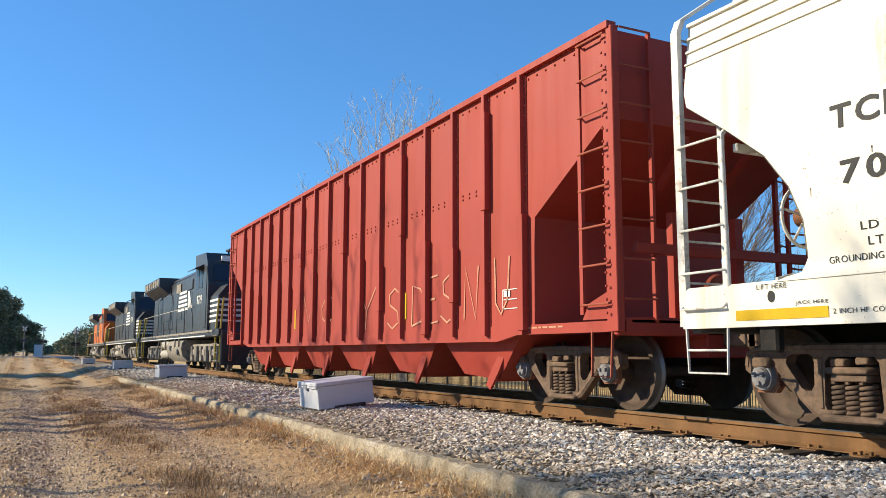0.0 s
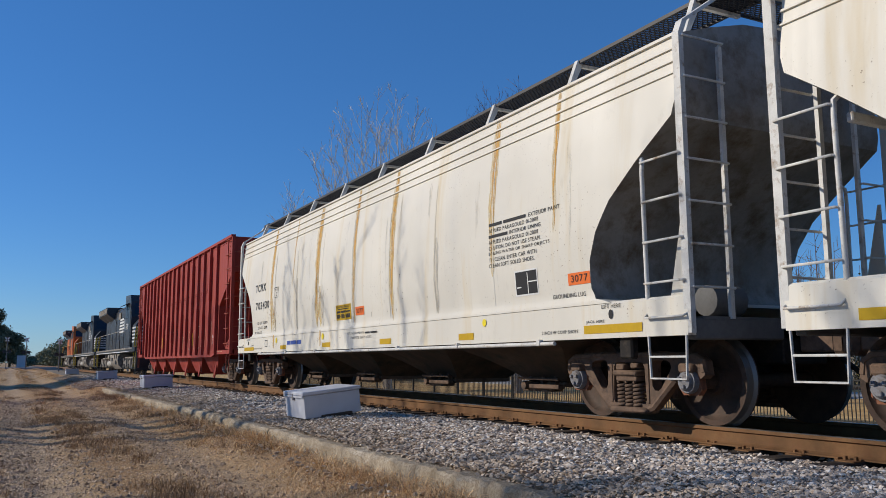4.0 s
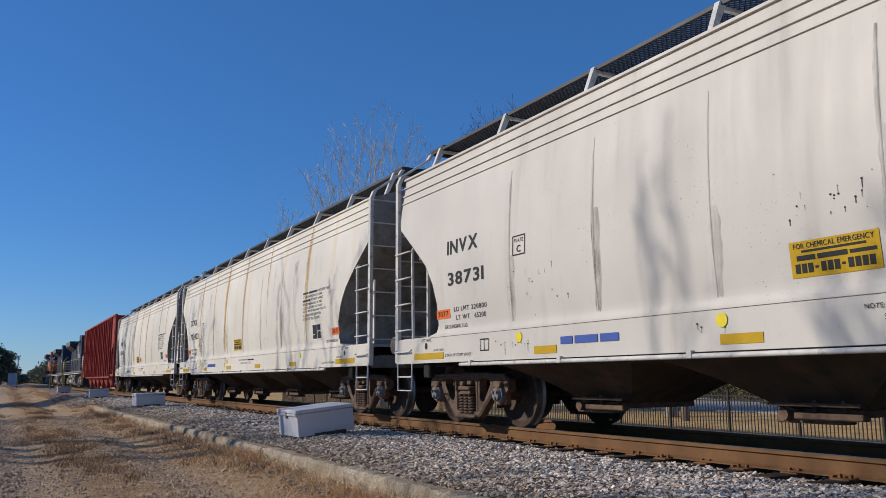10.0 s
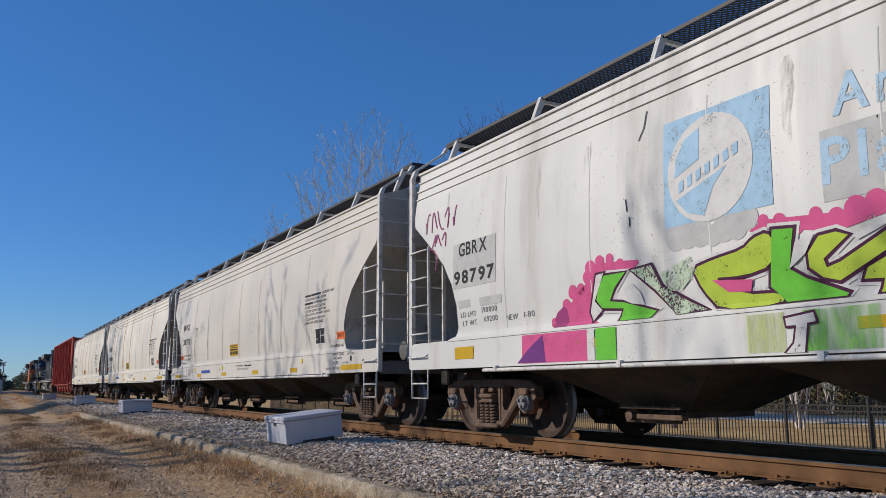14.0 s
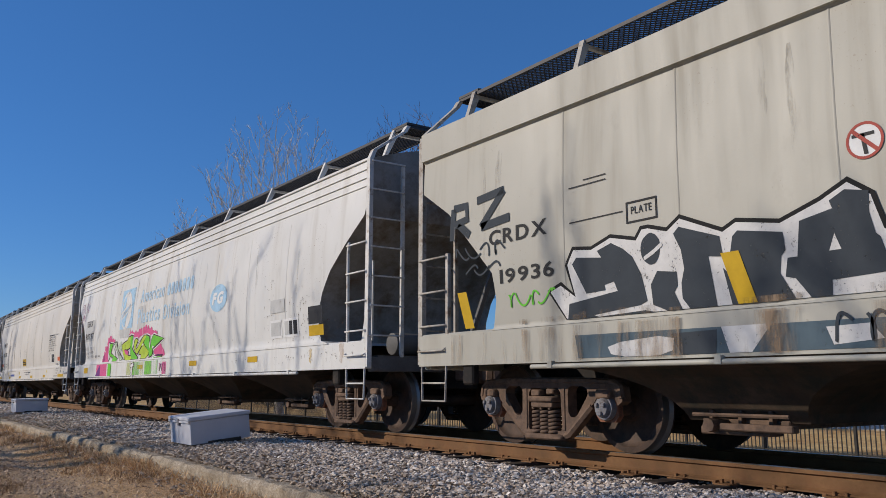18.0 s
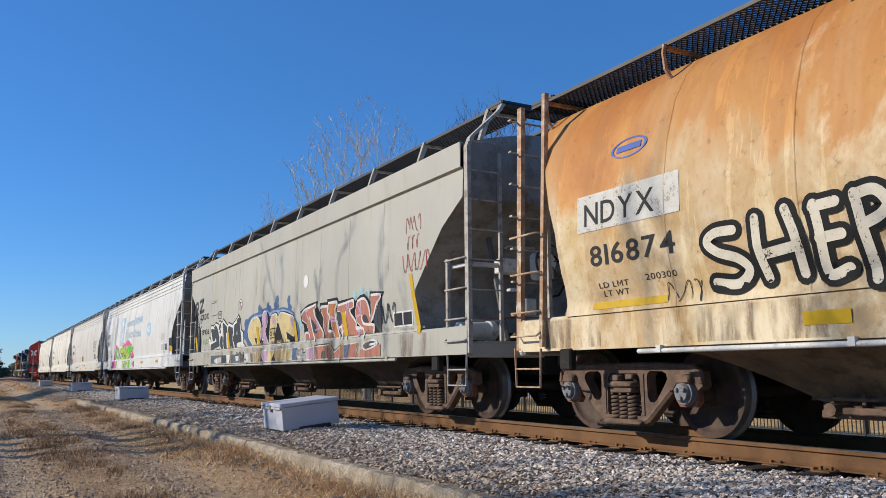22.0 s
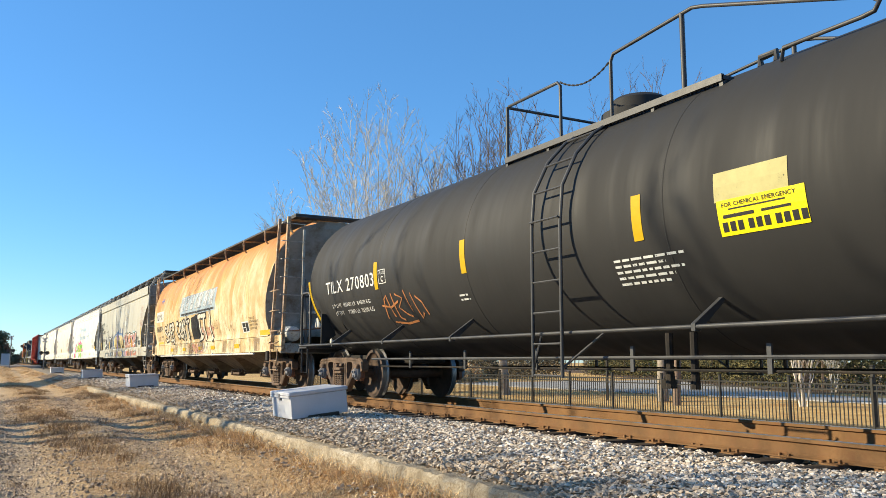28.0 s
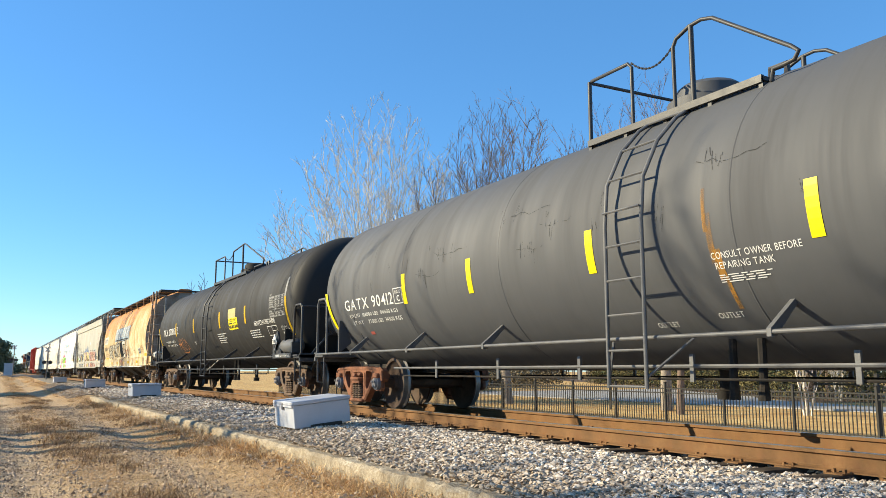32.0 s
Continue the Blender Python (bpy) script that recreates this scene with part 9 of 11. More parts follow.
def locomotive(label, far, near, paint, stripe, top_paint):
    """A diesel with its wide cab and nose towards -y, radiator wings at the far end."""
    car = place_car("locomotive", label, far, near, "locomotive")
    h = (far - near) / 2
    part("underframe", Geo().box(-1.52, 1.52, -h + 0.3, h - 0.3, 1.22, 1.45, 0.02), LOCO_BLACK, car)
    part("sill_stripe", Geo().box(-1.53, 1.53, -h + 2.6, h - 0.6, 1.23, 1.27), CHALK if stripe else LOCO_GREY, car)
    g = Geo().box(-0.95, 0.95, -h + 5.2, h - 0.9, 1.45, 3.95, 0.06).box(-0.85, 0.85, -h + 5.2, h - 0.9, 3.95, 4.12, 0.05)
    hood = part("hood", g, paint, car)
    part("engine_room_vents", Geo().box(-0.99, -0.95, h - 7.2, h - 5.0, 2.2, 3.4, 0.01), LOCO_BLACK, hood)
    for k in range(11):
        y = -h + 6.2 + k * (2 * h - 7.6) / 11
        part("hood_door", Geo().box(-0.975, -0.945, y, y + (2 * h - 7.6) / 11 - 0.10, 1.75, 3.2, 0.008), paint, hood)
    g = Geo()
    g.prism([(-0.95, 3.45), (-1.5, 3.85), (-1.5, 4.28), (1.5, 4.28), (1.5, 3.85), (0.95, 3.45)], 1, h - 6.4, h - 0.9)
    part("radiator_wing", g, top_paint, car)
    for k in range(7):
        y = h - 6.2 + k * 0.74
        part("radiator_grille", Geo().box(-1.515, -1.49, y, y + 0.62, 3.90, 4.22), LOCO_GREY, car)
    for y0, y1, z1 in ((-h + 5.4, -h + 7.6, 2.25), (-h + 7.8, -h + 9.4, 2.0)):
        part("equipment_box", Geo().box(-1.40, -0.95, y0, y1, 1.45, z1, 0.03), paint, car)
    part("cab_door", Geo().box(-1.47, -1.45, -h + 2.95, -h + 3.55, 1.55, 3.75, 0.01), top_paint, car)
    part("sun_shade", Geo().prism([(-1.45, 3.86), (-1.78, 3.70), (-1.78, 3.74), (-1.45, 3.90)], 1, -h + 3.6, -h + 5.1), top_paint, car)
    part("exhaust", Geo().box(-0.35, 0.35, -0.4, 0.7, 3.95, 4.12, 0.03).box(-0.8, -0.5, -2.2, -1.2, 3.95, 4.1, 0.03).tube([(-0.3, -2.8, 3.95), (-0.3, -2.8, 4.25)], 0.06, 8).box(-0.6, 0.1, -2.9, -2.7, 4.2, 4.28, 0.02), top_paint, car)
    part("dynamic_brake", Geo().box(-1.0, 1.0, -h + 5.4, -h + 7.2, 3.3, 4.1, 0.05), paint, car)
    g = Geo()
    g.prism([(-h + 2.7, 1.45), (-h + 2.7, 3.1), (-h + 3.0, 3.95), (-h + 3.3, 4.3), (-h + 5.3, 4.38), (-h + 5.3, 1.45)], 0, -1.45, 1.45)
    cab = part("cab", g, paint, car)
    part("side_window", Geo().box(-1.462, -1.44, -h + 3.75, -h + 4.3, 3.05, 3.75, 0.01).box(-1.462, -1.44, -h + 4.45, -h + 5.0, 3.05, 3.75, 0.01), GLASS, cab)
    part("windshield", Geo().add([(x, -h + 2.93 if z > 3.5 else -h + 2.72, z) for x, z in ((-1.25, 3.25), (-0.1, 3.25), (-0.1, 3.85), (-1.25, 3.85))] + [(x, -h + 2.93 if z > 3.5 else -h + 2.72, z) for x, z in ((0.1, 3.25), (1.25, 3.25), (1.25, 3.85), (0.1, 3.85))], [(0, 1, 2, 3), (4, 5, 6, 7)]), GLASS, cab, fix=False)
    part("number_board", Geo().box(-0.95, -0.45, -h + 2.92, -h + 3.1, 3.98, 4.18), CHALK, cab)
    part("horn", Geo().tube([(-0.4, -h + 4.4, 4.38), (-0.4, -h + 4.4, 4.58)], 0.04, 6).tube([(-0.4, -h + 4.1, 4.55), (-0.4, -h + 4.7, 4.58)], 0.06, 8), top_paint, cab)
    g = Geo()
    g.prism([(-1.36, 1.45), (-1.36, 2.62), (-1.05, 3.02), (1.05, 3.02), (1.36, 2.62), (1.36, 1.45)], 1, -h + 1.3, -h + 2.75)
    nose = part("nose", g, paint, car)
    if stripe:
        for k in range(5):
            part("nose_stripe", Geo().box(-1.37, 1.37, -h + 1.29, -h + 2.72, 1.72 + k * 0.18, 1.80 + k * 0.18), CHALK, nose)
        for k, w in enumerate((2.6, 2.4, 2.2, 2.0, 1.8)):
            part("side_stripe", Geo().box(-0.985, -0.977, 0.3 - w / 2, 0.3 + w / 2, 2.5 + k * 0.19, 2.61 + k * 0.19), CHALK, hood)
        gv, gf = fitted("9719", 0.95, 0.34, 0.02)
        part("cab_number", Geo().add([(-1.458, -h + 4.75 - u2, 2.45 + v2) for u2, v2 in gv], gf), CHALK, cab, fix=False)
        part("side_mark", Geo().prism([(-2.0, 2.55), (-1.75, 2.55), (-1.55, 3.0), (-1.4, 2.55), (-1.2, 2.55), (-1.0, 3.3), (-1.3, 3.3)], 0, -0.985, -0.976), CHALK, hood)
    else:
        part("roof_band", Geo().box(-0.99, 0.99, -h + 5.3, h - 0.9, 3.35, 3.72), top_paint, hood)
    tank = part("fuel_tank", Geo().prism([(-1.35, 1.18), (-1.47, 1.05), (-1.50, 0.8), (-1.42, 0.5), (-1.2, 0.28), (1.2, 0.28), (1.42, 0.5), (1.50, 0.8), (1.47, 1.05), (1.35, 1.18)], 1, -2.9, 0.9), LOCO_GREY, car, smooth=40)
    part("filler", Geo().box(-1.54, -1.49, -0.4, 0.0, 0.75, 0.95, 0.02).box(-1.53, -1.48, -2.2, -1.9, 0.55, 0.8, 0.02), LOCO_BLACK, tank)
    for z in (1.0, 0.58):
        part("air_tank", Geo().lathe([(-1.0, 0), (-1.0, 0.15), (-0.93, 0.19), (0.93, 0.19), (1.0, 0.15), (1.0, 0)], (-1.28, 2.05, z), 1, 14), GRIPS_BEIGE, car, smooth=40)
    for k in range(5):
        y = -h + 5.6 + 2.9 * k
        part("louvre", Geo().box(-0.992, -0.97, y, y + 1.2, 3.35, 3.78, 0.01), LOCO_GREY if k == 2 else LOCO_BLACK, hood)
    for y in (-2.4, -1.4, 1.2, 2.6, 3.4):
        part("sill_pipe", Geo().tube([(-1.5, y, 1.22), (-1.52, y, 0.95), (-1.45, y + 0.5, 0.85)], 0.03, 6), LOCO_GREY, car)
    part("walkway_edge", Geo().box(-1.545, -1.515, -h + 1.2, h - 0.6, 1.36, 1.44), LOCO_GREY, car)
    for sx in (-1, 1):
        g = Geo().tube([(sx * 1.48, -h + 5.4, 2.45), (sx * 1.48, h - 0.9, 2.45)], 0.016, 6)
        part("hand_rail", g, GRIPS_BEIGE if stripe else RAIL_YELLOW, car)
        for k in range(9):
            y = -h + 5.4 + k * (2 * h - 6.3) / 8
            part("stanchion", Geo().tube([(sx * 1.48, y, 1.45), (sx * 1.48, y, 2.45)], 0.016, 6), GRIPS_GREY, car)
        for ye, s in ((-h + 0.35, 1), (h - 0.35, -1)):
            g = Geo()
            for yy in (ye, ye + s * 0.75):
                g.tube([(sx * 1.45, yy, 0.35), (sx * 1.45, yy, 1.45), (sx * 1.35, yy + s * 0.15, 2.5)], 0.032, 6)
            part("step_rail", g, RAIL_YELLOW, car, "yellow step handrail")
            g = Geo()
            for k in range(4):
                g.box(sx * 1.4 - 0.15, sx * 1.4 + 0.12, min(ye, ye + s * 0.75), max(ye, ye + s * 0.75), 0.38 + k * 0.28, 0.41 + k * 0.28)
            part("steps", g, LOCO_GREY, car)
    for ye, s in ((-h, 1), (h, -1)):
        part("pilot", Geo().box(-1.45, 1.45, min(ye + s * 0.2, ye + s * 0.4), max(ye + s * 0.2, ye + s * 0.4), 0.25, 1.4, 0.03), LOCO_BLACK, car)
        part("coupler", Geo().box(-0.15, 0.15, min(ye + s * 0.3, ye - s * 0.25), max(ye + s * 0.3, ye - s * 0.25), 0.72, 0.98, 0.04), CAST, car)
    for sy in (1, -1):
        yt = sy * (h - 4.2)
        truck = part("truck", Geo().box(-1.0, 1.0, yt - 0.5, yt + 0.5, 0.55, 0.95, 0.05), UNDER, car, "six-wheel locomotive truck")
        for sx in (-1, 1):
            g = Geo().box(sx * 1.1 - 0.09, sx * 1.1 + 0.09, yt - 2.6, yt + 2.6, 0.72, 0.98, 0.03)
            for k in (-1.85, 0, 1.85):
                g.box(sx * 1.15 - 0.12, sx * 1.15 + 0.12, yt + k - 0.25, yt + k + 0.25, 0.32, 0.80, 0.04)
                for dy in (-0.5, 0.5):
                    g.tube([(sx * 1.2, yt + k + dy, 0.35), (sx * 1.2, yt + k + dy, 0.9)], 0.10, 8)
                g.tube([(sx * 1.24, yt + k, 0.455), (sx * 1.36, yt + k, 0.455)], 0.13, 10)
            part("side_frame", g, LOCO_GREY, truck)
        for k in (-1.85, 0, 1.85):
            w = part("wheelset", TR["wheelset"], None, truck, m=pose(0, yt + k, 0.455))
            WHEELSETS.append((w, yt + k))
    return car


locomotive("black and white-striped diesel locomotive, second in the train's lead", 48.2, 27.2, LOCO_BLACK, True, LOCO_BLACK)
locomotive("black diesel locomotive with a white-striped nose and yellow step rails", 70.0, 49.0, LOCO_BLACK, True, LOCO_BLACK)
locomotive("orange and black diesel locomotive leading the train", 91.7, 70.7, LOCO_ORANGE, False, LOCO_BLACK)

# ---- ground, track and lane ----
def ground_height(x, y):
    """Lane with wheel ruts at kerb foot level, falling away to a lawn beyond the track."""
    if x < 3.6:
        z = 0.12 - 0.12 * min(1.0, max(0.0, (3.2 - x) / 4.0))
        for rut in (2.15, 0.3, -1.6, -3.4):
            z -= 0.06 * math.exp(-((x - rut - 0.25 * math.sin(y * 0.09)) / 0.35) ** 2)
        z += (0.05 + 0.06 * noise.noise(Vector((0.0, y * 0.55, 21.0)))) * min(1.0, max(0.0, (x - 2.75) / 0.5))
        z += 0.26 * min(1.0, max(0.0, (y - 33.0) / 6.0)) * min(1.0, max(0.0, (x - 1.9) / 1.6)) ** 1.5
        rise = min(1.0, max(0.0, (y - 62.0) / 46.0))
        z += 0.62 * rise * rise * (3 - 2 * rise) * min(1.0, max(0.0, (4.6 - x) / 4.0))
        z += 0.05 * noise.noise(Vector((x * 0.35, y * 0.2, 0))) + 0.02 * noise.noise(Vector((x * 1.7, y * 1.3, 4)))
        z += (0.045 * noise.noise(Vector((x * 0.55, y * 1.15, 12.0))) + 0.022 * noise.noise(Vector((x * 1.3, y * 2.6, 15.0)))) * min(1.0, max(0.0, (3.3 - x) / 0.5))
        return z
    if x < 11.5:
        return 0.17 + 0.1 * min(1, (x - 3.6))
    return max(-0.42, 0.25 - 0.14 * (x - 11.5)) + 0.03 * noise.noise(Vector((x * 0.3, y * 0.3, 9)))


g = Geo()
xs = [-900, -300, -120, -60, -35, -22] + [-15 + 1.0 * i for i in range(9)] + [-6 + 0.22 * i for i in range(44)] + [4.2, 5, 7, 9, 11.5, 13, 14.5, 16, 18, 19.5, 22, 26, 32, 40, 60, 100, 200, 500, 900]
ys = [-300, -80, -30, -15] + [-8 + 0.8 * i for i in range(14)] + [3.2 + 0.2 * i for i in range(135)] + [30.4 + 0.6 * i for i in range(30)] + [49 + 3 * i for i in range(30)] + [150, 190, 260, 400, 700, 1200, 2500]
rows = [[(x, y, ground_height(x, y)) for x in xs] for y in ys]
g.sheet(rows)
ground = tagged(part("ground", g, [GROUND, LAWN], smooth=60, fix=False), "rutted dirt lane with dry dead grass", "ground", kind="structure")
for p in ground.data.polygons:
    if p.center.x > 12.5:
        p.material_index = 1

# concrete edge between the lane and the ballast, cast in lengths
kerb = tagged(new("kerb"), "weathered concrete kerb holding back the ballast", "kerb", kind="structure")
y = -6.0
rnd = random.Random(3)
while y < 37.0:
    ln = rnd.uniform(2.8, 5.0)
    out, up, skew = rnd.gauss(0, 0.010), rnd.gauss(0, 0.008) - 0.0022 * max(0, y - 6), rnd.gauss(0, 0.009)
    g = Geo()
    n = 90
    rows = []
    for i in range(n + 1):
        yy = y + ln * i / n
        j = lambda s: 0.014 * noise.noise(Vector((yy * 2.1, s, 1.0))) + 0.020 * noise.noise(Vector((yy * 8.0, s * 2.0, 3.0))) + 0.008 * noise.noise(Vector((yy * 21.0, s * 3.0, 5.0)))
        zt = 0.362 + up + j(0) - 0.05 * max(0.0, 1.6 * noise.noise(Vector((yy * 0.9, 7.0, 2.0))) - 0.3)
        ox = out + skew * (2 * i / n - 1)
        rows.append([(3.33 + j(1) + ox, yy, -0.1), (3.345 + j(2) + ox, yy, 0.20), (3.35 + j(3) * 1.6 + ox, yy, zt - 0.035 + j(8)), (3.38 + j(9) + ox, yy, zt), (3.58 + j(5) + ox, yy, zt + j(6)), (3.60 + ox, yy, zt - 0.03), (3.60 + ox, yy, 0.0)])
    g.sheet(rows)
    for r in (rows[0], rows[-1]):
        g.add(r, [tuple(range(len(r)))])
    part("kerb_block", g, CONCRETE, kerb, smooth=28)
    y += ln + 0.012


def bed_height(x):
    if x < 3.6:
        return 0.36
    if x < 4.4:
        return 0.34 + (x - 3.6) * 0.11
    if x < 5.7:
        return 0.43
    if x < 8.8:
        return 0.385 if x > 5.95 else 0.43 - 0.045 * (x - 5.7) / 0.25
    return max(0.0, 0.40 - (x - 8.8) * 0.30)


g = Geo()
bx = [3.59, 3.8, 4.1, 4.5, 5.2, 5.9, 6.5, 7.2, 7.9, 8.6, 9.5, 10.2, 10.7, 11.1]
rows = [[(x, yy, bed_height(x) - 0.03 + 0.015 * noise.noise(Vector((x * 2, yy * 2, 0)))) for x in bx] for yy in [-12 + 0.8 * i for i in range(100)] + [70 + 8 * i for i in range(40)]]
g.sheet(rows)
tagged(part("ballast_bed", g, BED, smooth=60, fix=False), "grey crushed stone track bed", "ballast", kind="structure")


def stone_field(count, x0, x1, y0, y1, r0, r1, seed, height=None):
    """Loose angular stones, joined into one mesh."""
    rs = np.random.RandomState(seed)
    base = np.array([(1, 0, 0), (-1, 0, 0), (0, 1, 0), (0, -1, 0), (0, 0, 1), (0, 0, -1), (0.7, 0.7, 0.6), (-0.7, 0.6, -0.6)], float)
    faces = np.array([(6, 0, 2), (6, 2, 4), (6, 4, 0), (4, 2, 1), (4, 1, 3), (4, 3, 0), (5, 0, 3), (5, 3, 7), (7, 3, 1), (7, 1, 2), (5, 7, 2), (5, 2, 0)])
    u = rs.rand(count)
    ys = y0 + (y1 - y0) * u ** 1.7
    xs = x0 + (x1 - x0) * rs.rand(count)
    rad = r0 + (r1 - r0) * rs.rand(count) ** 1.6
    v = base[None] * (0.65 + 0.7 * rs.rand(count, 8, 1)) * rad[:, None, None] * np.array([1.3, 1.05, 0.62])
    a, b = rs.rand(count) * 6.28, (rs.rand(count) - 0.5) * 1.1
    ca, sa, cb, sb = np.cos(a), np.sin(a), np.cos(b), np.sin(b)
    x, y, z = v[..., 0].copy(), v[..., 1].copy(), v[..., 2].copy()
    y, z = y * cb[:, None] - z * sb[:, None], y * sb[:, None] + z * cb[:, None]
    x, y = x * ca[:, None] - y * sa[:, None], x * sa[:, None] + y * ca[:, None]
    zz = np.array([height(p, q) if height else bed_height(p) + 0.035 * noise.noise(Vector((p * 1.3, q * 0.9, 5.0))) for p, q in zip(xs, ys)]) + (rs.rand(count) - 0.4) * 0.06
    v = np.stack([x + xs[:, None], y + ys[:, None], z + zz[:, None]], -1).reshape(-1, 3)
    f = (faces[None] + 8 * np.arange(count)[:, None, None]).reshape(-1, 3)
    me = bpy.data.meshes.new("ballast_stones")
    me.vertices.add(len(v))
    me.vertices.foreach_set("co", v.ravel())
    me.loops.add(len(f) * 3)
    me.loops.foreach_set("vertex_index", f.ravel().astype(np.int32))
    me.polygons.add(len(f))
    me.polygons.foreach_set("loop_start", (np.arange(len(f)) * 3).astype(np.int32))
    me.materials.append(STONE)
    me.shade_flat()
    me.update(calc_edges=True)
    return tagged(new("ballast_stones", me), "loose angular grey ballast stones", "ballast", kind="stuff")


stone_field(15000, 3.50, 6.3, -9.0, 2.25, 0.02, 0.042, 6)
stone_field(92000, 3.50, 6.3, 2.2, 15.0, 0.009, 0.029, 1)
stone_field(24000, 3.50, 6.3, 14.0, 32.0, 0.016, 0.036, 9)
stone_field(9000, 3.50, 6.3, 30.0, 62.0, 0.03, 0.065, 2)
stone_field(6000, 6.5, 9.3, 2.0, 30.0, 0.025, 0.042, 3)
stone_field(4000, 2.7, 3.62, 36.5, 62.0, 0.025, 0.05, 7, ground_height)
stone_field(900, 2.9, 3.34, 4.0, 24.0, 0.012, 0.03, 8, ground_height)

# ties, plates, rails
tie_geo = Geo().box(-1.3, 1.3, -0.11, 0.11, -0.36, -0.183, 0.012)
tie_mesh = mesh_of("tie", tie_geo, TIE)
plate_geo = Geo().box(-0.19, 0.19, -0.09, 0.09, -0.185, -0.172, 0.003)
for sx in (-0.10, 0.10):
    for sy in (-0.05, 0.05):
        plate_geo.box(sx - 0.016, sx + 0.016, sy - 0.012, sy + 0.012, -0.18, -0.140, 0.003)
plate_mesh = mesh_of("tie_plate", plate_geo, RAIL)
anchor_geo = Geo().box(-0.10, 0.10, -0.02, 0.02, -0.21, -0.16, 0.005)
anchor_mesh = mesh_of("rail_anchor", anchor_geo, RAIL)
track = tagged(new("track"), "single railway track on dark timber ties", "railway track", kind="structure")
track.matrix_basis = Matrix.Translation((XC, 0, RAIL_Z))
rnd = random.Random(5)
for k in range(-12, 130):
    yy = k * 0.52 + rnd.uniform(-0.03, 0.03)
    t = part("tie", tie_mesh, None, track, m=pose(rnd.uniform(-0.05, 0.05), yy, rnd.uniform(-0.01, 0.005), 0, 0, rnd.uniform(-1, 1)))
    if k < 60:
        for sx in (-0.7525, 0.7525):
            part("tie_plate", plate_mesh, None, t, m=pose(sx, 0, 0))
            part("rail_anchor", anchor_mesh, None, t, m=pose(sx, 0.14, 0))
rail_prof = [(-0.035, -0.004), (-0.030, 0.0), (0.030, 0.0), (0.035, -0.004), (0.036, -0.035), (0.010, -0.048), (0.009, -0.14), (0.03, -0.155), (0.07, -0.165), (0.07, -0.178), (-0.07, -0.178), (-0.07, -0.165), (-0.03, -0.155), (-0.009, -0.14), (-0.010, -0.048), (-0.036, -0.035)]
for sx in (-0.7525, 0.7525):
    g = Geo()
    ylist = [-60, -20, 0, 20, 40, 80, 160, 300, 600]
    g.sheet([[(sx + x, yy, z) for x, z in rail_prof] for yy in ylist], closed=True)
    g.mi = [1 if i % len(rail_prof) in (0, 1, 2) else 0 for i in range(len(g.f))]
    part("rail", g, [RAIL, RAILTOP], track, "rust-brown steel rail with a worn head", smooth=30)

# pale steel boxes on the ballast shoulder
def trackside_box(x, y, z, tilt=0.0, s=1.0):
    ob = thing("trackside_box", "pale grey painted steel equipment box on the ballast", "equipment box", "boxes along the track", m=pose(x, y, z, 0, tilt, 0))
    L, Wd, H = 0.90, 0.95, 0.40
    part("cabinet", Geo().box(0, L, 0, Wd, 0, H - 0.06, 0.006), BOXPAINT, ob)
    part("lid", Geo().box(-0.02, L + 0.02, -0.02, Wd + 0.02, H - 0.055, H, 0.01).box(-0.025, -0.015, 0, Wd, H - 0.085, H - 0.055), BOXPAINT, ob)
    part("hasp", Geo().box(-0.03, 0.0, Wd * 0.5 - 0.03, Wd * 0.5 + 0.03, H - 0.13, H - 0.03, 0.004), CAP, ob)
    part("skid", Geo().box(0.25, 0.75, -0.03, 0.03, -0.03, 0.03, 0.01), TIE, ob)
    return ob


trackside_box(4.02, 12.05, 0.435, -6.0)
trackside_box(4.02, 28.6, 0.47, -1.0)
trackside_box(4.02, 44.2, 0.47, -1.0)
trackside_box(4.02, 69.0, 0.42, 0)

# ---- iron fence behind the track ----
FX, FZ, FH, PITCH = 19.2, -0.42, 1.24, 2.44
fence = tagged(new("fence"), "black iron picket fence with square posts", "fence", kind="structure")
picket_mesh = mesh_of("picket", Geo().box(-0.011, 0.011, -0.011, 0.011, 0.06, FH - 0.06), FENCE)
post_mesh = mesh_of("post", Geo().box(-0.035, 0.035, -0.035, 0.035, -0.2, FH + 0.10, 0.006).box(-0.045, 0.045, -0.045, 0.045, FH + 0.10, FH + 0.13, 0.01), FENCE)
hoop_mesh = mesh_of("hoop", Geo().tube([(0, 0.058 * math.cos(math.pi * i / 8), 0.02 + 0.10 * math.sin(math.pi * i / 8)) for i in range(9)], 0.009, 4), FENCE)
rail_mesh = mesh_of("fence_rail", Geo().box(-0.018, 0.018, 0.035, PITCH - 0.035, -0.018, 0.018), FENCE)
for k in range(-1, 22):
    y0 = 12.93 + (k - 2) * PITCH
    part("post", post_mesh, None, fence, m=pose(FX, y0, FZ))
    for z in (0.12, FH - 0.22, FH - 0.08):
        part("fence_rail", rail_mesh, None, fence, m=pose(FX, y0, FZ + z))
    if k < 11:
        for j in range(1, 21):
            part("picket", picket_mesh, None, fence, m=pose(FX, y0 + PITCH * j / 21, FZ))
            if j % 2:
                part("hoop", hoop_mesh, None, fence, m=pose(FX, y0 + PITCH * (j + 0.5) / 21, FZ + FH - 0.08))
    else:
        g = Geo()
        for j in range(1, 21):
            g.box(FX - 0.011, FX + 0.011, y0 + PITCH * j / 21 - 0.011, y0 + PITCH * j / 21 + 0.011, FZ + 0.06, FZ + FH - 0.06)
        tagged(part("pickets", g, FENCE, fence, fix=False), kind="stuff")



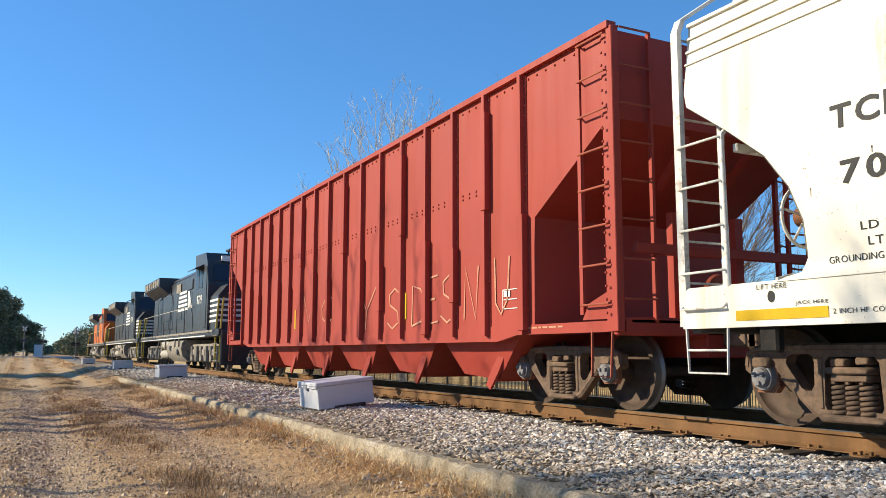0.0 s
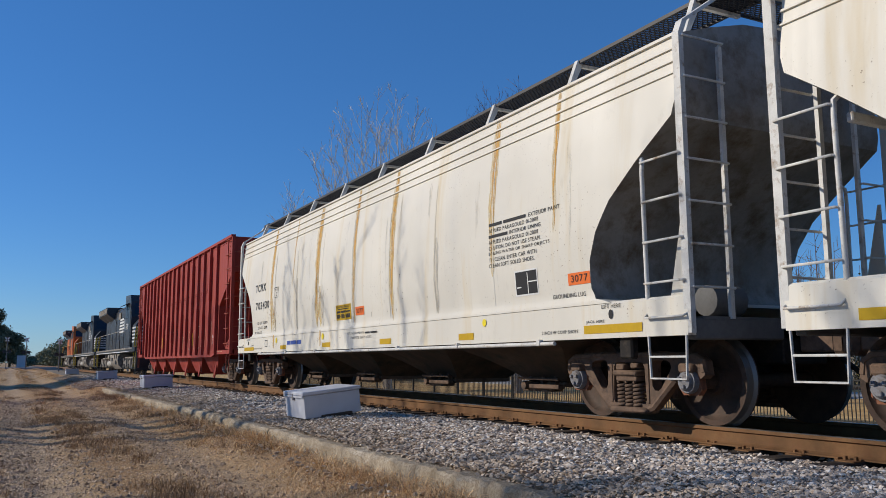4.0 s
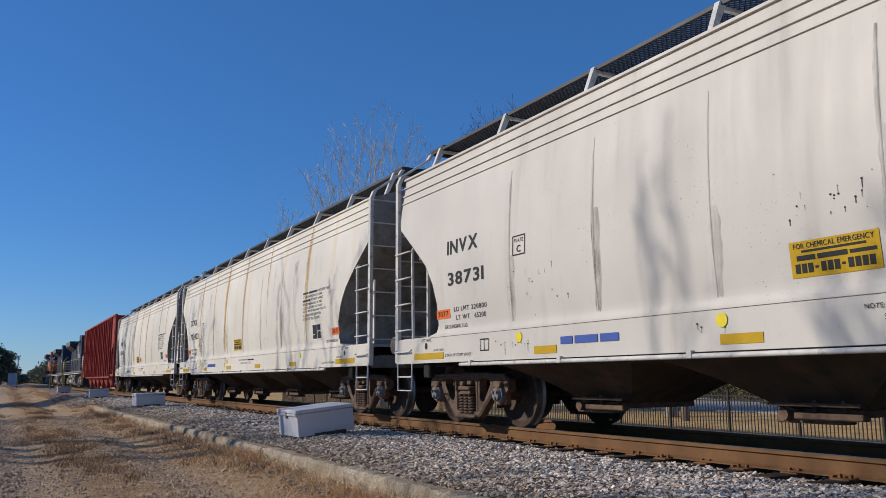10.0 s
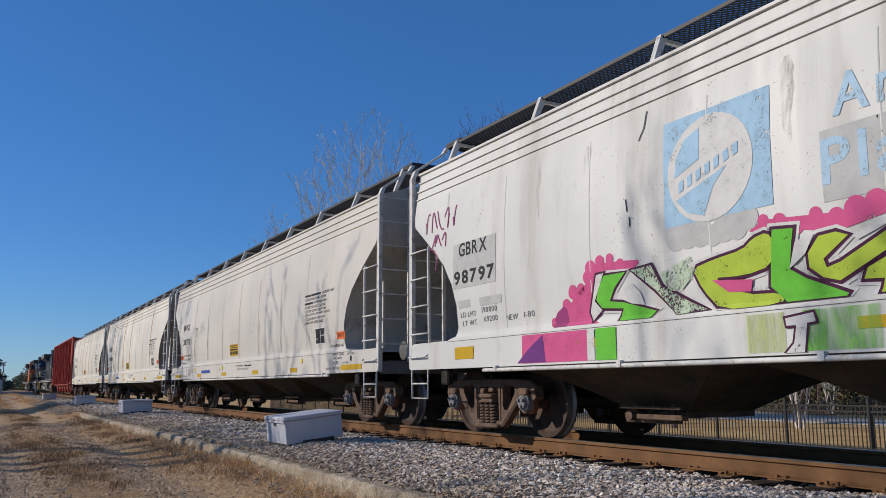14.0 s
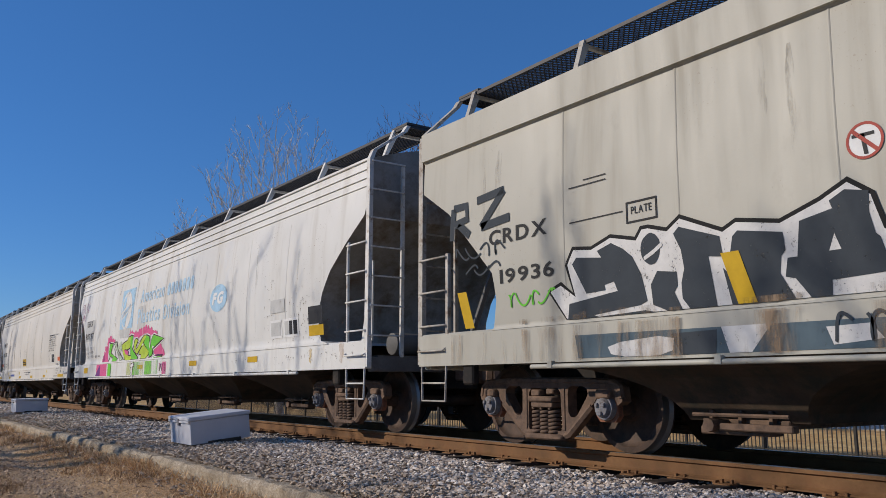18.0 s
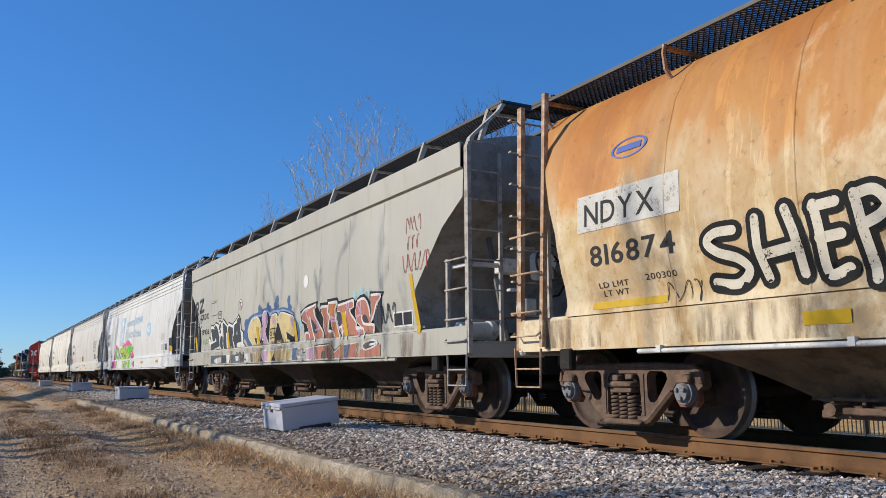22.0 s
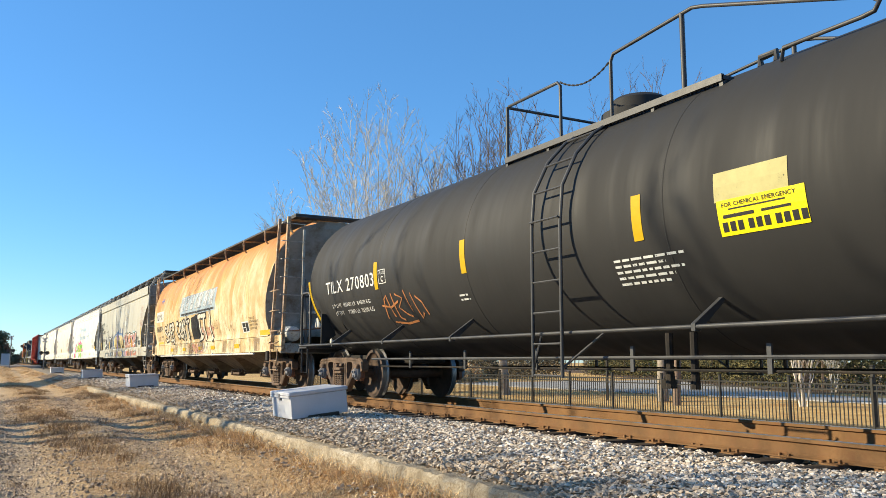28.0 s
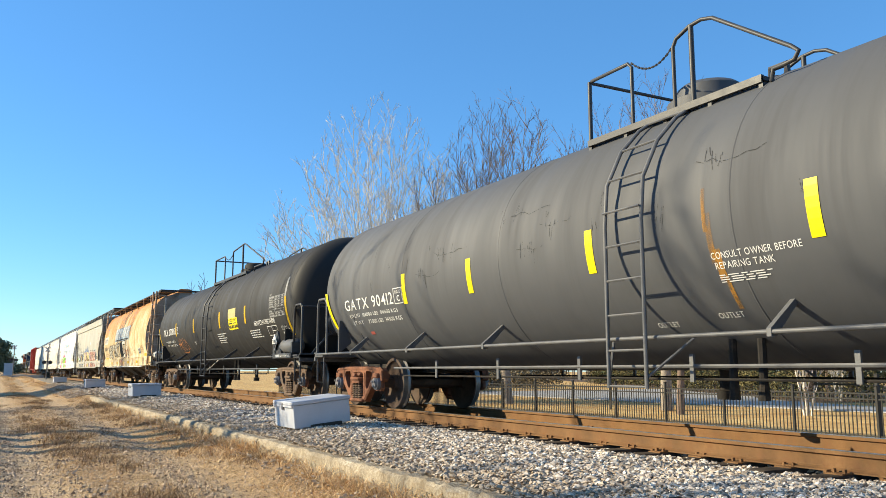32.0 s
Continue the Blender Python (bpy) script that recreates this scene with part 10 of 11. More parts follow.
# ---- trees and distance ----
def bare_tree(label, x, y, z, height, spread, seed, bark, twig, stems=1, upright=0.6, depth=5, trunk_r=0.2, lowest=0.25, twigs=1.0, thin=0.008):
    """A leafless tree: tapered trunk and limbs as one part, the fine crown of twigs as another."""
    rnd = random.Random(seed)
    wood, fine = Geo(), Geo()

    def grow(p, d, length, r, level):
        pts, rad = [p], [r]
        n = 4 if level < 3 else 3
        q = Vector(p)
        dd = Vector(d)
        for i in range(n):
            dd = (dd + Vector((rnd.gauss(0, 0.10), rnd.gauss(0, 0.10), rnd.gauss(0.03, 0.06) * (1 + upright)))).normalized()
            q = q + dd * (length / n)
            pts.append(q.copy())
            rad.append(max(r * (1 - 0.42 * (i + 1) / n), thin))
        (wood if level < 3 else fine).tube(pts, rad, 8 if level == 0 else 6 if level < 2 else 4 if level < 3 else 3, caps=False)
        if level >= depth:
            return
        kids = rnd.randint(3, 4) if level < 3 else int(rnd.randint(2, 4) * twigs + 0.5)
        for k in range(kids):
            t = lowest + (1 - lowest) * (k + rnd.random()) / kids
            i = min(n - 1, int(t * n))
            base = pts[i].lerp(pts[i + 1], t * n - i)
            side = Vector((rnd.gauss(0, 1), rnd.gauss(0, 1), 0))
            side = (side - dd * side.dot(dd)).normalized()
            nd = (dd * (0.55 + upright * 0.6) + side * rnd.uniform(0.45, 0.9) * spread + Vector((0, 0, 0.25 * upright))).normalized()
            grow(base, nd, length * rnd.uniform(0.5, 0.74), rad[i] * 0.55, level + 1)
        grow(pts[-1], dd, length * 0.66, rad[-1] * 0.9, level + 1)

    for s in range(stems):
        a = 2 * math.pi * s / stems + rnd.random()
        d = Vector((math.cos(a) * 0.28 * spread, math.sin(a) * 0.28 * spread, 1)).normalized() if stems > 1 else Vector((rnd.gauss(0, 0.04), rnd.gauss(0, 0.04), 1)).normalized()
        grow(Vector((0.12 * math.cos(a), 0.12 * math.sin(a), -0.15)) if stems > 1 else Vector((0, 0, -0.15)), d, height * 0.40, trunk_r, 0)
    tree = thing("bare_tree", label, "tree", "bare winter trees", m=Matrix.Translation((x, y, z)))
    part("trunk", wood, bark, tree, smooth=60, fix=False)
    part("crown", fine, twig, tree, "fine leafless twigs", smooth=60, fix=False)
    return tree


def fan_tree(label, x, y, z, height, width, leaders, seed, bark, twig, fork=0.22, trunk_r=0.2, limb_r=0.07, twig_r=0.012, shoots=1.0, low=0.55):
    """A leafless tree whose many limbs fan up and out from a low fork to a rounded crown full of fine twigs."""
    rnd = random.Random(seed)
    wood, fine = Geo(), Geo()
    head = Vector((rnd.gauss(0, 0.15), rnd.gauss(0, 0.15), height * fork))
    wood.tube([(0, 0, -0.2), head * 0.5, head, head + Vector((0, 0, height * 0.15))], [trunk_r * 1.25, trunk_r, trunk_r * 0.85, trunk_r * 0.4], 10)

    def twigs(p, d, length, r, level):
        bend = Vector((rnd.gauss(0, 0.10), rnd.gauss(0, 0.10), 0.08))
        q1 = p + d * length * 0.5
        d2 = (d + bend).normalized()
        q2 = q1 + d2 * length * 0.5
        fine.tube([p, q1, q2], [r, r * 0.8, r * 0.45], 4 if level == 0 else 3, caps=False)
        if level >= 2:
            return
        for k in range(rnd.randint(4, 6) if level == 0 else rnd.randint(1, 3)):
            t = rnd.uniform(0.15, 0.95)
            b = p.lerp(q1, t * 2) if t < 0.5 else q1.lerp(q2, t * 2 - 1)
            side = Vector((rnd.gauss(0, 1), rnd.gauss(0, 1), rnd.gauss(0.2, 0.6))).normalized()
            twigs(b, (d2 + side * 0.6).normalized(), length * rnd.uniform(0.25, 0.48), r * 0.72, level + 1)

    for k in range(leaders):
        a = 2.39996 * (k + 0.5 * rnd.random()) + seed
        rho = math.sqrt((k + 0.5) / leaders)
        end = Vector((math.cos(a) * rho * width / 2, math.sin(a) * rho * width / 2, height * (1.0 - (1 - low) * rho ** 2.2) * rnd.uniform(0.93, 1.03)))
        start = head * rnd.uniform(0.75, 1.0) + Vector((0, 0, height * rnd.uniform(0, 0.10) * (1 - rho)))
        ctrl = start.lerp(end, 0.45) + Vector((math.cos(a), math.sin(a), 0)) * width * 0.10 * rho - Vector((0, 0, height * 0.05 * rho))
        n = 12
        pts = []
        for i in range(n + 1):
            t = i / n
            p = start * (1 - t) ** 2 + ctrl * 2 * t * (1 - t) + end * t ** 2
            pts.append(p + Vector((rnd.gauss(0, 0.07), rnd.gauss(0, 0.07), rnd.gauss(0, 0.05))) * (1 if i else 0))
        wood.tube(pts, [max(twig_r, limb_r * rnd.uniform(0.95, 1.05) * (1 - 0.84 * i / n)) for i in range(n + 1)], 6, caps=False)
        m = int(26 * shoots)
        for q in range(m):
            t = 0.20 + 0.80 * (q + rnd.random()) / m
            i = min(n - 1, int(t * n))
            b = pts[i].lerp(pts[i + 1], t * n - i)
            d = (pts[i + 1] - pts[i]).normalized()
            side = Vector((rnd.gauss(0, 1), rnd.gauss(0, 1), rnd.gauss(0, 0.4))).normalized()
            twigs(b, (d * 1.0 + side * 0.62 + Vector((0, 0, 0.2))).normalized(), height * (0.20 - 0.10 * t) * rnd.uniform(0.5, 1.25), twig_r * 1.25, 0)
    tree = thing("bare_tree", label, "tree", "bare winter trees", m=Matrix.Translation((x, y, z)))
    part("trunk", wood, bark, tree, smooth=60, fix=False)
    part("crown", fine, twig, tree, "fine leafless twigs", smooth=60, fix=False)
    return tree


fan_tree("pale-barked leafless tree with upswept limbs behind the fence", 19.6, 44.0, -0.4, 16.6, 14.0, 50, 5, TWIG, TWIG, 0.12, 0.24, 0.06, 0.0125, 0.75, 0.45)
fan_tree("leafless rounded tree beyond the iron fence", 24.0, 37.0, -0.4, 15.9, 11.5, 40, 12, BARK, DARKBARK, 0.2, 0.24, 0.06, 0.0105, 0.8, 0.6)
fan_tree("leafless tree with dark spreading twigs beyond the fence", 26.2, 27.6, -0.4, 14.6, 10.5, 26, 19, BARK, DARKBARK, 0.25, 0.22, 0.06, 0.0085, 0.9, 0.55)
bare_tree("small leafless tree far along the track", 24.0, 117.0, -0.4, 15.5, 1.0, 23, BARK, DARKBARK, 1, 0.5, 4, 0.22, 0.25, 1.0, 0.03)
bare_tree("small leafless tree far along the track", 21.0, 172.0, -0.4, 14.5, 1.0, 29, BARK, DARKBARK, 1, 0.5, 4, 0.22, 0.25, 1.0, 0.04)
for x, y, sd in ((24.2, 24.7, 31), (40.5, 42.5, 33)):
    bare_tree("leafless tree with a straight grey trunk on the lawn", x, y, -0.42, 9.5, 0.9, sd, DARKBARK, DARKBARK, 1, 0.6, 4, 0.17, 0.55)
for x, y, sd in ((27.9, 21.7, 41), (42.5, 31.0, 43), (28.5, 14.0, 44)):
    bare_tree("multi-stemmed pale crape myrtle without leaves", x, y, -0.42, 5.0, 0.8, sd, TWIG, TWIG, 5, 0.7, 4, 0.042, 0.4)
# trees on the lane's far side, known by the shadows that they throw on the train, the ballast and the lane
for x, y, h, w, n, sd, fk, tw, tr, lr in ((-8.3, 14.3, 11.6, 4.2, 5, 51, 0.40, 0.18, 0.04, 0.02), (-8.2, 12.1, 10.4, 3.4, 9, 52, 0.45, 0.4, 0.09, 0.042), (-7.0, 26.0, 11.0, 3.0, 6, 53, 0.55, 0.14, 0.19, 0.035), (-7.2, 24.3, 9.5, 2.6, 5, 54, 0.6, 0.14, 0.17, 0.035), (-6.8, 22.6, 10.5, 2.8, 5, 55, 0.55, 0.14, 0.21, 0.035), (-7.1, 21.4, 9.0, 2.4, 4, 56, 0.6, 0.14, 0.15, 0.035), (-6.9, 20.0, 10.0, 2.6, 5, 57, 0.55, 0.14, 0.18, 0.035), (-8.5, 37.0, 12.0, 6.0, 9, 59, 0.3, 0.4, 0.17, 0.06), (-7.5, 53.5, 15.0, 7.0, 10, 61, 0.3, 0.4, 0.34, 0.09)):
    fan_tree("tall leafless tree beside the lane", x, y, 0.0, h, w, n, sd, BARK, DARKBARK, fk, tr, lr, 0.012, tw, 0.72)


def leaf_mass(name, label, category, spots, mat, leaf, per, seed, kind="", group=""):
    """Foliage of many small tilted leaf clumps round a set of lobes (x, y, z, rx, ry, rz)."""
    rs = np.random.RandomState(seed)
    vs = []
    for x, y, z, rx, ry, rz in spots:
        d = rs.randn(per, 3)
        d /= np.linalg.norm(d, axis=1)[:, None]
        r = rs.rand(per, 1) ** 0.45 * (0.75 + 0.5 * rs.rand(per, 1))
        c = np.array([x, y, z]) + d * r * np.array([rx, ry, rz])
        a, b = rs.randn(per, 3), rs.randn(per, 3)
        a /= np.linalg.norm(a, axis=1)[:, None]
        b -= a * (a * b).sum(1)[:, None]
        b /= np.linalg.norm(b, axis=1)[:, None]
        s = leaf * (0.5 + rs.rand(per, 1))
        vs.append(np.stack([c - a * s - b * s * 0.2, c + b * s * 0.6, c + a * s + b * s * 0.1, c - b * s * 0.6], 1))
    v = np.concatenate(vs).reshape(-1, 3)
    v[:, 2] = np.maximum(v[:, 2], -0.4)
    n = len(v) // 4
    f = np.arange(n * 4).reshape(n, 4)
    me = bpy.data.meshes.new(name)
    me.from_pydata(v.tolist(), [], f.tolist())
    me.materials.append(mat)
    return me


def bush(name, label, category, spots, mat, leaf, per, seed, kind="", group=""):
    ob = new(name, leaf_mass(name, label, category, spots, mat, leaf, per, seed))
    return tagged(ob, label, category, group, kind)


rnd = random.Random(71)
# evergreen clump where the lane ends
for k, (x, y, h) in enumerate(((-9.0, 129, 10.2), (-6.2, 131, 10.0), (-3.6, 130, 9.2), (-1.4, 132, 8.0), (0.3, 134, 5.8))):
    t = thing("evergreen_tree", "dark evergreen tree at the end of the lane", "tree", "far evergreens", m=Matrix.Translation((x, y, 0.7)))
    part("trunk", Geo().tube([(0, 0, -0.2), (0.1, 0, h * 0.4), (0, 0.1, h * 0.8)], [0.22, 0.16, 0.06], 6), BARK, t)
    lobes = [(rnd.gauss(0, 0.9), rnd.gauss(0, 0.9), h * (0.15 + 0.75 * i / 7), 1.9 - 0.9 * i / 8, 1.9 - 0.9 * i / 8, h * 0.15) for i in range(8)]
    part("crown", leaf_mass("crown", "", "", lobes, EVERGREEN_FAR, 0.15, 1300, 80 + k), None, t)
for k, (x, y, h) in enumerate(((-10.5, 55.5, 9.0), (-12.5, 58.5, 10.0), (-9.5, 60.0, 8.0))):
    t = thing("evergreen_tree", "dense dark evergreen beside the lane", "tree", "lane evergreens", m=Matrix.Translation((x, y, 0)))
    part("trunk", Geo().tube([(0, 0, -0.2), (0.1, 0, h * 0.4), (0, 0.1, h * 0.8)], [0.25, 0.18, 0.06], 6), BARK, t)
    lobes = [(rnd.gauss(0, 0.7), rnd.gauss(0, 0.7), h * (0.18 + 0.75 * i / 7), 2.3 - 1.3 * i / 8, 2.3 - 1.3 * i / 8, h * 0.15) for i in range(8)]
    part("crown", leaf_mass("crown", "", "", lobes, LANE_GREEN, 0.11, 1900, 180 + k), None, t)
# wooded rise in the distance on both sides of the line
lobes = []
for k in range(110):
    y = rnd.uniform(260, 420)
    x = y * rnd.uniform(0.026, 0.13)
    h = min(12.5, 1.5 + y * (0.006 + (x / y - 0.023) * 0.66)) + rnd.uniform(-0.6, 0.6)
    lobes.append((x, y, h * 0.42, 2.8, 4, h * 0.5))
bush("far_woods", "grey-green woods far along the railway", "woods", lobes, EVERGREEN_FAR, 0.32, 520, 5, "stuff")
lobes = [(rnd.uniform(-60, -12), rnd.uniform(150, 330), 4, 4, 4, 5.5) for _ in range(40)]
bush("far_woods", "dark woods beyond the end of the lane", "woods", lobes, EVERGREEN_FAR, 0.36, 420, 6, "stuff")
# hedges and brush behind the lawn
verge = lambda y: 40.5 + 0.55 * max(0.0, y - 30)
lobes = [(verge(-6 + 1.5 * k) + rnd.uniform(-0.5, 4.5), -6 + 1.5 * k + rnd.uniform(-0.7, 0.7), 0.5 + rnd.uniform(0, 0.8), 1.6, 1.5, 1.3 + rnd.uniform(0, 0.9)) for k in range(70)]
bush("hedge", "ragged olive-green hedge behind the lawn", "hedge", lobes, HEDGE, 0.075, 1100, 7, "stuff")
lobes = [(verge(-8 + 2.0 * k) + 3.5 + rnd.uniform(-1.5, 5), -8 + 2.0 * k + rnd.uniform(-1, 1), 1.5 + rnd.uniform(0, 1.6), 2.2, 2.0, 2.2 + rnd.uniform(0, 1.6)) for k in range(56)]
bush("evergreen_shrubs", "dark evergreen shrubs behind the lawn", "shrub", lobes, EVERGREEN, 0.13, 800, 8, "stuff")
g = Geo()
for k in range(420):
    y = rnd.uniform(-15, 130)
    x = verge(y) + rnd.uniform(1.5, 20)
    h = rnd.uniform(5, 10.5)
    lean = Vector((rnd.gauss(0, 0.06), rnd.gauss(0, 0.06), 1))
    top = Vector((x, y, -0.4)) + lean * h
    g.tube([(x, y, -0.5), Vector((x, y, -0.4)) + lean * h * 0.5, top], [0.10, 0.07, 0.015], 4, caps=False)
    for j in range(9):
        t = rnd.uniform(0.3, 0.95)
        b = Vector((x, y, -0.4)) + lean * h * t
        e = b + Vector((rnd.gauss(0, 1), rnd.gauss(0, 1), rnd.uniform(0.6, 1.6))).normalized() * h * 0.28 * (1.2 - t)
        g.tube([b, e], [0.028, 0.008], 3, caps=False)
        for _ in range(2):
            e2 = b.lerp(e, rnd.uniform(0.4, 1.0))
            g.tube([e2, e2 + Vector((rnd.gauss(0, 1), rnd.gauss(0, 1), rnd.uniform(0.3, 1.4))).normalized() * 0.9], [0.014, 0.006], 3, caps=False)
ob = new("winter_woods", mesh_of("winter_woods", g, DARKBARK, 60, fix=False))
tagged(ob, "thin leafless woods behind the lawn", "woods", kind="stuff")
# tangle of tan and olive brush where the lawn ends
lobes = [(26 + 1.3 * k + rnd.uniform(-1.5, 1.5), 62 + 0.75 * k + rnd.uniform(-4, 8), 0.5 + rnd.uniform(0, 0.9), 1.6, 2.0, 1.1 + rnd.uniform(0, 1.0)) for k in range(26)]
bush("winter_brush", "tangled grey-brown brush at the end of the lawn", "brush", lobes, WINTER, 0.10, 1200, 9, "stuff")
for x, y, mat, lab in ((30.0, 66.0, HEDGE, "rounded green shrub at the lawn's end"), (45.0, 74.0, HEDGE, "rounded green shrub at the lawn's end"), (36.5, 63.0, STRAW, "clump of tall dead ornamental grass"), (32.0, 58.0, STRAW, "clump of tall dead ornamental grass")):
    bush("shrub", lab, "shrub", [(x, y, 0.3, 1.7, 1.7, 1.0), (x + 1.2, y + 0.5, 0.2, 1.2, 1.3, 0.8)], mat, 0.09, 1500, int(x), "", "lawn shrubs")
# path across the lawn
g = Geo()
rows = []
for i in range(32):
    y = -10 + 2.2 * i
    near = 31.9 + 0.4 * math.sin(y * 0.11)
    wide = min(36.4 + 0.4 * max(0.0, y - 24) + 0.6 * max(0.0, y - 35), verge(y) - 0.8)
    rows.append([(near, y, -0.41), (near + 0.03, y, -0.365), (wide - 0.03, y, -0.365), (wide, y, -0.41)])
g.sheet(rows)
tagged(part("pavement", g, PATHMAT, fix=False), "wide pale concrete path beyond the lawn", "path", kind="structure")
g = Geo()
g.sheet([[(verge(-40 + 6 * i) - 1.2 + q * 9, -40 + 6 * i, -0.39 + 0.05 * math.sin(q * 2.1 + i)) for q in range(5)] for i in range(36)])
tagged(part("woodland_floor", g, LITTER, fix=False), "brown leaf litter under the bare woods", "ground", kind="structure")
# a taller gate post and a sign post by the fence
for x, y, hh in ((19.35, 13.0, 1.62), (24.5, 29.3, 1.9)):
    ob = thing("steel_post", "tall dark steel post by the fence", "post", m=Matrix.Translation((x, y, -0.42)), geo=Geo().box(-0.045, 0.045, -0.045, 0.045, -0.2, hh, 0.006).box(-0.055, 0.055, -0.055, 0.055, hh, hh + 0.03, 0.01), mats=FENCE)
# crossing at the far end: cabinet, masts, road
tagged(part("road", Geo().box(-60, 5.6, 116, 122, 0.3, 0.74, 0.02), PATHMAT), "pale road crossing far off", "road", kind="structure")
cab = thing("signal_cabinet", "small white signal cabinet by the crossing", "cabinet", m=Matrix.Translation((1.72, 125.5, 0.45)))
part("body", Geo().box(-0.55, 0.55, -0.6, 0.6, 0, 1.75, 0.03), BOXPAINT, cab)
part("roof", Geo().box(-0.62, 0.62, -0.68, 0.68, 1.75, 1.83, 0.03), BOXPAINT, cab)
for x, y, h in ((2.0, 112, 3.9), (-0.1, 114, 3.8), (4.7, 93, 3.4)):
    mast = thing("crossing_mast", "crossing signal mast with lamps", "signal mast", "crossing masts", m=Matrix.Translation((x, y, ground_height(x, y) - 0.02)))
    part("pole", Geo().tube([(0, 0, -0.1), (0, 0, h)], 0.05, 8), CAP, mast)
    part("lamp_arm", Geo().box(-0.3, 0.3, -0.05, 0.05, h * 0.55, h * 0.55 + 0.1, 0.01).lathe([(-0.05, 0.0), (-0.05, 0.2), (0.06, 0.18), (0.06, 0.0)], (-0.28, 0, h * 0.55), 1, 12).lathe([(-0.05, 0.0), (-0.05, 0.2), (0.06, 0.18), (0.06, 0.0)], (0.28, 0, h * 0.55), 1, 12), GRIPS_DARK, mast)
    part("crossbuck", Geo().box(-0.34, 0.34, -0.02, 0.02, h - 0.3, h - 0.16, turn=Matrix.Translation((0, 0, h - 0.2)) @ Matrix.Rotation(0.8, 4, 'Y') @ Matrix.Translation((0, 0, -h + 0.2))).box(-0.34, 0.34, -0.03, 0.01, h - 0.3, h - 0.16, turn=Matrix.Translation((0, 0, h - 0.2)) @ Matrix.Rotation(-0.8, 4, 'Y') @ Matrix.Translation((0, 0, -h + 0.2))), CHALK, mast)


# ---- dead grass and loose stones on the lane ----
def grass_cover(x, y):
    c = 0.0
    for mid, wid, amt in ((2.95, 0.50 + 0.35 * (y < 11), 0.95), (1.3, 0.40, 1.0), (-0.75, 0.45, 0.75), (-2.4, 0.6, 0.7), (-5.0, 1.6, 0.8), (2.1, 0.5, 0.12)):
        c = max(c, amt * math.exp(-((x - mid - 0.25 * math.sin(y * 0.21)) / wid) ** 2))
    return c * (0.55 + 0.9 * noise.noise(Vector((x * 0.9, y * 0.45, 2.0))) + 0.15)


def dead_grass(count, x0, x1, y0, y1, seed, hmin, hmax, power=1.6):
    rnd = random.Random(seed)
    vs, fs = [], []
    tries = 0
    while len(fs) < count and tries < count * 12:
        tries += 1
        x, y = rnd.uniform(x0, x1), y0 + (y1 - y0) * rnd.random() ** power
        if rnd.random() > grass_cover(x, y):
            continue
        z = ground_height(x, y) - 0.01
        for _ in range(5):
            a, h = rnd.uniform(0, 6.28), rnd.uniform(hmin, hmax)
            lean = rnd.uniform(0.8, 3.2)
            w = rnd.uniform(0.0015, 0.0032) * (1 + y * 0.05)
            bx, by = x + rnd.gauss(0, 0.05), y + rnd.gauss(0, 0.05)
            tx, ty = bx + math.cos(a) * h * lean, by + math.sin(a) * h * lean
            mx, my = bx + math.cos(a) * h * lean * 0.35, by + math.sin(a) * h * lean * 0.35
            px, py = -math.sin(a) * w, math.cos(a) * w
            o = len(vs)
            vs += [(bx - px, by - py, z), (bx + px, by + py, z), (mx + px, my + py, z + h * 0.7), (mx - px, my - py, z + h * 0.7), (tx, ty, z + h * 0.8)]
            fs += [(o, o + 1, o + 2, o + 3), (o + 3, o + 2, o + 4)]
    me = bpy.data.meshes.new("dead_grass")
    me.from_pydata(vs, [], fs)
    me.materials.append(STRAW)
    return tagged(new("dead_grass", me), "matted dead straw-coloured grass on the lane", "grass", kind="stuff")


dead_grass(30000, -6.0, 3.33, -9.0, 3.0, 5, 0.02, 0.075, 1.0)
dead_grass(150000, -4.5, 3.33, 3.0, 24.0, 1, 0.008, 0.034, 1.25)
dead_grass(60000, -12, 3.33, 22.0, 75.0, 2, 0.03, 0.07)
dead_grass(26000, -14, 3.33, 62.0, 116.0, 4, 0.05, 0.12, 1.0)
dead_grass(38000, 1.9, 3.36, 2.5, 17.0, 3, 0.012, 0.055, 1.3)
dead_grass(9000, 3.12, 3.36, 3.0, 30.0, 6, 0.06, 0.19, 1.4)


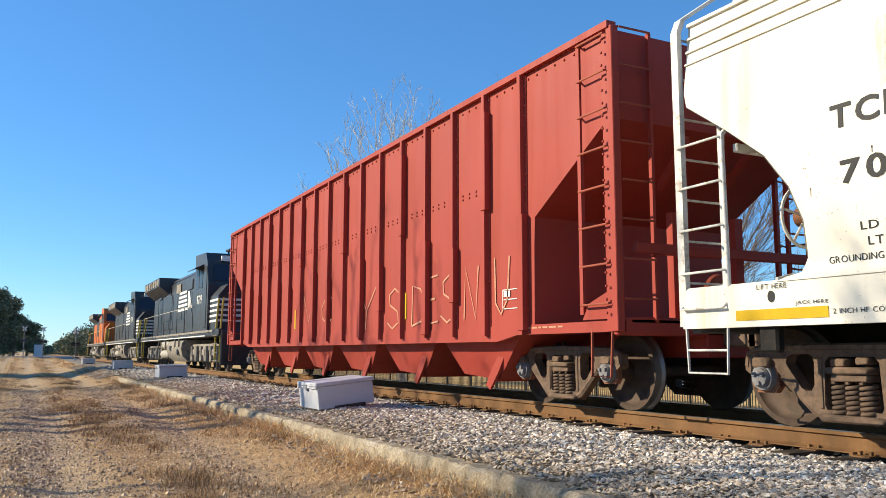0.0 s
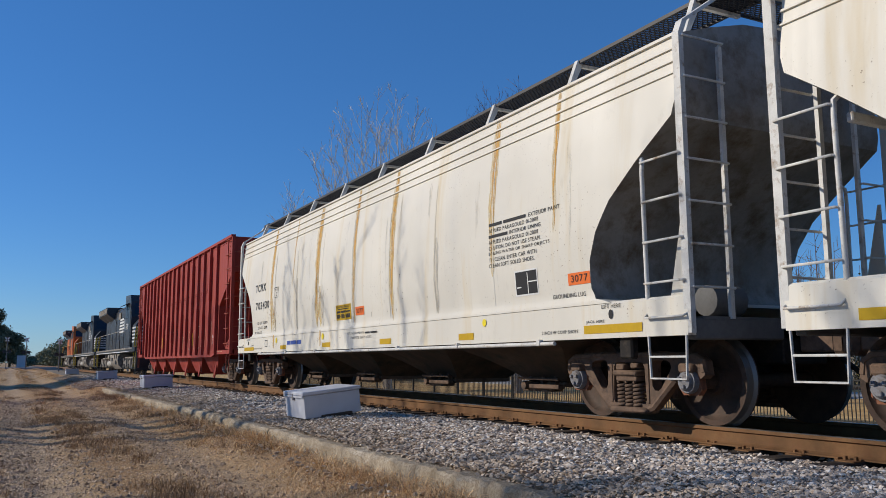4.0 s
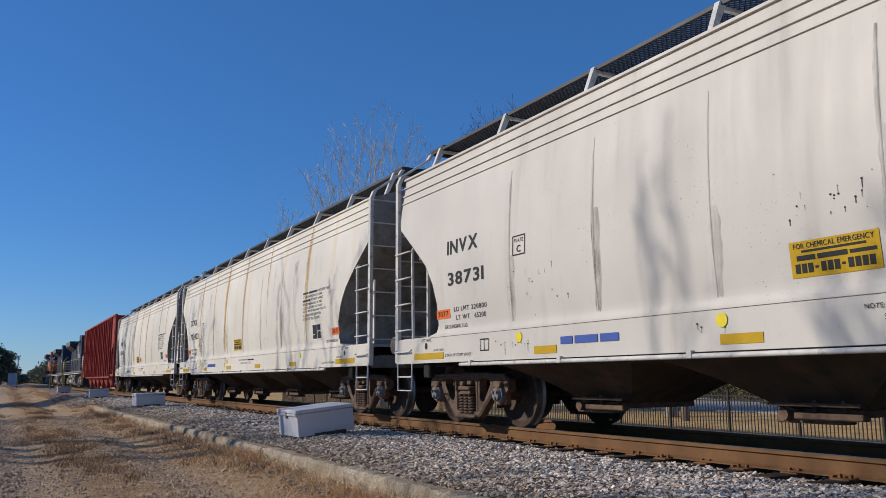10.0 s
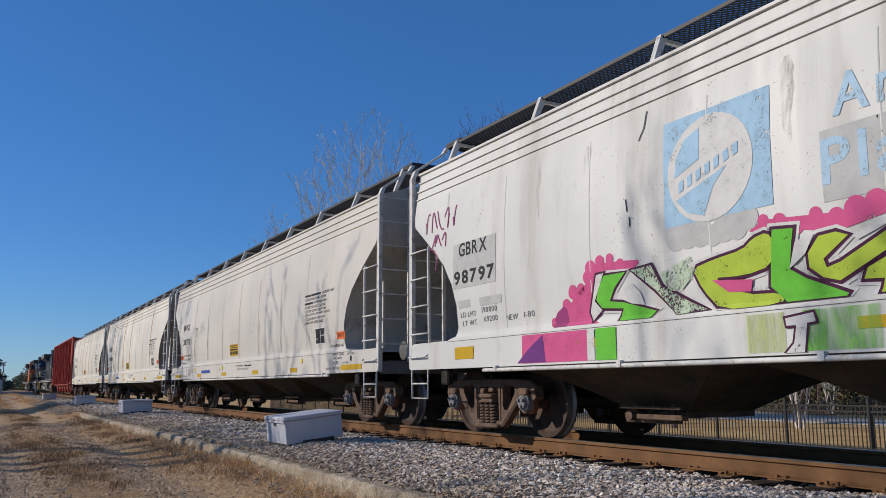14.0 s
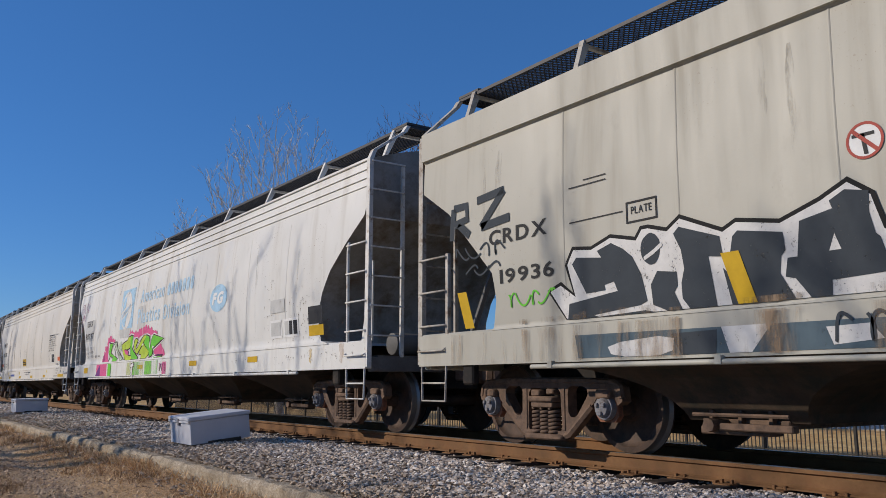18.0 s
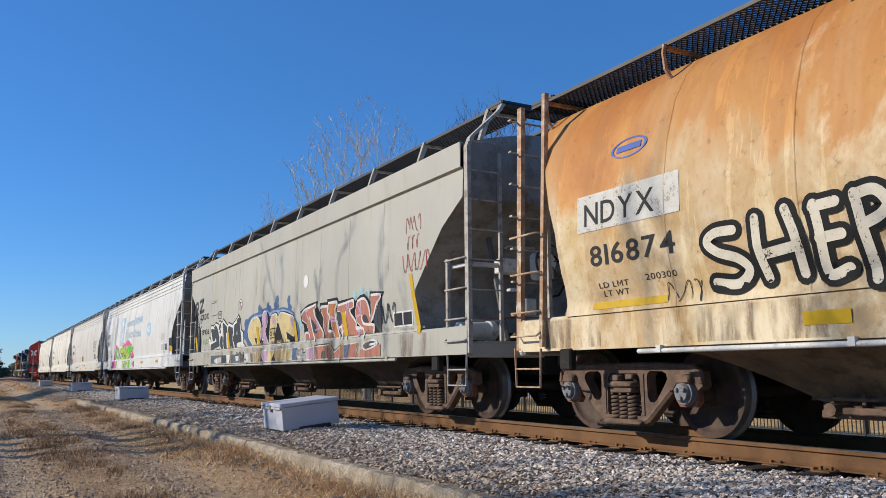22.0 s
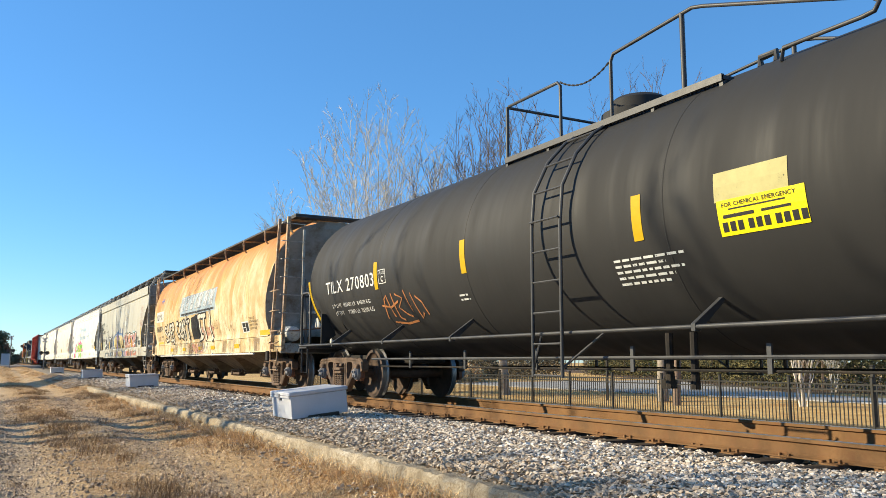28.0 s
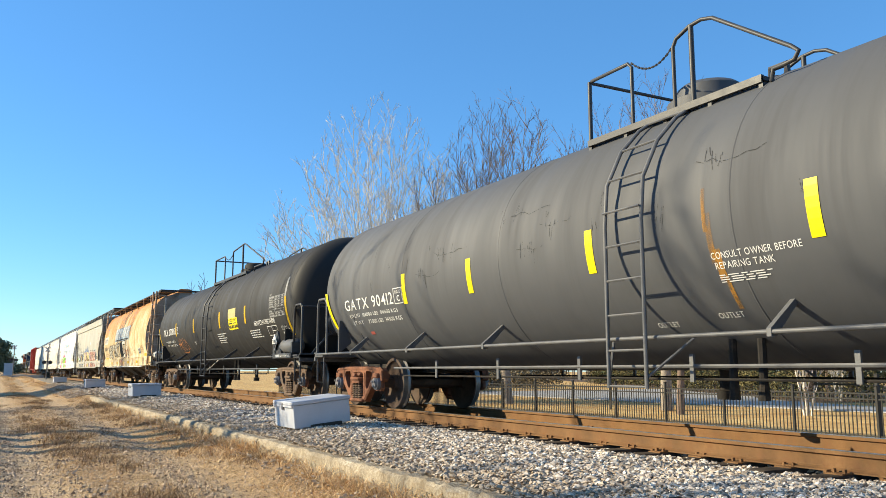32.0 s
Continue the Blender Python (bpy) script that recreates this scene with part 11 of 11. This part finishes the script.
def pebbles(count, seed):
    """Small gravel in the wheel tracks."""
    rs = np.random.RandomState(seed)
    base = np.array([(1, 0, 0), (0, 1, 0), (-1, 0, 0), (0, -1, 0), (0.1, 0, 0.75), (0, 0, -0.4)], float)
    faces = np.array([(0, 1, 4), (1, 2, 4), (2, 3, 4), (3, 0, 4), (1, 0, 5), (2, 1, 5), (3, 2, 5), (0, 3, 5)])
    xs = np.where(rs.rand(count) < 0.45, rs.normal(0.25, 0.45, count), np.where(rs.rand(count) < 0.45, rs.normal(2.1, 0.35, count), rs.uniform(-5, 3.3, count)))
    ys = np.where(rs.rand(count) < 0.9, 3.5 + 30 * rs.rand(count) ** 1.6, rs.uniform(-7.0, 3.6, count))
    ok = xs < 3.3
    xs, ys = xs[ok], ys[ok]
    n = len(xs)
    r = (0.006 + 0.022 * rs.rand(n) ** 2.4) * (1 + 0.012 * ys)
    a = rs.rand(n) * 6.28
    v = base[None] * r[:, None, None] * (0.6 + 0.7 * rs.rand(n, 6, 1))
    x = v[..., 0] * np.cos(a)[:, None] - v[..., 1] * np.sin(a)[:, None] + xs[:, None]
    y = v[..., 0] * np.sin(a)[:, None] + v[..., 1] * np.cos(a)[:, None] + ys[:, None]
    z = v[..., 2] + np.array([ground_height(p, q) for p, q in zip(xs, ys)])[:, None]
    f = (faces[None] + 6 * np.arange(n)[:, None, None]).reshape(-1, 3)
    me = bpy.data.meshes.new("gravel")
    me.from_pydata(np.stack([x, y, z], -1).reshape(-1, 3).tolist(), [], f.tolist())
    me.materials.append(GRAVEL)
    return tagged(new("gravel", me), "fine pale gravel in the wheel tracks", "gravel", kind="stuff")


pebbles(60000, 4)


def dry_weeds(count, seed):
    """Clumps of brown dried weeds along the lane's middle strip and against the kerb."""
    rnd = random.Random(seed)
    vs, fs = [], []
    for _ in range(count):
        y = 3.0 + 45 * rnd.random() ** 1.7
        mid, wid = rnd.choice(((1.3, 0.26), (1.3, 0.26), (1.3, 0.3), (2.9, 0.25), (3.15, 0.1), (-0.75, 0.4), (-2.4, 0.5)))
        x = rnd.gauss(mid, wid) + 0.25 * math.sin(y * 0.21)
        if x > 3.28 or noise.noise(Vector((x * 1.1, y * 0.35, 7.0))) < -0.05:
            continue
        z = ground_height(x, y) - 0.01
        size = rnd.uniform(0.4, 1.0)
        for _ in range(int(70 * size)):
            a, h = rnd.uniform(0, 6.28), rnd.uniform(0.03, 0.15) * size
            reach = rnd.uniform(0.2, 1.3) * h
            w = rnd.uniform(0.0015, 0.0035) * (1 + y * 0.04)
            bx, by = x + rnd.gauss(0, 0.10) * size, y + rnd.gauss(0, 0.16) * size
            o = len(vs)
            vs += [(bx - math.sin(a) * w, by + math.cos(a) * w, z), (bx + math.sin(a) * w, by - math.cos(a) * w, z), (bx + math.cos(a) * reach, by + math.sin(a) * reach, z + h)]
            fs.append((o, o + 1, o + 2))
    me = bpy.data.meshes.new("dry_weeds")
    me.from_pydata(vs, [], fs)
    me.materials.append(WEED)
    return tagged(new("dry_weeds", me), "clumps of brown dried weeds on the lane", "weeds", kind="stuff")


dry_weeds(1500, 12)

# ---- motions ----
def motions():
    ts = [0, 2, 4, 6, 8, 10, 12, 14, 16, 18, 20, 22, 24, 26, 28, 30, 32]
    for car, y0 in TRAIN:
        walk(car, [(t, Matrix.Translation((XC, y0 + train_run(t), RAIL_Z))) for t in ts])
    # the wheels turn as far as the train rolls
    spin = []
    t = 0.0
    while t < 32.0:
        spin.append(t)
        t += 0.1
    spin.append(32.0)
    for w, yy in WHEELSETS:
        walk(w, [(t, pose(0, yy, 0.455) @ Matrix.Rotation(-train_run(t) / 0.455, 4, 'X')) for t in spin])


motions()
